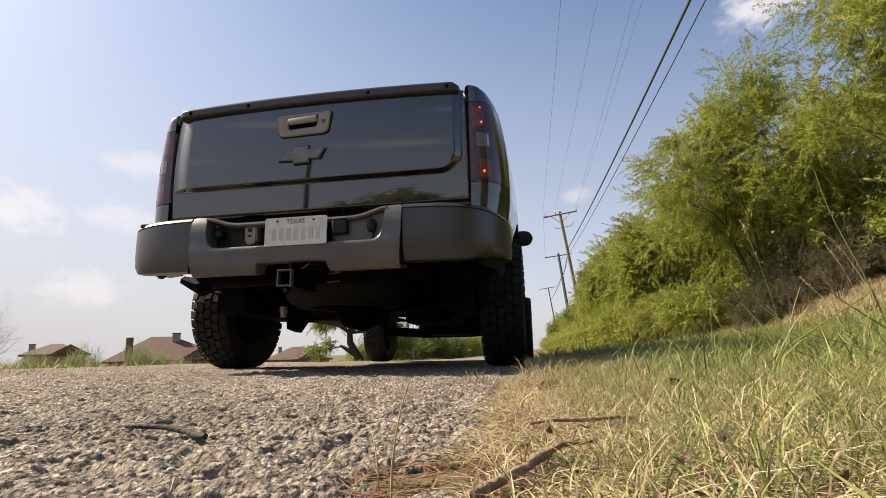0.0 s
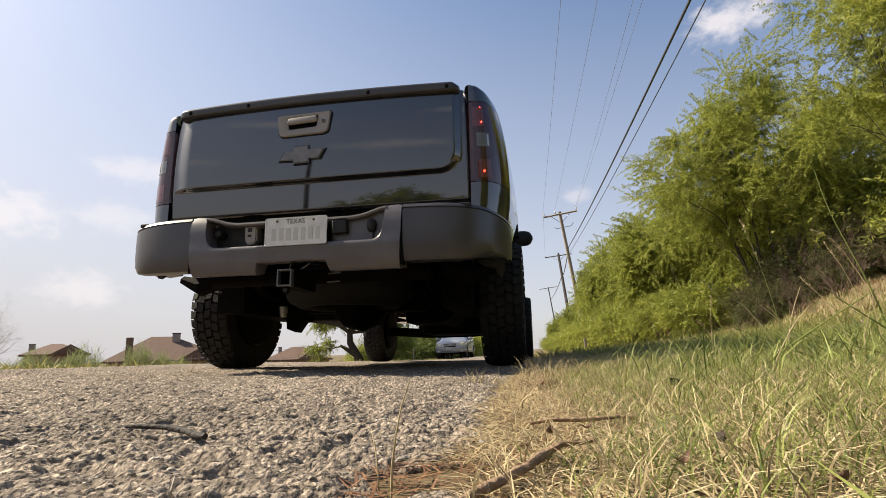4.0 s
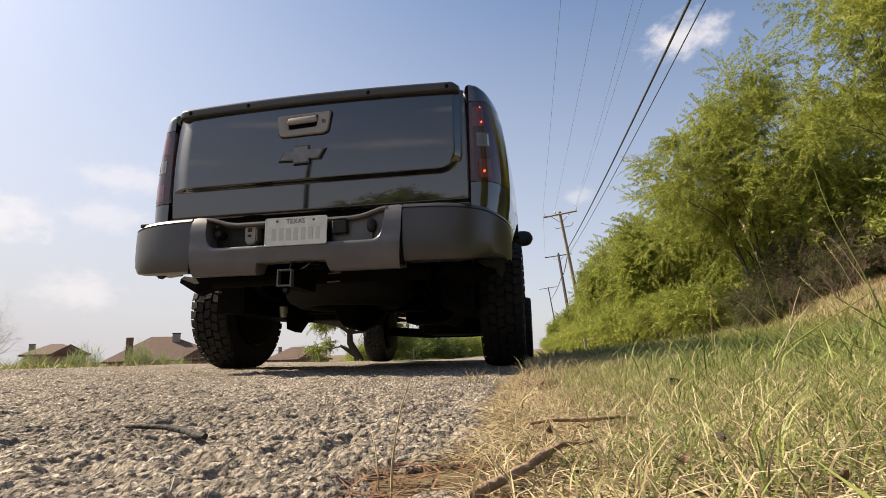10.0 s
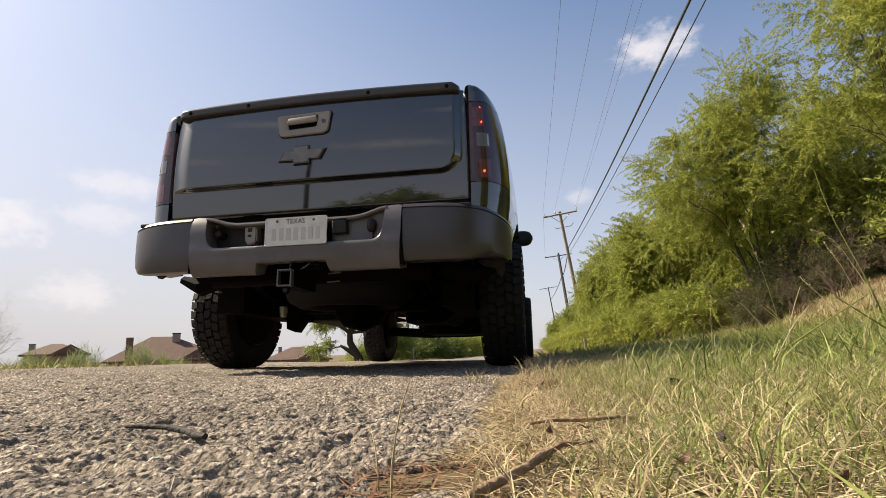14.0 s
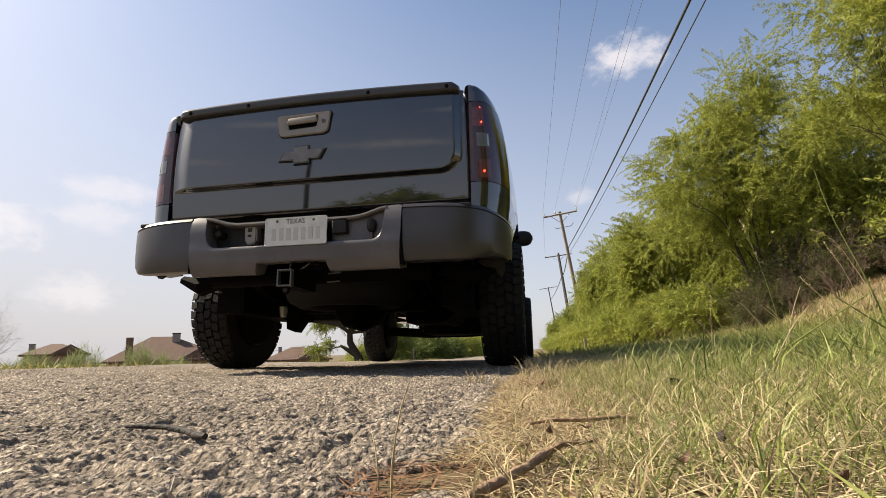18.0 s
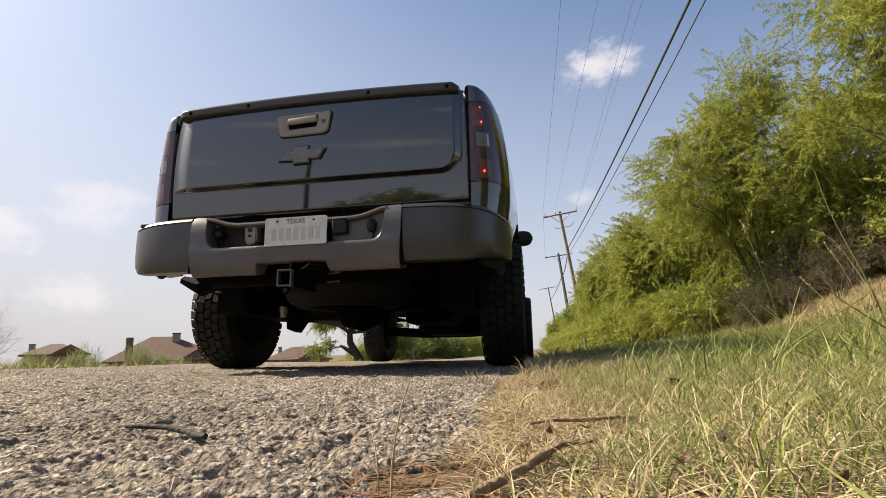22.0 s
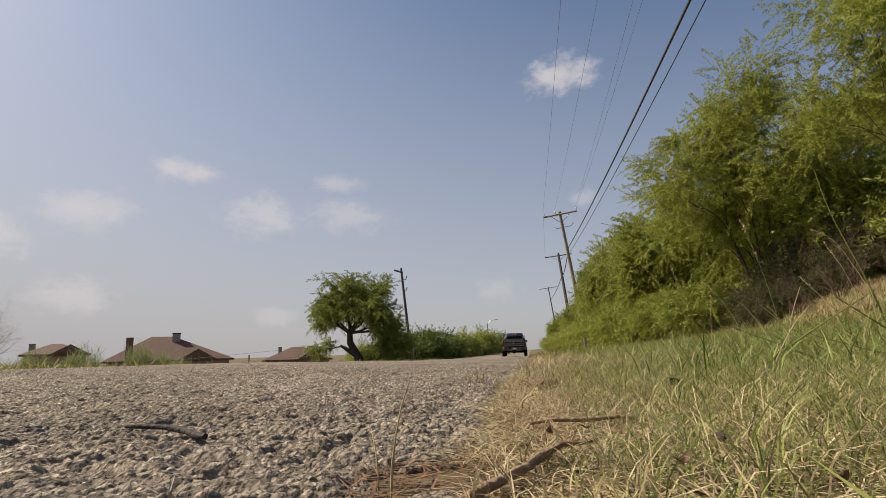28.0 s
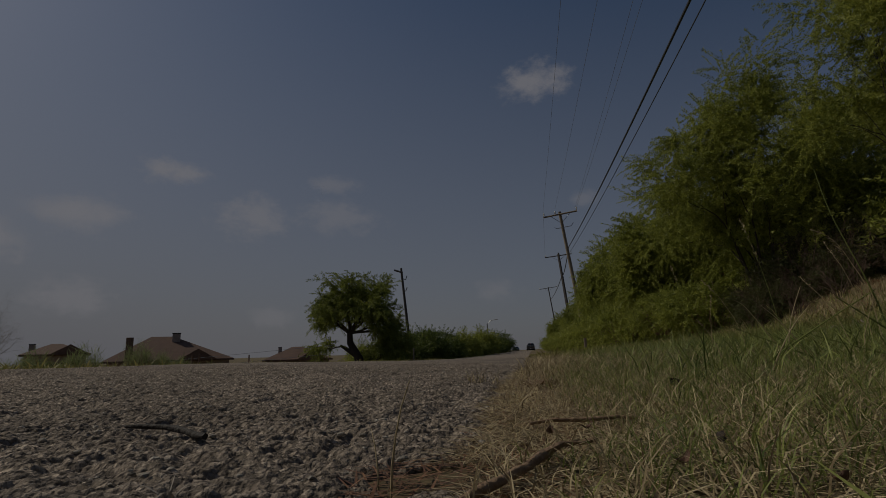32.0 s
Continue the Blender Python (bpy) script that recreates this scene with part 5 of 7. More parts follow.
    part("cab", loft(bmesh.new(), [cab_ring(2.06, 1.0, 1.86, 0.76), cab_ring(2.12, 1.0, 1.98, 0.74), cab_ring(2.22, 1.01, 2.075, 0.72), cab_ring(2.7, 1.01, 2.11, 0.74), cab_ring(3.3, 1.01, 2.09, 0.74), cab_ring(3.55, 1.01, 1.97, 0.76), cab_ring(4.05, 0.99, 1.45, 0.85)]), PAINT, T, smooth=True, sharp=50)
    part("rear_window", slab(bmesh.new(), [(-0.70, 1.52), (0.70, 1.52), (0.66, 1.82), (-0.66, 1.82)], 2.035, 2.07, "xz"), GLASS, T)
    for s in (1, -1):
        part("side_window", slab(bmesh.new(), [(2.2, 1.42), (3.9, 1.42), (3.45, 1.86), (2.3, 1.88)], s * 0.90, s * 0.945, "yz"), GLASS, T)
    high = part("brake_light", boxed(0.0, 2.10, 1.985, 0.17, 0.05, 0.045, 0.008, (-35, 0, 0)), BRAKE, T, "red high brake light on the cab roof")
    for s in (1, -1):
        part("cargo_lamp", boxed(s * 0.115, 2.10, 1.985, 0.05, 0.05, 0.045, 0.008, (-35, 0, 0)), PORCELAIN, high, "pale cargo lamp")
    def nose_ring(y, hw, zt):
        return [(-hw, y, 0.56), (-hw - 0.02, y, 0.9), (-hw, y, 1.12), (-hw + 0.12, y, zt), (hw - 0.12, y, zt), (hw, y, 1.12), (hw + 0.02, y, 0.9), (hw, y, 0.56)]
    nose = part("hood", loft(bmesh.new(), [nose_ring(3.95, 0.99, 1.34), nose_ring(4.5, 0.99, 1.30), nose_ring(5.0, 0.97, 1.22), nose_ring(5.22, 0.90, 1.08)]), PAINT, T, smooth=True, sharp=50)
    carve(nose, [arch_cutter(1.0, AXLE_F, 0.44, 0.50, 0.8), arch_cutter(-1.0, AXLE_F, 0.44, 0.50, 0.8)])
    for s in (1, -1):
        bm = bmesh.new()
        loft(bm, [[(s * (1.0 + 0.15 * (k / 7.0)), 3.27 + 0.05 * math.cos(a), 1.375 + 0.088 * math.sin(a) * math.sqrt(max(0.03, 1 - (k / 7.0) ** 4))) for a in [2 * math.pi * q / 16 for q in range(16)]] for k in range(8)])
        part("mirror_arm", boxed(s * 0.985, 3.27, 1.32, 0.10, 0.06, 0.05, 0.012), DARKPLASTIC, T)
        part("mirror", bm, DARKPLASTIC, T, "black door mirror", True, 50)
    # the body sits a little low on its springs
    for o in T.children_recursive:
        co = np.array([v.co[:] for v in o.data.vertices])
        q = np.clip((co[:, 2] - 0.5) / 0.25, 0, 1)
        co[:, 2] -= 0.034 * q * q * (3 - 2 * q)
        o.data.vertices.foreach_set("co", co.ravel())
        o.data.update()
    rear_end(T)
    first = truck_wheel(T, 0.95, AXLE_R, 1)
    wheels = [first[0]]
    for x, y in ((-0.95, AXLE_R), (0.95, AXLE_F), (-0.95, AXLE_F)):
        wheels.append(truck_wheel(T, x, y, 1 if x > 0 else -1, first)[0])
    return T, wheels


CORNER = ((0.862, 0.006), (0.90, 0.005), (0.935, 0.012), (0.965, 0.030), (0.992, 0.06), (1.015, 0.105), (1.035, 0.16), (1.05, 0.214))


def corner_shell(s, zs, roll=0.0, out=0.0):
    """A shell round the rear corner of the bed, following its draw-in; roll rounds its upper end off."""
    rings = []
    for k, z in enumerate(zs):
        q = roll * max(0.0, (k - len(zs) + 4) / 3.0) ** 2
        plan = [(x + out * (x - 0.85) * 4 - side_off(z) * (x - 0.862) / 0.188 - q * (x - 0.862) * 0.6, y - out * 0.7 + q * 0.03) for x, y in CORNER]
        rings.append([(s * x, y, z) for x, y in plan] + [(s * (0.862 + (x - 0.862) * 0.72), y + 0.035, z) for x, y in plan[::-1]])
    return loft(bmesh.new(), rings)


def gate_face(x, z):
    """How far the tailgate's outer skin lies forward at (x, z): crowned, with a raised upper panel."""
    base = 0.006 * (x / 0.85) ** 2 + 0.016 * ((z - 1.16) / 0.31) ** 2
    r = 0.10
    qx, qz = x - (0.802 - r), (1.004 + r) - z
    d = -(np.hypot(np.maximum(qx, 0), np.maximum(qz, 0)) + np.minimum(np.maximum(qx, qz), 0) - r)
    t = np.clip(d / np.where((x > 0.70) & (z > 1.05), 0.024, 0.011) * 0.5 + 0.5, 0, 1)
    k = np.clip((x + 0.85) / 0.12, 0, 1)  # it fades out towards the other edge
    return base - 0.030 * t * t * (3 - 2 * t) * k * k * (3 - 2 * k)


def tailgate(T):
    gate = part("tailgate", slab(bmesh.new(), rounded(-0.846, 0.846, 0.846, 1.452, 0.02), 0.036, 0.075, "xz", 0.006), PAINT, T, "glossy black tailgate mirroring sky and clouds")
    us = np.unique(np.round(np.concatenate([np.linspace(-1, 1, 75), np.linspace(0.80, 1.0, 26), np.linspace(-1.0, -0.78, 26)]), 4))
    zs = np.unique(np.round(np.concatenate([np.linspace(0.838, 1.455, 60), np.linspace(0.975, 1.055, 34)]), 4))
    U, Z = np.meshgrid(us, zs)
    X = U * np.interp(Z, [0.838, 1.0, 1.38, 1.455], [0.857, 0.856, 0.848, 0.838])
    Y = gate_face(X, Z)
    edge = np.maximum(np.maximum(np.abs(U) - 0.994, 0) / 0.006, np.maximum(0.850 - Z, 0) / 0.012)
    Y = Y + 0.03 * np.clip(edge, 0, 1) ** 2.5
    n = len(us)
    i = np.arange(len(zs) - 1)[:, None] * n + np.arange(n - 1)[None]
    F = np.stack([i, i + 1, i + n + 1, i + n], -1).reshape(-1, 4)
    raw("gate_skin", np.stack([X, Y, Z], -1).reshape(-1, 3).tolist(), F.tolist(), PAINT, gate, smooth=True)
    # plastic cap along the top edge, with a lip that overhangs
    rings = []
    for x in (-0.815, -0.812, -0.80, -0.78, -0.74, -0.6, -0.4, -0.2, 0.0, 0.2, 0.4, 0.6, 0.74, 0.78, 0.80, 0.812, 0.815):
        e = max(0.0, (abs(x) - 0.78) / 0.035)
        top = 1.502 - 0.020 * (x / 0.8) ** 2 - 0.030 * e ** 2
        low = 1.449 - 0.016 * (x / 0.8) ** 2
        d = 0.022 * e ** 2
        up = max(low + 0.034, top)
        rings.append([(x, -0.010, low), (x, -0.036 + d, low + 0.001), (x, -0.043 + d, low + 0.007), (x, -0.045 + d, low + 0.022), (x, -0.046 + d, up - 0.016), (x, -0.044 + d, up - 0.010), (x, -0.038 + d, up - 0.004), (x, -0.028 + d, up), (x, 0.08, up + 0.003), (x, 0.08, low)])
    cap = part("tailgate_cap", loft(bmesh.new(), rings), CAPPLASTIC, gate, "satin black plastic tailgate spoiler cap", True, 28)
    for x in (-0.735, -0.375, 0.325, 0.755):
        part("cap_bolt", lathe(bmesh.new(), [(-0.0485, 0.006), (-0.0475, 0.011), (-0.03, 0.011)], 14, "y", (x, 0, 1.468 - 0.016 * (x / 0.8) ** 2)), UNDER, cap)
    # latch bezel, a frame round its recess, with the pull handle
    bm = bmesh.new()
    outer = [(-0.194, 1.374), (-0.188, 1.380), (0.108, 1.386), (0.114, 1.380), (0.102, 1.285), (0.094, 1.270), (0.07, 1.260), (-0.15, 1.256), (-0.172, 1.262), (-0.184, 1.280)]
    inner = [(-0.134, 1.358), (-0.131, 1.361), (0.040, 1.366), (0.044, 1.363), (0.036, 1.306), (0.033, 1.302), (0.026, 1.299), (-0.118, 1.293), (-0.122, 1.295), (-0.125, 1.300)]
    def grown(o, k):
        cx, cz = sum(p[0] for p in o) / len(o), sum(p[1] for p in o) / len(o)
        return [(x + k * (1 if x > cx else -1), z + k * (1 if z > cz else -1)) for x, z in o]
    loft(bm, [[(x, y, z) for x, z in o] for o, y in ((outer, -0.01), (outer, -0.040), (grown(outer, -0.004), -0.045), (grown(inner, 0.004), -0.046), (inner, -0.042), (inner, -0.004))], caps=False)
    bezel = part("handle_bezel", bm, BRONZE, gate, "bronze-grey satin handle bezel", True, 40)
    part("bezel_seal", slab(bmesh.new(), grown(outer, 0.004), -0.034, -0.005, "xz"), DARKPLASTIC, gate)
    part("handle_recess", slab(bmesh.new(), grown(inner, 0.004), -0.036, -0.012, "xz"), UNDER, bezel)
    rings = []
    for x, k in ((-0.128, 0.5), (-0.124, 0.9), (-0.11, 1.0), (0.02, 1.0), (0.035, 0.9), (0.039, 0.5)):
        c = 1.339 + 0.035 * (x + 0.05) * 1.2
        rings.append([(x, -0.040, c + 0.021 * k), (x, -0.056 * (0.8 + 0.2 * k), c + 0.017 * k), (x, -0.062 * (0.8 + 0.2 * k), c + 0.004 * k), (x, -0.060 * (0.8 + 0.2 * k), c - 0.012 * k), (x, -0.052, c - 0.019 * k), (x, -0.040, c - 0.016 * k)])
    part("handle_grip", loft(bmesh.new(), rings), BRONZE, bezel, "", True, 40)
    lock = part("key_lock", lathe(bmesh.new(), [(-0.0465, 0.002), (-0.0465, 0.007), (-0.049, 0.008), (-0.049, 0.011), (-0.044, 0.012), (-0.04, 0.012)], 20, "y", (0.077, 0, 1.327)), DARKSTEEL, bezel, smooth=True, sharp=40)
    # slanted-cross emblem with a bevelled face, a little darker frame behind it
    cross = [(-0.181, 1.112), (-0.152, 1.168), (-0.096, 1.166), (-0.094, 1.196), (-0.006, 1.199), (-0.003, 1.174), (0.094, 1.174), (0.062, 1.114), (0.001, 1.117), (0.0, 1.091), (-0.092, 1.089), (-0.094, 1.110)]
    em = part("emblem", slab(bmesh.new(), cross, -0.040, -0.012, "xz", 0.004), DARKPLASTIC, gate, "dark slanted-cross emblem with a pale worn face")
    small = [(-0.041 + (x + 0.041) * 0.93, 1.144 + (z - 1.144) * 0.88) for x, z in cross]
    part("emblem_face", slab(bmesh.new(), small, -0.048, -0.030, "xz", 0.004), EMBLEM, em)


def fascia():
    """The middle of the step bumper: raised shoulders round the plate recess, a notch over the hitch."""
    xs = [0.0, 0.06, 0.12, 0.165, 0.176, 0.179, 0.183, 0.189, 0.194, 0.205, 0.25, 0.32, 0.38, 0.41, 0.425, 0.436, 0.445, 0.452, 0.457, 0.461, 0.464, 0.466, 0.468, 0.470, 0.50, 0.53, 0.545, 0.552]
    xs = [-x for x in xs[:0:-1]] + xs
    rings = []
    for x in xs:
        a = abs(x)
        zb = float(np.interp(a, [0.0, 0.176, 0.194, 1.0], [0.530, 0.528, 0.476, 0.478]))
        zt = float(np.interp(a, [0.40, 0.425, 0.445, 0.457, 0.464, 0.470, 0.53, 0.552], [0.614, 0.619, 0.634, 0.66, 0.71, 0.780, 0.784, 0.780]))
        ring = []
        for k in range(15):
            z = zb + (zt - zb) * (k / 14)
            y = -0.212 + 0.030 * max(0.0, (0.555 - z) / 0.08) ** 2 + 0.020 * max(0.0, (z - 0.68) / 0.10) ** 2 - 0.006 * math.exp(-((z - 0.60) / 0.03) ** 2)
            if k in (0, 14):
                y += 0.005
            x1 = x * (1 - 0.022 * max(0.0, (0.70 - z) / 0.22) if a > 0.5 else 1.0)
            ring.append((x1, y, z))
        ring += [(x, -0.12, zt - 0.004), (x, -0.10, zb + 0.01)]
        rings.append(ring)
    return loft(bmesh.new(), rings)


def bumper_wing(s):
    """One end of the bumper, swept round the rear corner, with a groove under its top band."""
    path = [(0.556, -0.197), (0.64, -0.197), (0.72, -0.194), (0.78, -0.188), (0.83, -0.178), (0.865, -0.167), (0.895, -0.151), (0.922, -0.132), (0.943, -0.110), (0.964, -0.080), (0.983, -0.045), (1.0, -0.005), (1.015, 0.04), (1.027, 0.085), (1.035, 0.13), (1.042, 0.18), (1.045, 0.24)]
    rings = []
    for k, (x, y) in enumerate(path):
        j = min(k + 1, len(path) - 1)
        i = max(k - 1, 0)
        n = Vector((path[j][1] - path[i][1], -(path[j][0] - path[i][0]))).normalized()
        dz = 0.785 - float(np.interp(x, [0.55, 0.75, 0.95, 1.05], [0.0, 0.004, 0.018, 0.030]))
        low = 0.505 + float(np.interp(x, [0.55, 0.85, 0.95, 1.05], [0.0, 0.0, 0.012, 0.05]))
        prof = [(dz, -0.030), (dz - 0.001, -0.012), (dz - 0.006, -0.005), (dz - 0.019, 0.001), (dz - 0.022, -0.006), (dz - 0.026, -0.006), (dz - 0.029, 0.001), (0.72, 0.002), (0.66, 0.002), (0.60, 0.0), (0.555, -0.004), (low + 0.026, -0.010), (low + 0.014, -0.014), (low + 0.005, -0.022), (low, -0.05), (low + 0.01, -0.13), (dz - 0.01, -0.13)]
        rings.append([(s * (x + n.x * o), y + n.y * o, z) for z, o in prof])
    return loft(bmesh.new(), rings)


def rear_bumper(T):
    B = part("bumper", fascia(), LITPLASTIC, T, "grey plastic step bumper, its middle painted lighter as if lit", True, 33)
    for s in (1, -1):
        part("bumper_wing", bumper_wing(s), PLASTIC, B, "", True, 33)
        part("top_pad", boxed(s * 0.71, -0.085, 0.768, 0.34, 0.17, 0.02, 0.006), DARKPLASTIC, B)
        part("seam_gap", boxed(s * 0.552, -0.17, 0.63, 0.012, 0.05, 0.27), UNDER, B)
    # step pad across the top of the recess, ramped up to the shoulders
    rings = []
    for x in (-0.475, -0.455, -0.43, -0.40, -0.37, -0.34, -0.30, -0.1, 0.1, 0.30, 0.34, 0.37, 0.40, 0.43, 0.455, 0.475):
        zt = float(np.interp(abs(x), [0.0, 0.31, 0.36, 0.42, 0.46, 0.48], [0.742, 0.744, 0.752, 0.772, 0.782, 0.783]))
        rings.append([(x, -0.10, zt), (x, -0.188, zt - 0.001), (x, -0.197, zt - 0.006), (x, -0.199, zt - 0.012), (x, -0.194, zt - 0.020), (x, -0.150, zt - 0.024), (x, -0.10, zt - 0.024)])
    part("step_pad", loft(bmesh.new(), rings), LITPLASTIC, B, "", True, 40)
    part("pad_rubber", boxed(0.0, -0.145, 0.7435, 0.60, 0.07, 0.006, 0.002), DARKPLASTIC, B)
    part("step_floor", boxed(0.0, -0.055, 0.745, 1.5, 0.10, 0.02, 0.004), DARKPLASTIC, B)
    part("recess_back", boxed(0, -0.105, 0.675, 0.94, 0.02, 0.15), DARKPLASTIC, B)
    # inner shelf walls: toned as if lit beside the latch, painted shade-dark beside the plug
    part("recess_liner", slab(bmesh.new(), [(0.19, 0.614), (0.43, 0.614), (0.455, 0.64), (0.466, 0.72), (0.466, 0.765), (0.42, 0.755), (0.36, 0.735), (0.19, 0.725)], -0.165, -0.112, "xz", 0.006), LITPLASTIC, B)
    part("recess_liner", slab(bmesh.new(), [(-0.19, 0.614), (-0.30, 0.614), (-0.31, 0.66), (-0.30, 0.725), (-0.19, 0.725)], -0.132, -0.112, "xz", 0.006), DARKPLASTIC, B)
    part("round_plug", lathe(bmesh.new(), [(-0.172, 0.002), (-0.171, 0.012), (-0.165, 0.019), (-0.15, 0.021), (-0.10, 0.023)], 18, "y", (-0.425, 0, 0.699)), DARKPLASTIC, B, smooth=True)
    tag = part("tag_holder", slab(bmesh.new(), [(-0.257, 0.634), (-0.222, 0.634), (-0.206, 0.655), (-0.208, 0.729), (-0.276, 0.727), (-0.270, 0.655)], -0.172, -0.12, "xz", 0.006), BRONZE, B, "pale grey plastic tag holder")
    part("tag_slot", boxed(-0.243, -0.1735, 0.706, 0.022, 0.004, 0.020), DARKPLASTIC, tag)
    part("tag_slot", boxed(-0.244, -0.1735, 0.677, 0.018, 0.004, 0.012), DARKPLASTIC, tag)
    sock = part("trailer_socket", boxed(0.240, -0.178, 0.690, 0.074, 0.05, 0.066, 0.008), DARKPLASTIC, B)
    part("socket_hinge", tube(bmesh.new(), [(0.205, -0.196, 0.727), (0.275, -0.196, 0.729)], 0.007, 8), DARKPLASTIC, sock)
    part("latch_knob", lathe(bmesh.new(), [(0.655, 0.004), (0.66, 0.013), (0.672, 0.021), (0.695, 0.024), (0.712, 0.021), (0.722, 0.010)], 18, "z", (0.397, -0.178, 0.0)), DARKPLASTIC, B, smooth=True)
    part("latch_stem", tube(bmesh.new(), [(0.397, -0.178, 0.66), (0.401, -0.176, 0.632), (0.398, -0.168, 0.618)], 0.006, 8), DARKSTEEL, B)
    plate = slab(bmesh.new(), rounded(-0.131, 0.604, 0.190, 0.744, 0.010), -0.226, -0.221, "xz", 0.0015)
    P = part("licence_plate", plate, PLATE, B, "pale licence plate with unreadable characters")
    part("plate_rim", loft(bmesh.new(), [[(x, y, z) for x, z in o] for o, y in ((rounded(-0.131, 0.604, 0.190, 0.744, 0.010), -0.226), (rounded(-0.130, 0.605, 0.189, 0.743, 0.010), -0.2285), (rounded(-0.125, 0.610, 0.184, 0.738, 0.008), -0.2285), (rounded(-0.124, 0.611, 0.183, 0.737, 0.008), -0.2262))], caps=False), PLATE, P)
    part("plate_bracket", boxed(0.03, -0.19, 0.675, 0.22, 0.062, 0.10), UNDER, P)
    for x in (-0.068, 0.122):
        part("plate_bolt", lathe(bmesh.new(), [(-0.233, 0.003), (-0.231, 0.006), (-0.225, 0.0065)], 12, "y", (x, 0, 0.726)), DARKSTEEL, P)
    cu = bpy.data.curves.new("lettering", "FONT")
    cu.body, cu.size, cu.align_x, cu.extrude = "TEXAS", 0.033, "CENTER", 0.0006
    tx = finish("lettering", cu, PLATEINK, P)
    tx.matrix_basis = pose(0.028, -0.2272, 0.712, 90, 0, 0)
    for k in range(7):
        part("character_bar", boxed(-0.083 + 0.038 * k, -0.2268, 0.660, 0.022, 0.001, 0.062), PLATEBLUR, P)
    part("bumper_hook", slab(bmesh.new(), [(-0.86, 0.55), (-0.80, 0.54), (-0.805, 0.512), (-0.828, 0.500), (-0.838, 0.522)], -0.07, -0.03, "xz", 0.003), DARKPLASTIC, B)
    # hitch receiver with chain loops and a tab
    bm = bmesh.new()
    for x, z, sx, sz in ((-0.034, 0.490, 0.076, 0.008), (-0.034, 0.414, 0.076, 0.008), (-0.068, 0.452, 0.008, 0.068), (0.0, 0.452, 0.008, 0.068)):
        box(bm, x, -0.185, z, sx, 0.03, sz, 0.003)
    H = part("hitch_receiver", bm, DARKSTEEL, T, "square worn steel hitch receiver")
    # tube sides take the near-black tone, so they look shaded behind the collar
    bm = bmesh.new()
    for x, z, sx, sz in ((-0.034, 0.488, 0.070, 0.006), (-0.034, 0.416, 0.070, 0.006), (-0.066, 0.452, 0.006, 0.066), (-0.002, 0.452, 0.006, 0.066)):
        box(bm, x, -0.04, z, sx, 0.26, sz)
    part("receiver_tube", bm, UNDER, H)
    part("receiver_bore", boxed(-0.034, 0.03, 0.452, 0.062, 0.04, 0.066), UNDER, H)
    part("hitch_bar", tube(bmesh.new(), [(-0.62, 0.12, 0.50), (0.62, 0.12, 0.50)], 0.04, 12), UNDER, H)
    part("hitch_tab", slab(bmesh.new(), [(-0.056, 0.412), (-0.012, 0.412), (-0.016, 0.386), (-0.024, 0.376), (-0.044, 0.376), (-0.052, 0.386)], -0.18, -0.168, "xz", 0.003), UNDER, H)
    part("tab_hole", lathe(bmesh.new(), [(-0.1815, 0.011), (-0.17, 0.011)], 14, "y", (-0.034, 0, 0.394)), DARKPLASTIC, H)
    for x0, x1, e in ((-0.020, -0.024, -0.004), (0.075, 0.050, 0.02)):
        part("chain_loop", tube(bmesh.new(), [(x0, -0.14, 0.56), (x0 - 0.002, -0.16, 0.52), (x1, -0.165, 0.502), (x1 - e, -0.15, 0.498)], 0.0045, 7), DARKSTEEL, H)
    plug = part("wiring_plug", boxed(0.125, -0.02, 0.545, 0.10, 0.06, 0.05, 0.008), UNDER, H)
    part("plug_lid", boxed(0.115, -0.055, 0.555, 0.055, 0.012, 0.012, 0.003), DARKSTEEL, plug)
    for x0, z0, x1, z1 in ((0.095, 0.50, 0.165, 0.503), (0.09, 0.455, 0.16, 0.458)):
        part("hitch_pin", tube(bmesh.new(), [(x0, 0.03, z0), (x1, 0.03, z1)], 0.004, 6), DARKSTEEL, H)


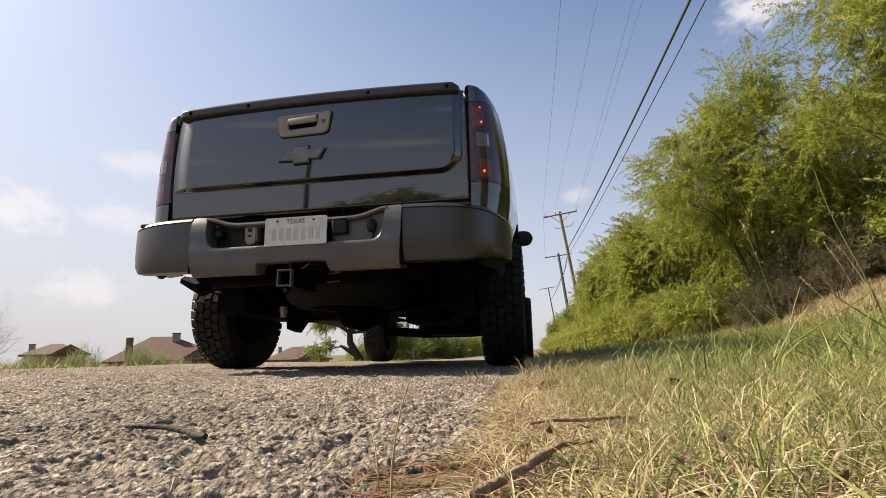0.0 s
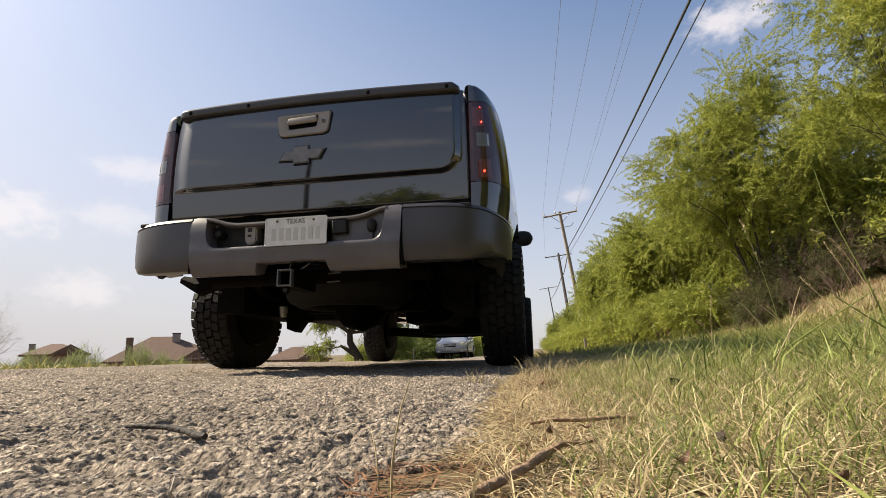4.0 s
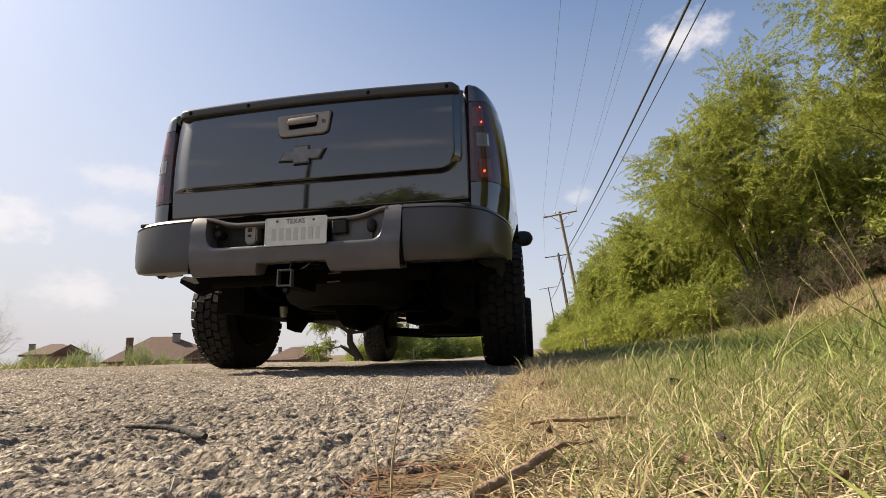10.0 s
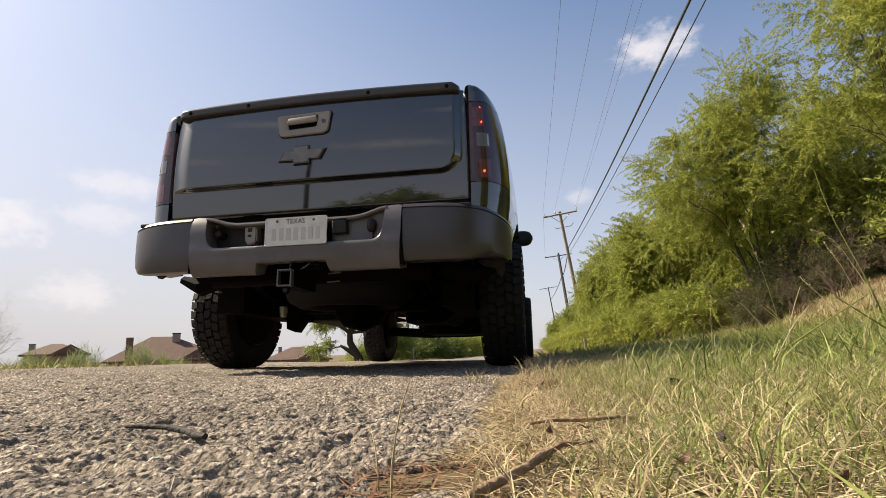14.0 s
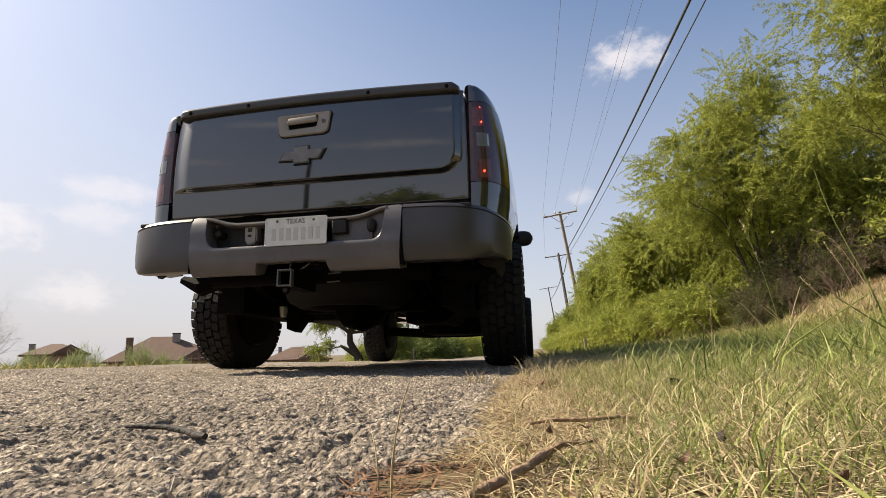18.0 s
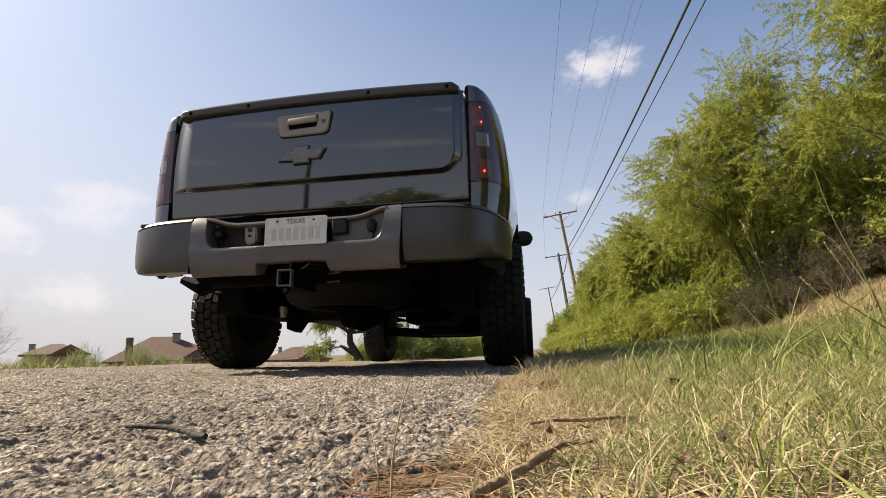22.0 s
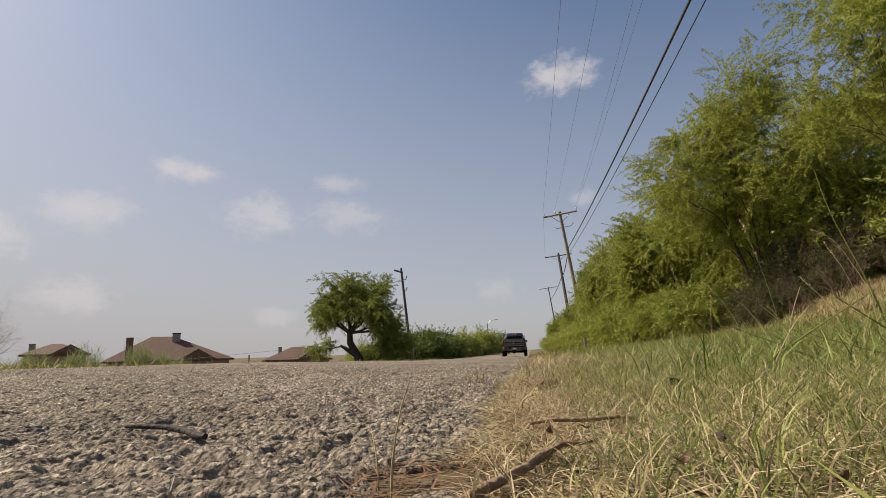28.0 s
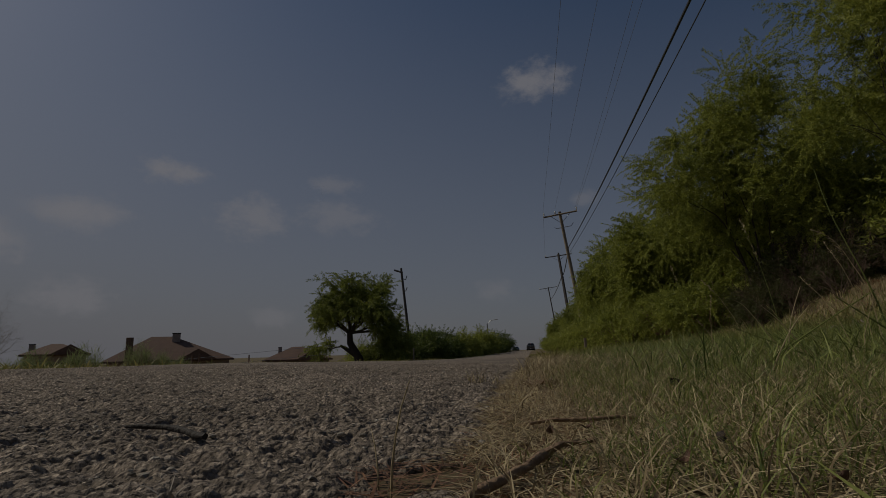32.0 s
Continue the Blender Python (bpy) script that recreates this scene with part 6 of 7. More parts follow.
def rear_end(T):
    """Bed sides, corners, lamps, tailgate and bumper."""
    for s in (1, -1):
        ys = ((0.217, 1.05), (0.40, 1.056), (0.70, 1.062), (0.95, 1.064), (1.5, 1.055), (2.02, 1.04))
        ob = part("bed_side", loft(bmesh.new(), [bed_section(y, o, s) for y, o in ys]), PAINT, T, smooth=True, sharp=40)
        carve(ob, [arch_cutter(s * 1.0, AXLE_R, 0.42, 0.50, 0.8)])
        part("lower_corner", corner_shell(s, (0.76, 0.80, 0.86, 0.90, 0.934)), PAINT, T, smooth=True, sharp=40)
        part("corner_cap", corner_shell(s, (1.380, 1.40, 1.42, 1.44, 1.455, 1.470, 1.482, 1.488), 1.0), PAINT, T, smooth=True, sharp=45)
        zs = (0.938, 0.96, 1.0, 1.05, 1.10, 1.15, 1.20, 1.25, 1.30, 1.34, 1.376)
        lamp = part("tail_lamp", corner_shell(s, zs), TAILRED, T, "smoked red tail lamp with small lit spots", True, 40)
        def lens(name, z0, z1, k0, k1, mat, out):
            rings = []
            for q in range(5):
                z = z0 + (z1 - z0) * q / 4
                plan = []
                for k in np.linspace(k0, k1, 6):
                    x, y = np.interp(k, range(8), [p[0] for p in CORNER]), np.interp(k, range(8), [p[1] for p in CORNER])
                    plan.append((float(x) - side_off(z) * (float(x) - 0.862) / 0.188 + out * 0.5, float(y) - out))
                rings.append([(s * x, y, z) for x, y in plan] + [(s * (x - 0.012), y + 0.02, z) for x, y in plan[::-1]])
            return part(name, loft(bmesh.new(), rings), mat, lamp, smooth=True, sharp=40)
        lens("reverse_lens", 1.124, 1.200, 1.0, 3.1, TAILCLEAR, 0.0022)
        lens("reverse_reflector", 1.132, 1.192, 2.7, 2.95, STEEL, 0.0034)
        lens("lower_reflector", 0.955, 1.055, 1.0, 3.1, TAILAMBER, 0.0018)
        lens("upper_reflector", 1.235, 1.345, 0.5, 2.4, TAILAMBER, 0.0015)
        lens("inner_strip", 0.945, 1.370, 0.02, 0.55, TAILEDGE, 0.0012)
        for z, r in ((1.339, 0.0022), (1.256, 0.0042), (0.988, 0.0050)) if s > 0 else ():
            part("lamp_spot", lathe(bmesh.new(), [(0, r * 0.6), (0.006, r), (0.014, r * 0.8)], 10, "y", (s * (0.935 - side_off(z) * 0.39), -0.004, z)), LED, lamp)
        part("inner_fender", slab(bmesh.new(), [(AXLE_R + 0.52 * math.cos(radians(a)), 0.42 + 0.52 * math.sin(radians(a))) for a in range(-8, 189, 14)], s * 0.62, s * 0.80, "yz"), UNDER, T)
    # torn plastic flap under the rear corner
    part("corner_flap", slab(bmesh.new(), [(0.86, 0.56), (1.01, 0.58), (1.005, 0.50), (0.985, 0.465), (0.95, 0.52), (0.90, 0.53)], 0.20, 0.22, "xz", 0.003), DARKPLASTIC, T)
    tailgate(T)
    rear_bumper(T)


# ---- the oncoming silver car: x to its left, y forward of travel reversed; built facing -y ----
def suv_ring(y, hw, z0, belt, zt, top, crown=0.03):
    arch = z0
    for yw in (0.0, 2.82):
        if abs(y - yw) < 0.435:
            arch = max(arch, 0.39 + math.sqrt(0.435 ** 2 - (y - yw) ** 2))
    def lift(z):
        return arch + (z - z0) / (belt - z0) * (belt - arch)
    half = [(hw * 0.94, lift(z0)), (hw * 0.985, lift(z0 + 0.08)), (hw, lift(0.58)), (hw * 1.004, lift(0.70)), (hw * 1.0, lift(0.82)), (hw * 0.99, lift(min(0.95, belt - 0.02))), (hw * 0.965, belt), (hw * 0.95, belt + (zt - belt) * 0.08), (top * 1.02, zt - 0.05), (top * 0.96, zt - 0.02), (top * 0.8, zt), (top * 0.4, zt + crown * 0.8)]
    return [(-x, y, z) for x, z in half] + [(0, y, zt + crown)] + [(x, y, z) for x, z in half[::-1]]


SUV_STATIONS = ((-0.78, 0.52, 0.44, 0.76, 0.84, 0.46), (-0.74, 0.64, 0.40, 0.80, 0.89, 0.56), (-0.66, 0.77, 0.36, 0.86, 0.94, 0.65), (-0.52, 0.86, 0.34, 0.92, 0.99, 0.70), (-0.40, 0.89, 0.34, 0.95, 1.02, 0.72), (0.0, 0.91, 0.34, 1.01, 1.09, 0.74), (0.42, 0.91, 0.34, 1.05, 1.14, 0.76), (0.60, 0.91, 0.34, 1.06, 1.20, 0.74),
                (0.95, 0.91, 0.34, 1.07, 1.42, 0.72), (1.35, 0.91, 0.34, 1.08, 1.66, 0.69), (1.65, 0.91, 0.34, 1.09, 1.735, 0.69), (2.4, 0.91, 0.34, 1.11, 1.755, 0.69), (2.95, 0.91, 0.36, 1.13, 1.735, 0.68), (3.23, 0.90, 0.40, 1.14, 1.66, 0.67), (3.44, 0.875, 0.44, 1.13, 1.36, 0.74), (3.55, 0.84, 0.48, 1.02, 1.10, 0.78), (3.58, 0.80, 0.5, 0.92, 0.96, 0.74))


def suv_side(y, z):
    """How far the glass stands out at height z."""
    return 0.885 - max(0.0, z - 1.05) * 0.235


def suv_wheel(S, x, y, side, first=None):
    R = 0.362
    if first:
        made = []
        for o in first:
            c = o.copy()
            scene.collection.objects.link(c)
            made.append(c)
        made[0].parent = S
        for c in made[1:]:
            c.parent = made[0]
    else:
        tyre = part("wheel", tyre_mesh(R, 0.24, 0.215), RUBBER, S, "black tyre on a five-spoke alloy wheel", True, 50)
        rim = part("rim", lathe(bmesh.new(), [(-0.09, 0.215), (0.05, 0.205), (0.095, 0.218), (0.11, 0.212), (0.095, 0.19), (0.02, 0.185), (0.0, 0.10), (0.0, 0.03)], 36), RIM, tyre, smooth=True)
        bm = bmesh.new()
        for k in range(5):
            a = radians(90 + 72 * k)
            c, s = math.cos(a), math.sin(a)
            def at(r, off, x):
                return (x, c * r - s * off, s * r + c * off)
            loft(bm, [[at(0.03, -0.055, 0.06), at(0.03, 0.055, 0.06), at(0.03, 0.055, 0.105), at(0.03, -0.055, 0.105)], [at(0.11, -0.024, 0.06), at(0.11, 0.024, 0.06), at(0.11, 0.018, 0.108), at(0.11, -0.018, 0.108)], [at(0.20, -0.036, 0.06), at(0.20, 0.036, 0.06), at(0.20, 0.030, 0.10), at(0.20, -0.030, 0.10)]])
        sp = part("spokes", bm, ALLOY, tyre)
        lip = part("rim_lip", lathe(bmesh.new(), [(0.085, 0.205), (0.105, 0.208), (0.108, 0.218), (0.09, 0.222)], 36), ALLOY, tyre, smooth=True)
        hub = part("hub_cap", lathe(bmesh.new(), [(0.09, 0.05), (0.112, 0.045), (0.115, 0.02)], 20), ALLOY, tyre, smooth=True)
        bm = bmesh.new()
        for k in range(5):
            a = radians(126 + 72 * k)
            lathe(bm, [(0.10, 0.012), (0.109, 0.012)], 8, "x", (0, math.cos(a) * 0.058, math.sin(a) * 0.058))
        nuts = part("wheel_nuts", bm, DARKPLASTIC, tyre)
        made = [tyre, rim, sp, lip, hub, nuts]
    made[0].location = (x, y, R)
    made[0].rotation_euler = (0, 0, 0 if side > 0 else math.pi)
    return made


def silver_car():
    S = thing("silver_suv", "silver sport utility vehicle driving along the opposite lane", "car")
    # front axle at y = 0, rear axle at y = 2.82; nose towards -y
    st = np.array(SUV_STATIONS)
    ys = sorted(set(np.round(np.concatenate([np.linspace(-0.78, 3.58, 60), st[:, 0], *[yw + 0.4349 * np.cos(np.linspace(0, math.pi, 21)) for yw in (0.0, 2.82)]]), 4)))
    body = part("body", loft(bmesh.new(), [suv_ring(y, *[float(np.interp(y, st[:, 0], st[:, k])) for k in range(1, 6)]) for y in ys]), SILVER, S, "silver painted bodywork", True, 42)
    for s in (1, -1):
        for y in (0.0, 2.82):
            bm = bmesh.new()
            loft(bm, [[(s * 0.90, y + r * math.cos(radians(a)), 0.39 + r * math.sin(radians(a))) for r in (0.432,)] + [(s * 0.928, y + 0.440 * math.cos(radians(a)), 0.39 + 0.440 * math.sin(radians(a))), (s * 0.922, y + 0.452 * math.cos(radians(a)), 0.39 + 0.452 * math.sin(radians(a))), (s * 0.90, y + 0.50 * math.cos(radians(a)), 0.39 + 0.50 * math.sin(radians(a)))] for a in range(0, 181, 10)])
            part("wheel_arch", bm, SILVER, S, smooth=True, sharp=50)
            part("wheel_well", lathe(bmesh.new(), [(0.52, 0.43), (0.56, 0.43)] if s > 0 else [(-0.56, 0.43), (-0.52, 0.43)], 24, "x", (0, y, 0.40)), UNDER, S)
        def pane(name, pts, mat=GLASS, out=0.012, parent=S):
            bm = bmesh.new()
            a = [bm.verts.new((s * (suv_side(y, z) + out), y, z)) for y, z in pts]
            b = [bm.verts.new((s * (suv_side(y, z) - 0.05), y, z)) for y, z in pts]
            n = len(pts)
            bm.faces.new(a)
            bm.faces.new(b[::-1])
            for k in range(n):
                bm.faces.new((a[k], b[k], b[(k + 1) % n], a[(k + 1) % n]))
            bmesh.ops.recalc_face_normals(bm, faces=bm.faces)
            return part(name, bm, mat, parent)
        pane("front_window", [(0.78, 1.12), (1.72, 1.10), (1.74, 1.60), (1.46, 1.61), (1.05, 1.36)])
        pane("rear_window", [(1.80, 1.10), (2.72, 1.12), (2.78, 1.20), (2.58, 1.60), (1.82, 1.60)])
        pane("quarter_window", [(2.96, 1.24), (3.36, 1.20), (3.27, 1.40), (3.08, 1.56), (2.84, 1.58)])
        pane("window_pillar", [(1.725, 1.10), (1.795, 1.10), (1.815, 1.60), (1.745, 1.60)], DARKPLASTIC, 0.006)
        part("rub_strip", boxed(s * 0.915, 1.42, 0.70, 0.03, 1.85, 0.065, 0.012), SILVERPLASTIC, S)
        part("sill", boxed(s * 0.895, 1.42, 0.40, 0.07, 1.92, 0.15, 0.03), SILVERPLASTIC, S)
        for y, z, h in ((0.55, 0.78, 0.6), (1.77, 0.78, 0.6), (2.62, 0.95, 0.30)):
            part("door_gap", boxed(s * 0.911, y, z, 0.006, 0.008, h), DARKPLASTIC, S)
        for y in (1.56, 2.50):
            part("door_handle", boxed(s * 0.902, y, 0.985, 0.05, 0.20, 0.035, 0.012), DARKPLASTIC, S)
        part("fuel_flap", lathe(bmesh.new(), [(s * 0.895, 0.09), (s * 0.902, 0.085)], 20, "x", (0, 3.24, 0.92)), SILVER, S) if s > 0 else None
        part("indicator", boxed(s * 0.905, 0.42, 0.88, 0.02, 0.07, 0.03, 0.008), SILVERPLASTIC, S)
        part("roof_rail", tube(bmesh.new(), [(s * 0.64, 1.5, 1.70), (s * 0.65, 1.7, 1.765), (s * 0.65, 2.9, 1.765), (s * 0.63, 3.15, 1.69)], 0.018, 8), DARKPLASTIC, S)
        # door mirror
        bm = bmesh.new()
        loft(bm, [[(s * (0.93 + 0.20 * k / 4), 0.94 + 0.07 * math.cos(a), 1.17 + (0.05 + 0.04 * math.sin(math.pi * (0.2 + 0.65 * k / 4))) * math.sin(a)) for a in [2 * math.pi * q / 14 for q in range(14)]] for k in range(5)])
        mir = part("door_mirror", bm, SILVERPLASTIC, S, "pale silver door mirror", True, 50)
        part("mirror_foot", boxed(s * 0.905, 0.90, 1.10, 0.10, 0.16, 0.08, 0.02), DARKPLASTIC, S)
        # headlamp, laid into the swept corner of the wing
        def skin(y, z):
            ring = suv_ring(y, *[float(np.interp(y, st[:, 0], st[:, k])) for k in range(1, 6)])[:12]
            return float(np.interp(z, [p[2] for p in ring], [-p[0] for p in ring]))
        def lamp_loft(out, grow_by):
            rows = []
            for y, z0, z1 in ((-0.775, 0.725, 0.79), (-0.74, 0.71, 0.845), (-0.68, 0.705, 0.88), (-0.60, 0.71, 0.905), (-0.52, 0.73, 0.922), (-0.44, 0.76, 0.93), (-0.36, 0.80, 0.925), (-0.30, 0.85, 0.905)):
                zs = [z0 - grow_by + (z1 - z0 + 2 * grow_by) * q / 5 for q in range(6)]
                sw = [out * (1.0 + 0.5 * math.sin(math.pi * q / 5)) for q in range(6)]
                rows.append([(s * (skin(y, z) + w), y - w, z) for z, w in zip(zs, sw)] + [(s * (skin(y, z) - 0.04), y + 0.03, z) for z in zs[::-1]])
            return loft(bmesh.new(), rows)
        part("headlamp_seal", lamp_loft(0.005, 0.010), DARKPLASTIC, S, "", True, 40)
        part("headlamp", lamp_loft(0.012, 0.0), HEADLAMP, S, "yellowed clear headlamp", True, 40)
        part("tail_lamp", boxed(s * 0.812, 3.41, 0.84, 0.12, 0.20, 0.24, 0.03, (8, 0, s * -25)), SUVRED, S)
    # front bumper
    path = [(-0.925, -0.42), (-0.93, -0.52), (-0.915, -0.62), (-0.87, -0.72), (-0.77, -0.80), (-0.60, -0.855), (-0.32, -0.89), (0, -0.90), (0.32, -0.89), (0.60, -0.855), (0.77, -0.80), (0.87, -0.72), (0.915, -0.62), (0.93, -0.52), (0.925, -0.42)]
    def wrap(profile):
        rings = []
        for x, y in path:
            rings.append([(x * (1 - o * 0.9), y + o, z) for z, o in profile] + [(x * 0.8, y + 0.22, profile[-1][0]), (x * 0.8, y + 0.22, profile[0][0])])
        return loft(bmesh.new(), rings)
    part("front_bumper", wrap(((0.715, 0.06), (0.70, 0.025), (0.67, 0.008), (0.60, 0.0), (0.545, 0.004), (0.53, 0.02))), SILVERPLASTIC, S, "silver front bumper", True, 35)
    lowb = part("lower_bumper", wrap(((0.526, 0.012), (0.51, 0.0), (0.45, 0.012), (0.38, 0.06), (0.33, 0.11), (0.315, 0.16))), SILVERPLASTIC, S, "", True, 35)
    for k in range(-3, 4):
        c = k * 0.155
        part("bumper_slot", slab(bmesh.new(), [(c - 0.055, 0.445), (c + 0.005, 0.445), (c + 0.055, 0.375), (c - 0.005, 0.375)], -0.872 + abs(k) * 0.012, -0.78, "xz"), UNDER, lowb)
    for s in (1, -1):
        part("fog_lamp", boxed(s * 0.70, -0.775, 0.40, 0.13, 0.05, 0.055, 0.015, (0, 0, s * 28)), CHROME, lowb)
    part("bumper_intake", boxed(0, -0.908, 0.667, 0.70, 0.05, 0.058, 0.012), UNDER, S)
    # grille with a plain round badge
    g = part("grille", slab(bmesh.new(), [(-0.36, 0.70), (0.36, 0.70), (0.47, 0.86), (0.40, 0.885), (-0.40, 0.885), (-0.47, 0.86)], -0.865, -0.78, "xz", 0.012), SILVER, S)
    part("grille_back", slab(bmesh.new(), [(-0.34, 0.715), (0.34, 0.715), (0.435, 0.855), (-0.435, 0.855)], -0.872, -0.85, "xz"), UNDER, g)
    for z, w in ((0.745, 0.74), (0.785, 0.79), (0.825, 0.84)):
        part("grille_bar", boxed(0, -0.878, z, w, 0.025, 0.016, 0.005), SILVER, g)
    bm = bmesh.new()
    for k in range(24):
        a0, a1 = 2 * math.pi * k / 24, 2 * math.pi * (k + 1) / 24
        tube(bm, [(math.cos(a0) * 0.085, -0.90, 0.787 + math.sin(a0) * 0.085), (math.cos(a1) * 0.085, -0.90, 0.787 + math.sin(a1) * 0.085)], 0.009, 5)
    for a in (90, 210, 330):
        tube(bm, [(0, -0.90, 0.787), (math.cos(radians(a)) * 0.085, -0.90, 0.787 + math.sin(radians(a)) * 0.085)], [0.014, 0.004], 4)
    part("badge", bm, CHROME, g, "round chrome badge")
    pl = part("licence_plate", boxed(-0.10, -0.925, 0.60, 0.31, 0.012, 0.155, 0.004), PLATE, S, "pale licence plate with unreadable characters")
    for k in range(7):
        part("character_bar", boxed(-0.22 + 0.04 * k, -0.933, 0.59, 0.024, 0.004, 0.07), PLATEINK, pl)
    # rear bumper, windscreen, underside
    part("rear_bumper", loft(bmesh.new(), [[(x, y + 0.0, 0.42), (x * 1.01, y + 0.05, 0.47), (x * 1.01, y + 0.06, 0.60), (x, y + 0.02, 0.66), (x * 0.8, y - 0.2, 0.66), (x * 0.8, y - 0.2, 0.42)] for x, y in ((-0.92, 3.24), (-0.915, 3.42), (-0.86, 3.54), (-0.6, 3.62), (0, 3.64), (0.6, 3.62), (0.86, 3.54), (0.915, 3.42), (0.92, 3.24))]), SILVERPLASTIC, S, smooth=True, sharp=35)
    rows = []
    for y in np.linspace(0.66, 1.34, 8):
        ring = suv_ring(y, *[float(np.interp(y, st[:, 0], st[:, k])) for k in range(1, 6)])
        rows.append([(x, yy - 0.006, z + 0.008) for x, yy, z in ring[9:16]])
    part("windscreen", loft(bmesh.new(), rows, closed=False), GLASS, S, "", True, 60)
    part("floor_pan", boxed(0, 1.4, 0.34, 1.5, 3.9, 0.16, 0.04), UNDER, S)
    part("rear_axle", tube(bmesh.new(), [(-0.7, 2.82, 0.34), (0.7, 2.82, 0.34)], 0.06, 8), UNDER, S)
    part("aerial", tube(bmesh.new(), [(0.72, 0.45, 1.10), (0.74, 0.75, 1.55)], 0.004, 4), DARKPLASTIC, S)
    first = suv_wheel(S, 0.79, 0.0, 1)
    wheels = [first[0]]
    for x, y in ((-0.79, 0.0), (0.79, 2.82), (-0.79, 2.82)):
        wheels.append(suv_wheel(S, x, y, 1 if x > 0 else -1, first)[0])
    for o in S.children_recursive:
        if o.data and o.data.users == 1 or o in wheels[:1] or o.parent == wheels[0]:
            if o not in wheels and o.parent not in wheels:
                for v in o.data.vertices:
                    if v.co.y < -0.35:
                        v.co.y = -0.35 + (v.co.y + 0.35) * 0.60
            o.data.update()
    return S, wheels


def far_car():
    """A dark saloon, only ever seen far down the road, nose towards -y."""
    C = thing("dark_car", "small dark car coming over the far crest", "car")
    def ring(y, w, z0, z1, top):
        return [(-w, y, z0), (-w * 1.02, y, 0.6), (-w, y, min(0.92, z1)), (-top, y, z1), (top, y, z1), (w, y, min(0.92, z1)), (w * 1.02, y, 0.6), (w, y, z0)]
    part("body", loft(bmesh.new(), [ring(y, w, z0, z1, top) for y, w, z0, z1, top in ((-2.3, 0.75, 0.35, 0.70, 0.6), (-2.1, 0.86, 0.25, 0.80, 0.7), (-1.0, 0.90, 0.25, 0.96, 0.72), (-0.3, 0.90, 0.25, 1.38, 0.60), (0.3, 0.90, 0.25, 1.47, 0.58), (1.1, 0.90, 0.25, 1.40, 0.58), (1.8, 0.88, 0.25, 1.02, 0.7), (2.3, 0.78, 0.35, 0.85, 0.65))]), PAINT, C, smooth=True, sharp=40)
    part("windscreen", slab(bmesh.new(), [(-0.66, 0.0), (0.66, 0.0), (0.54, 0.62), (-0.54, 0.62)], -0.01, 0.01, "xz"), GLASS, C).matrix_basis = pose(0, -0.92, 1.0, -59, 0, 0)
    for s in (1, -1):
        part("headlamp", boxed(s * 0.62, -2.18, 0.68, 0.28, 0.12, 0.12, 0.03), TAILCLEAR, C)
        for y in (-1.35, 1.4):
            part("wheel", lathe(bmesh.new(), [(s * 0.70, 0.20), (s * 0.70, 0.30), (s * 0.72, 0.32), (s * 0.88, 0.32), (s * 0.91, 0.30), (s * 0.91, 0.20)], 24, "x", (0, y, 0.32)), RUBBER, C, smooth=True, sharp=40)
    return C


def dragonfly():
    """A dragonfly, head towards +x."""
    D = thing("dragonfly", "yellow-green dragonfly with clear wings in flight", "insect")
    part("thorax", lathe(bmesh.new(), [(-0.010, 0.002), (-0.007, 0.0042), (0.0, 0.0052), (0.006, 0.0045), (0.009, 0.002)], 14, "x"), BUGGREEN, D, smooth=True)
    part("head", lathe(bmesh.new(), [(0.008, 0.001), (0.010, 0.0036), (0.013, 0.0038), (0.0155, 0.001)], 14, "x"), BUGGREEN, D, smooth=True)
    part("abdomen", tube(bmesh.new(), [(-0.008, 0, 0), (-0.02, 0, -0.001), (-0.036, 0, -0.002), (-0.046, 0, -0.003)], [0.0022, 0.0017, 0.0015, 0.0021], 8), BUGGREY, D, smooth=True)
    for x, s, up in ((0.003, 1, 38), (0.003, -1, 30), (-0.004, 1, 30), (-0.004, -1, 38)):
        ol = [(-0.002, 0.0), (0.002, 0.0), (0.0045, 0.018), (0.005, 0.034), (0.002, 0.042), (-0.004, 0.036), (-0.006, 0.02)]
        w = part("wing", slab(bmesh.new(), [(a + b * (0.12 if x > 0 else -0.25), s * b) for a, b in ol], -0.0001, 0.0001, "xy"), BUGWING, D)
        w.matrix_basis = pose(x, s * 0.002, 0.004, s * up, 0, 0)
    return D


# ---- build ----
ground()
road()
pebbles()
verge()
trees()
surroundings()
TRUCK, TRUCK_WHEELS = pickup()
SUV, SUV_WHEELS = silver_car()
FAR_CAR = far_car()
DRAGONFLY = dragonfly()
for args in ((0.55, 1.6, 0.17, -0.06, 0.0), (0.85, 1.5, 0.20, 0.05, 0.0), (1.05, 1.9, 0.33, -0.10, 0.05), (1.35, 2.3, 0.52, -0.12, 0.0), (1.0, 2.6, 0.42, -0.16, 0.0), (0.72, 2.2, 0.30, 0.02, 0.0)):
    seed_stem(*args)
seed_stem(-0.112, 0.43, 0.10, 0.012, 0.02, 0.0011, False)
seed_stem(-0.125, 0.44, 0.055, -0.012, 0.02, 0.0009, False)
stick("fallen_twig", [(-0.540, 0.660, 0.019), (-0.515, 0.657, 0.0195), (-0.475, 0.650, 0.0195), (-0.448, 0.640, 0.018), (-0.429, 0.630, 0.017), (-0.405, 0.615, 0.014), (-0.385, 0.602, 0.0145)], [0.0018, 0.0030, 0.0034, 0.0040, 0.0036, 0.0044, 0.0038], DARKTWIG, "dark bent twig lying on the asphalt")
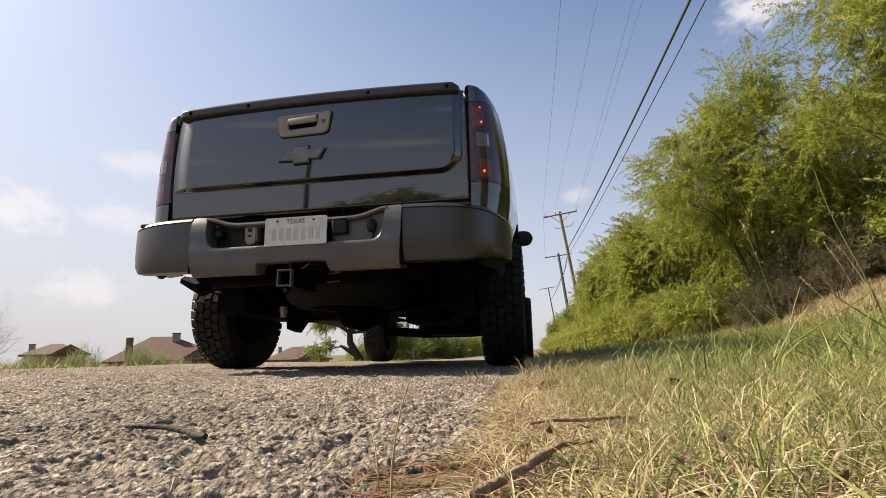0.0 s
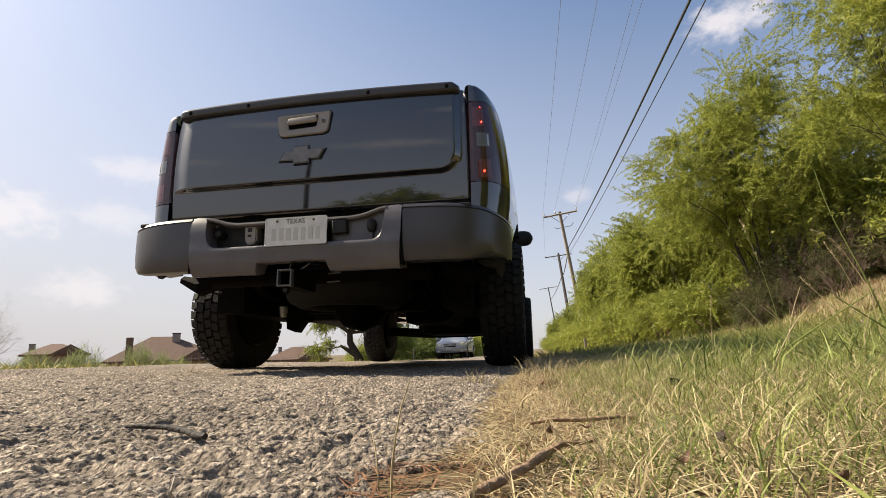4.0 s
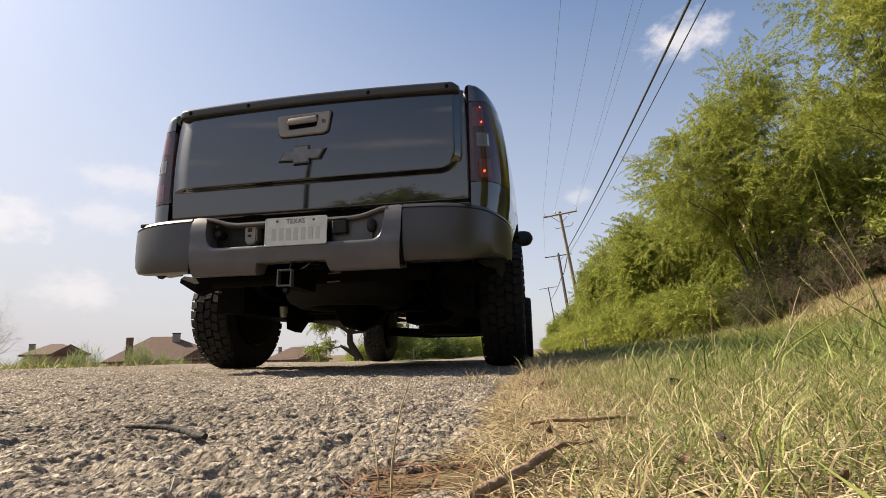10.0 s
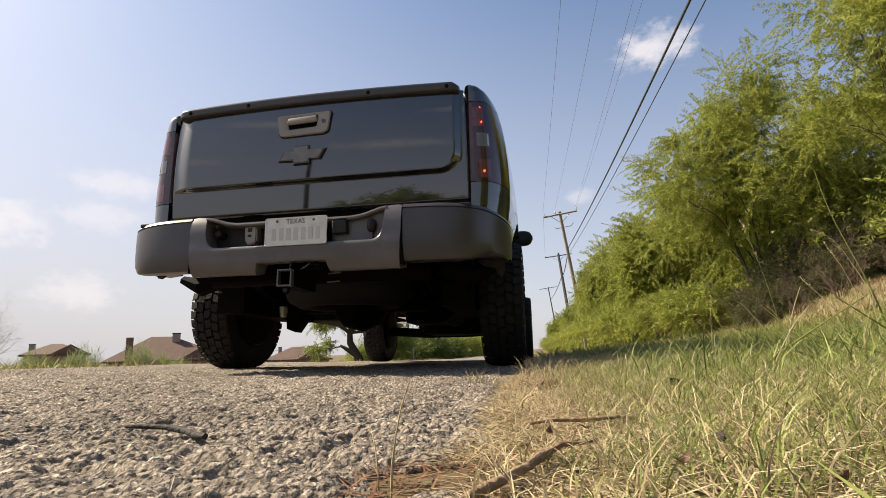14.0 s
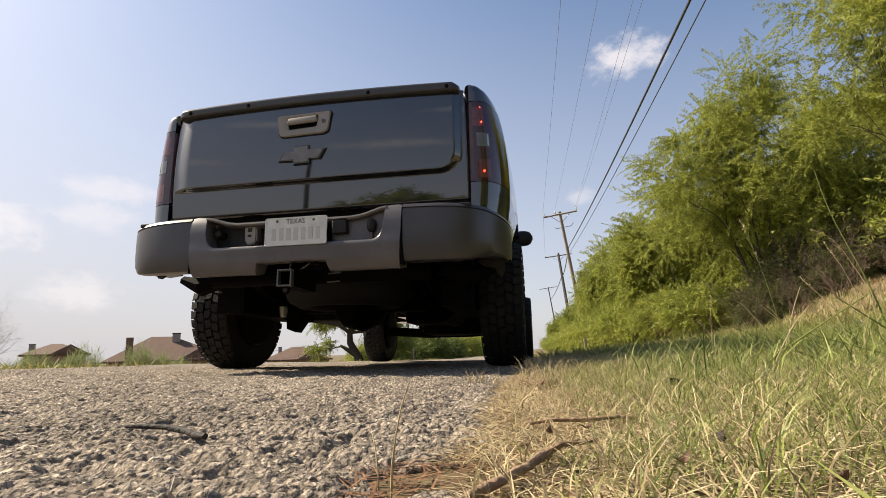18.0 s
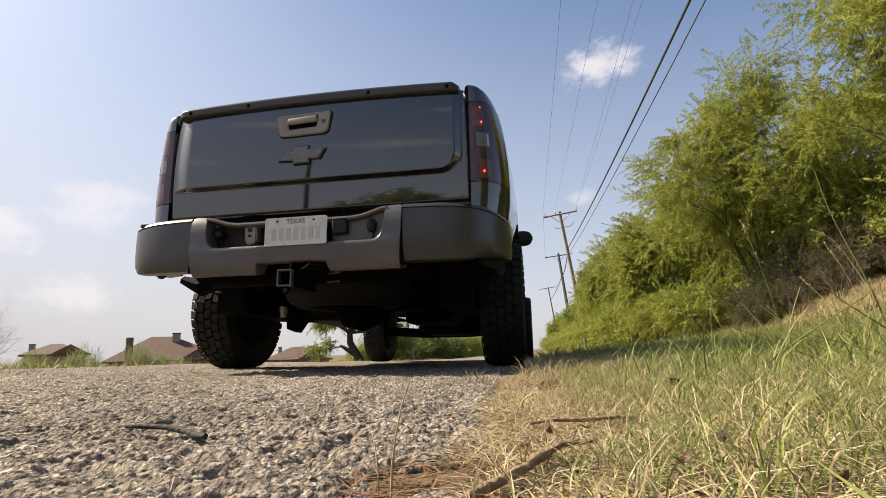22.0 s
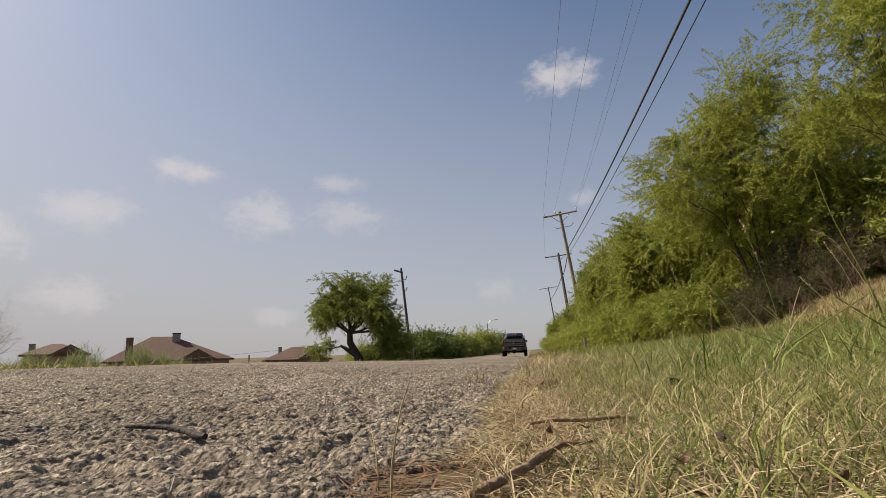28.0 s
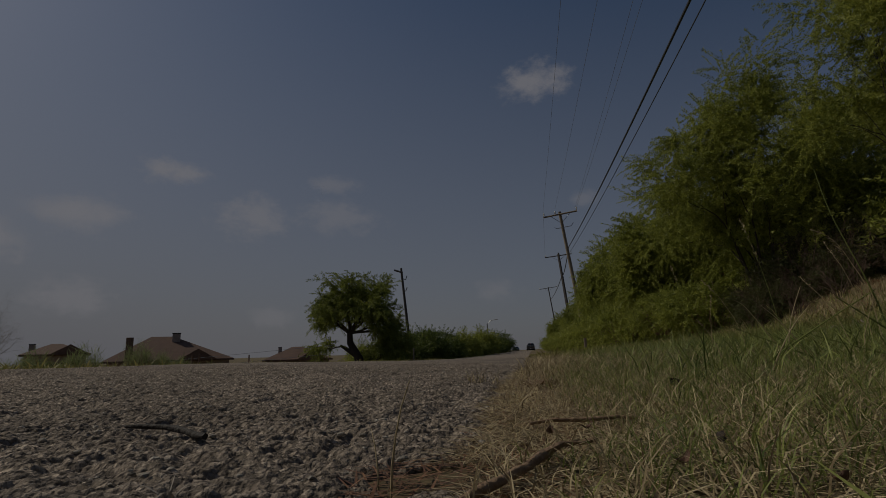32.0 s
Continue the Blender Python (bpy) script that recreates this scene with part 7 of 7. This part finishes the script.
stick("broken_branch", [(-0.052, 0.368, 0.006), (-0.043, 0.381, 0.009), (-0.033, 0.393, 0.011), (-0.022, 0.411, 0.012), (-0.013, 0.430, 0.0135), (-0.006, 0.445, 0.013), (0.002, 0.463, 0.015), (0.009, 0.481, 0.016), (0.017, 0.500, 0.0155), (0.026, 0.519, 0.017), (0.047, 0.560, 0.016)], [0.0022, 0.0036, 0.0040, 0.0035, 0.0039, 0.0036, 0.0042, 0.0048, 0.0030, 0.0020, 0.0012], TWIG, "thick broken brown branch in the straw")
stick("side_shoot", [(0.010, 0.484, 0.017), (0.028, 0.508, 0.021), (0.045, 0.522, 0.019), (0.060, 0.530, 0.021)], [0.0034, 0.0026, 0.0018, 0.0022], TWIG, "short forked stub of the broken branch")
stick("thin_branch", [(0.0, 0.722, 0.010), (0.031, 0.732, 0.013), (0.073, 0.716, 0.015), (0.113, 0.740, 0.015), (0.141, 0.741, 0.014)], [0.0016, 0.0024, 0.003, 0.0028, 0.002], TWIG, "thin brown branch lying in dry grass")
litter()
stem_through([(0.968, 2.2, 0.21), (0.935, 2.2, 0.402), (0.885, 2.2, 0.592)], 0.0014, GRASS, "tall thin grass stem with a fine head on the bank", 4)
stem_through([(0.91, 1.5, 0.167), (0.886, 1.5, 0.265), (0.833, 1.5, 0.436), (0.81, 1.5, 0.566)], 0.0026, GRASS, "tall thick green grass stem on the bank")
stem_through([(1.126, 1.9, 0.251), (1.09, 1.9, 0.354), (1.048, 1.9, 0.436), (0.991, 1.9, 0.475)], 0.0016, DRYGRASS, "tall grass stem with a drooping pale plume", 7)
stem_through([(0.874, 3.0, 0.198), (0.856, 3.0, 0.376), (0.819, 3.0, 0.528)], 0.0015, GRASS, "tall thin grass stem with a fine head on the bank", 3)
for pts, w, m in (([(0.62, 1.5, 0.05), (0.744, 1.5, 0.134), (0.905, 1.5, 0.231)], 0.0034, GRASS), ([(0.548, 1.3, 0.041), (0.598, 1.3, 0.132), (0.639, 1.3, 0.179)], 0.0022, DRYGRASS), ([(0.72, 1.6, 0.06), (0.74, 1.6, 0.166), (0.777, 1.6, 0.257)], 0.0020, DRYGRASS), ([(0.82, 1.7, 0.06), (0.761, 1.7, 0.156), (0.709, 1.7, 0.213)], 0.0024, DRYGRASS), ([(0.80, 1.6, 0.05), (0.694, 1.6, 0.100), (0.576, 1.6, 0.152)], 0.0030, GRASS), ([(0.95, 1.4, 0.04), (0.84, 1.4, 0.070), (0.687, 1.4, 0.120)], 0.0028, GRASS), ([(1.06, 1.6, 0.06), (0.972, 1.6, 0.134), (0.862, 1.6, 0.224)], 0.0040, GRASS), ([(0.80, 1.8, 0.06), (0.708, 1.8, 0.21), (0.669, 1.8, 0.241)], 0.0018, DRYGRASS)):
    stem_through(pts, w, m, "long stiff grass stem leaning across the bank")
for x, y, r, turn in ((3.02, 6.0, 0.10, 20), (3.20, 6.1, 0.13, 70), (3.36, 6.0, 0.09, 120), (3.30, 5.8, 0.07, 10), (3.52, 6.2, 0.11, 50)):
    bm = bmesh.new()
    bmesh.ops.create_icosphere(bm, subdivisions=2, radius=r)
    rr = random.Random(int(x * 100))
    for v in bm.verts:
        v.co = Vector((v.co.x * 1.2, v.co.y * 0.8, v.co.z * 0.45)) * rr.uniform(0.78, 1.15)
    ob = part("rubble_stone", bm, STUCCO)
    ob.matrix_world = pose(x, y, float(ground_z(x, y)) + r * 0.25, rr.uniform(-15, 15), 0, turn)
    tagged(ob, "pale broken stone lying on the bank", "stone", "rubble on the bank")
CLOUD_LIST = [
    (26.58, 30.11, 2.8, 28.19, 0.23, 0.12, 1, 0.75),
    (-30.96, 19.6, -38.09, 18.2, 0.114, 0.073, 2, 0.7),
    (-27.48, 19.34, -35.78, 18.17, 0.131, 0.065, 3, 0.65),
    (-16.34, 19.25, -20.77, 18.06, 0.179, 0.065, 4, 0.4),
    (-22.59, 16.06, -29.02, 14.27, 0.245, 0.147, 5, 0.55),
    (-12.52, 15.59, -20.11, 14.62, 0.277, 0.114, 6, 0.4),
    (-39.61, 18.52, -44.48, 13.64, 0.245, 0.098, 7, 0.45),
    (-41.33, 13.24, -44.86, 13.08, 0.212, 0.114, 8, 0.4),
    (-49.28, 12.97, -51.88, 10.25, 0.245, 0.147, 9, 0.6),
    (-43.64, 6.54, -44.61, 5.74, 0.245, 0.114, 10, 0.5),
    (-24.71, 4.92, -26.95, 4.05, 0.147, 0.082, 11, 0.35),
    (-1.42, 7.15, -2.7, 6.28, 0.147, 0.082, 12, 0.3),
    (6.56, 16.07, 7.43, 15.68, 0.098, 0.065, 13, 0.35)]


def motions():
    base = pose(0, 0, 0)
    # pickup: parked, then pulls away up the road
    s_rows = [(0.0, 0.0), (23.35, 0.0), (23.6, 0.05), (23.8, 0.19), (24.0, 0.52), (24.2, 1.08), (24.4, 2.0), (24.6, 2.935), (25.0, 5.39), (25.5, 9.12), (26.0, 13.7), (26.5, 19.2), (27.0, 26.0), (27.5, 34.0), (28.0, 43.5), (28.5, 56.0), (29.0, 69.0), (29.5, 82.0), (30.0, 94.0), (31.0, 116.0), (32.0, 138.0)]
    rows = []
    for t, s in s_rows:
        e = math.exp(-s / 3)
        y = 2.536 + s
        ym = y + 2.6
        z0, z1 = float(road_z(y + AXLE_R)), float(road_z(y + AXLE_F))
        x = -1.098 + float(road_x(ym))
        zc = z0 + 0.016 * 1.098 - (z1 - z0) / (AXLE_F - AXLE_R) * AXLE_R
        head = -1.49 * e - math.degrees(math.atan2(float(road_x(ym + 1) - road_x(ym)), 1.0))
        rows.append((t, pose(x, y, zc, math.degrees(math.atan2(z1 - z0, AXLE_F - AXLE_R)), 0.6, head)))
    walk(TRUCK, rows)
    for w in TRUCK_WHEELS:
        flip = w.rotation_euler.z > 1
        loc, wr, turn = w.location.copy(), [], [(0.0, 0.0)]
        for (t0, a), (t1, b) in zip(s_rows, s_rows[1:]):
            n = max(1, math.ceil((b - a) / WHEEL_R / 1.3))
            for k in range(1, n + 1):
                turn.append((t0 + (t1 - t0) * k / n, a + (b - a) * k / n))
        last = -1
        for t, s in turn:
            if frame(t) == last and t > 0:
                continue
            last = frame(t)
            ang = -(s / WHEEL_R)
            m = Matrix.Translation(loc) @ Matrix.Rotation(ang, 4, "X") @ (Matrix.Rotation(math.pi, 4, "Z") if flip else Matrix())
            wr.append((t, m))
        walk(w, wr)
    # silver car: comes on, passes, and is gone behind the camera
    f_rows = [(0.0, 91.0), (2.8, 49.0), (3.5, 39.0), (4.5, 24.0), (5.5, 11.45), (5.7, 9.25), (6.1, 4.95), (6.5, 0.65), (7.0, -4.7), (9.0, -26.0), (14.0, -80.0), (32.0, -280.0)]
    rows = []
    for t, y in f_rows:
        z0 = float(road_z(y))
        z1 = float(road_z(y + 2.82))
        near = float(np.interp(t, [0, 4.5, 5.5, 6.1, 6.5, 7.2], [0, 0.5, 1, 1, 0.4, 0]))  # it swings wide of the parked truck
        rows.append((t, pose(-4.385 + 0.06 * near + float(road_x(y + 1)), y, z0 + 0.055, math.degrees(math.atan2(z1 - z0, 2.82)), -3.0 * near, -4.5 * near)))
    walk(SUV, rows)
    def at(t):
        return float(np.interp(t, [r[0] for r in f_rows], [r[1] for r in f_rows]))
    ts = [0.0] + [k / 30 for k in range(81, 213)] + [32.0]
    for w in SUV_WHEELS:
        flip = w.rotation_euler.z > 1
        loc = w.location.copy()
        y0, ang, wr = at(0.0), 0.0, []
        for k, t in enumerate(ts):
            if 0 < k < len(ts) - 1:
                ang += min(1.5, (at(ts[k - 1]) - at(t)) / 0.362) if k > 1 else 0.0
            wr.append((t, Matrix.Translation(loc) @ Matrix.Rotation(ang, 4, "X") @ (Matrix.Rotation(math.pi, 4, "Z") if flip else Matrix())))
        walk(w, wr)
    # a dark car comes up over the crest at the end
    rows = []
    for t, y in ((0.0, 860.0), (24.0, 326.0), (28.0, 238.0), (30.0, 194.0), (31.0, 172.0), (32.0, 150.0)):
        rows.append((t, pose(-5.3 + float(road_x(y)), y, float(road_z(y)) + 0.06, 0, 0, 0)))
    walk(FAR_CAR, rows)
    # a dragonfly crosses before the tailgate
    rows = [(0.0, pose(-14, -10, 2.2, 0, 0, 20)), (19.2, pose(-6, -2, 1.4, 0, 0, 20))]
    for t, x, y, z in ((19.72, -1.391, 1.057, 0.477), (19.8, -0.716, 1.286, 0.615), (19.9, -0.456, 1.356, 0.718), (20.0, -0.299, 1.482, 0.723), (20.1, -0.172, 1.996, 0.823), (20.2, 0.024, 2.527, 0.893), (20.3, 0.336, 3.167, 1.02), (20.6, 1.731, 6.05, 2.088), (22, 25.946, 40.377, 24.007)):
        rows.append((t, pose(x, y, z, 12, -10, 12)))
    walk(DRAGONFLY, rows + [(32.0, pose(60, 120, 70, 12, -10, 40))])
    # clouds drift slowly
    for az, el, w, h, seed in ((196, 24, 0.50, 0.10, 31), (212, 31, 0.40, 0.08, 32), (186, 34, 0.35, 0.07, 33), (222, 20, 0.40, 0.08, 34)):
        cloud(az, el, w, h, seed, 0.5)
    for (az0, el0, az1, el1, w, h, seed, dens) in CLOUD_LIST:
        c = cloud(az0, el0, w, h, seed, dens)
        walk(c, [(0.0, cloud_pose(az0, el0)), (16.0, cloud_pose((az0 + az1) / 2, (el0 + el1) / 2)), (32.0, cloud_pose(az1, el1))])


motions()
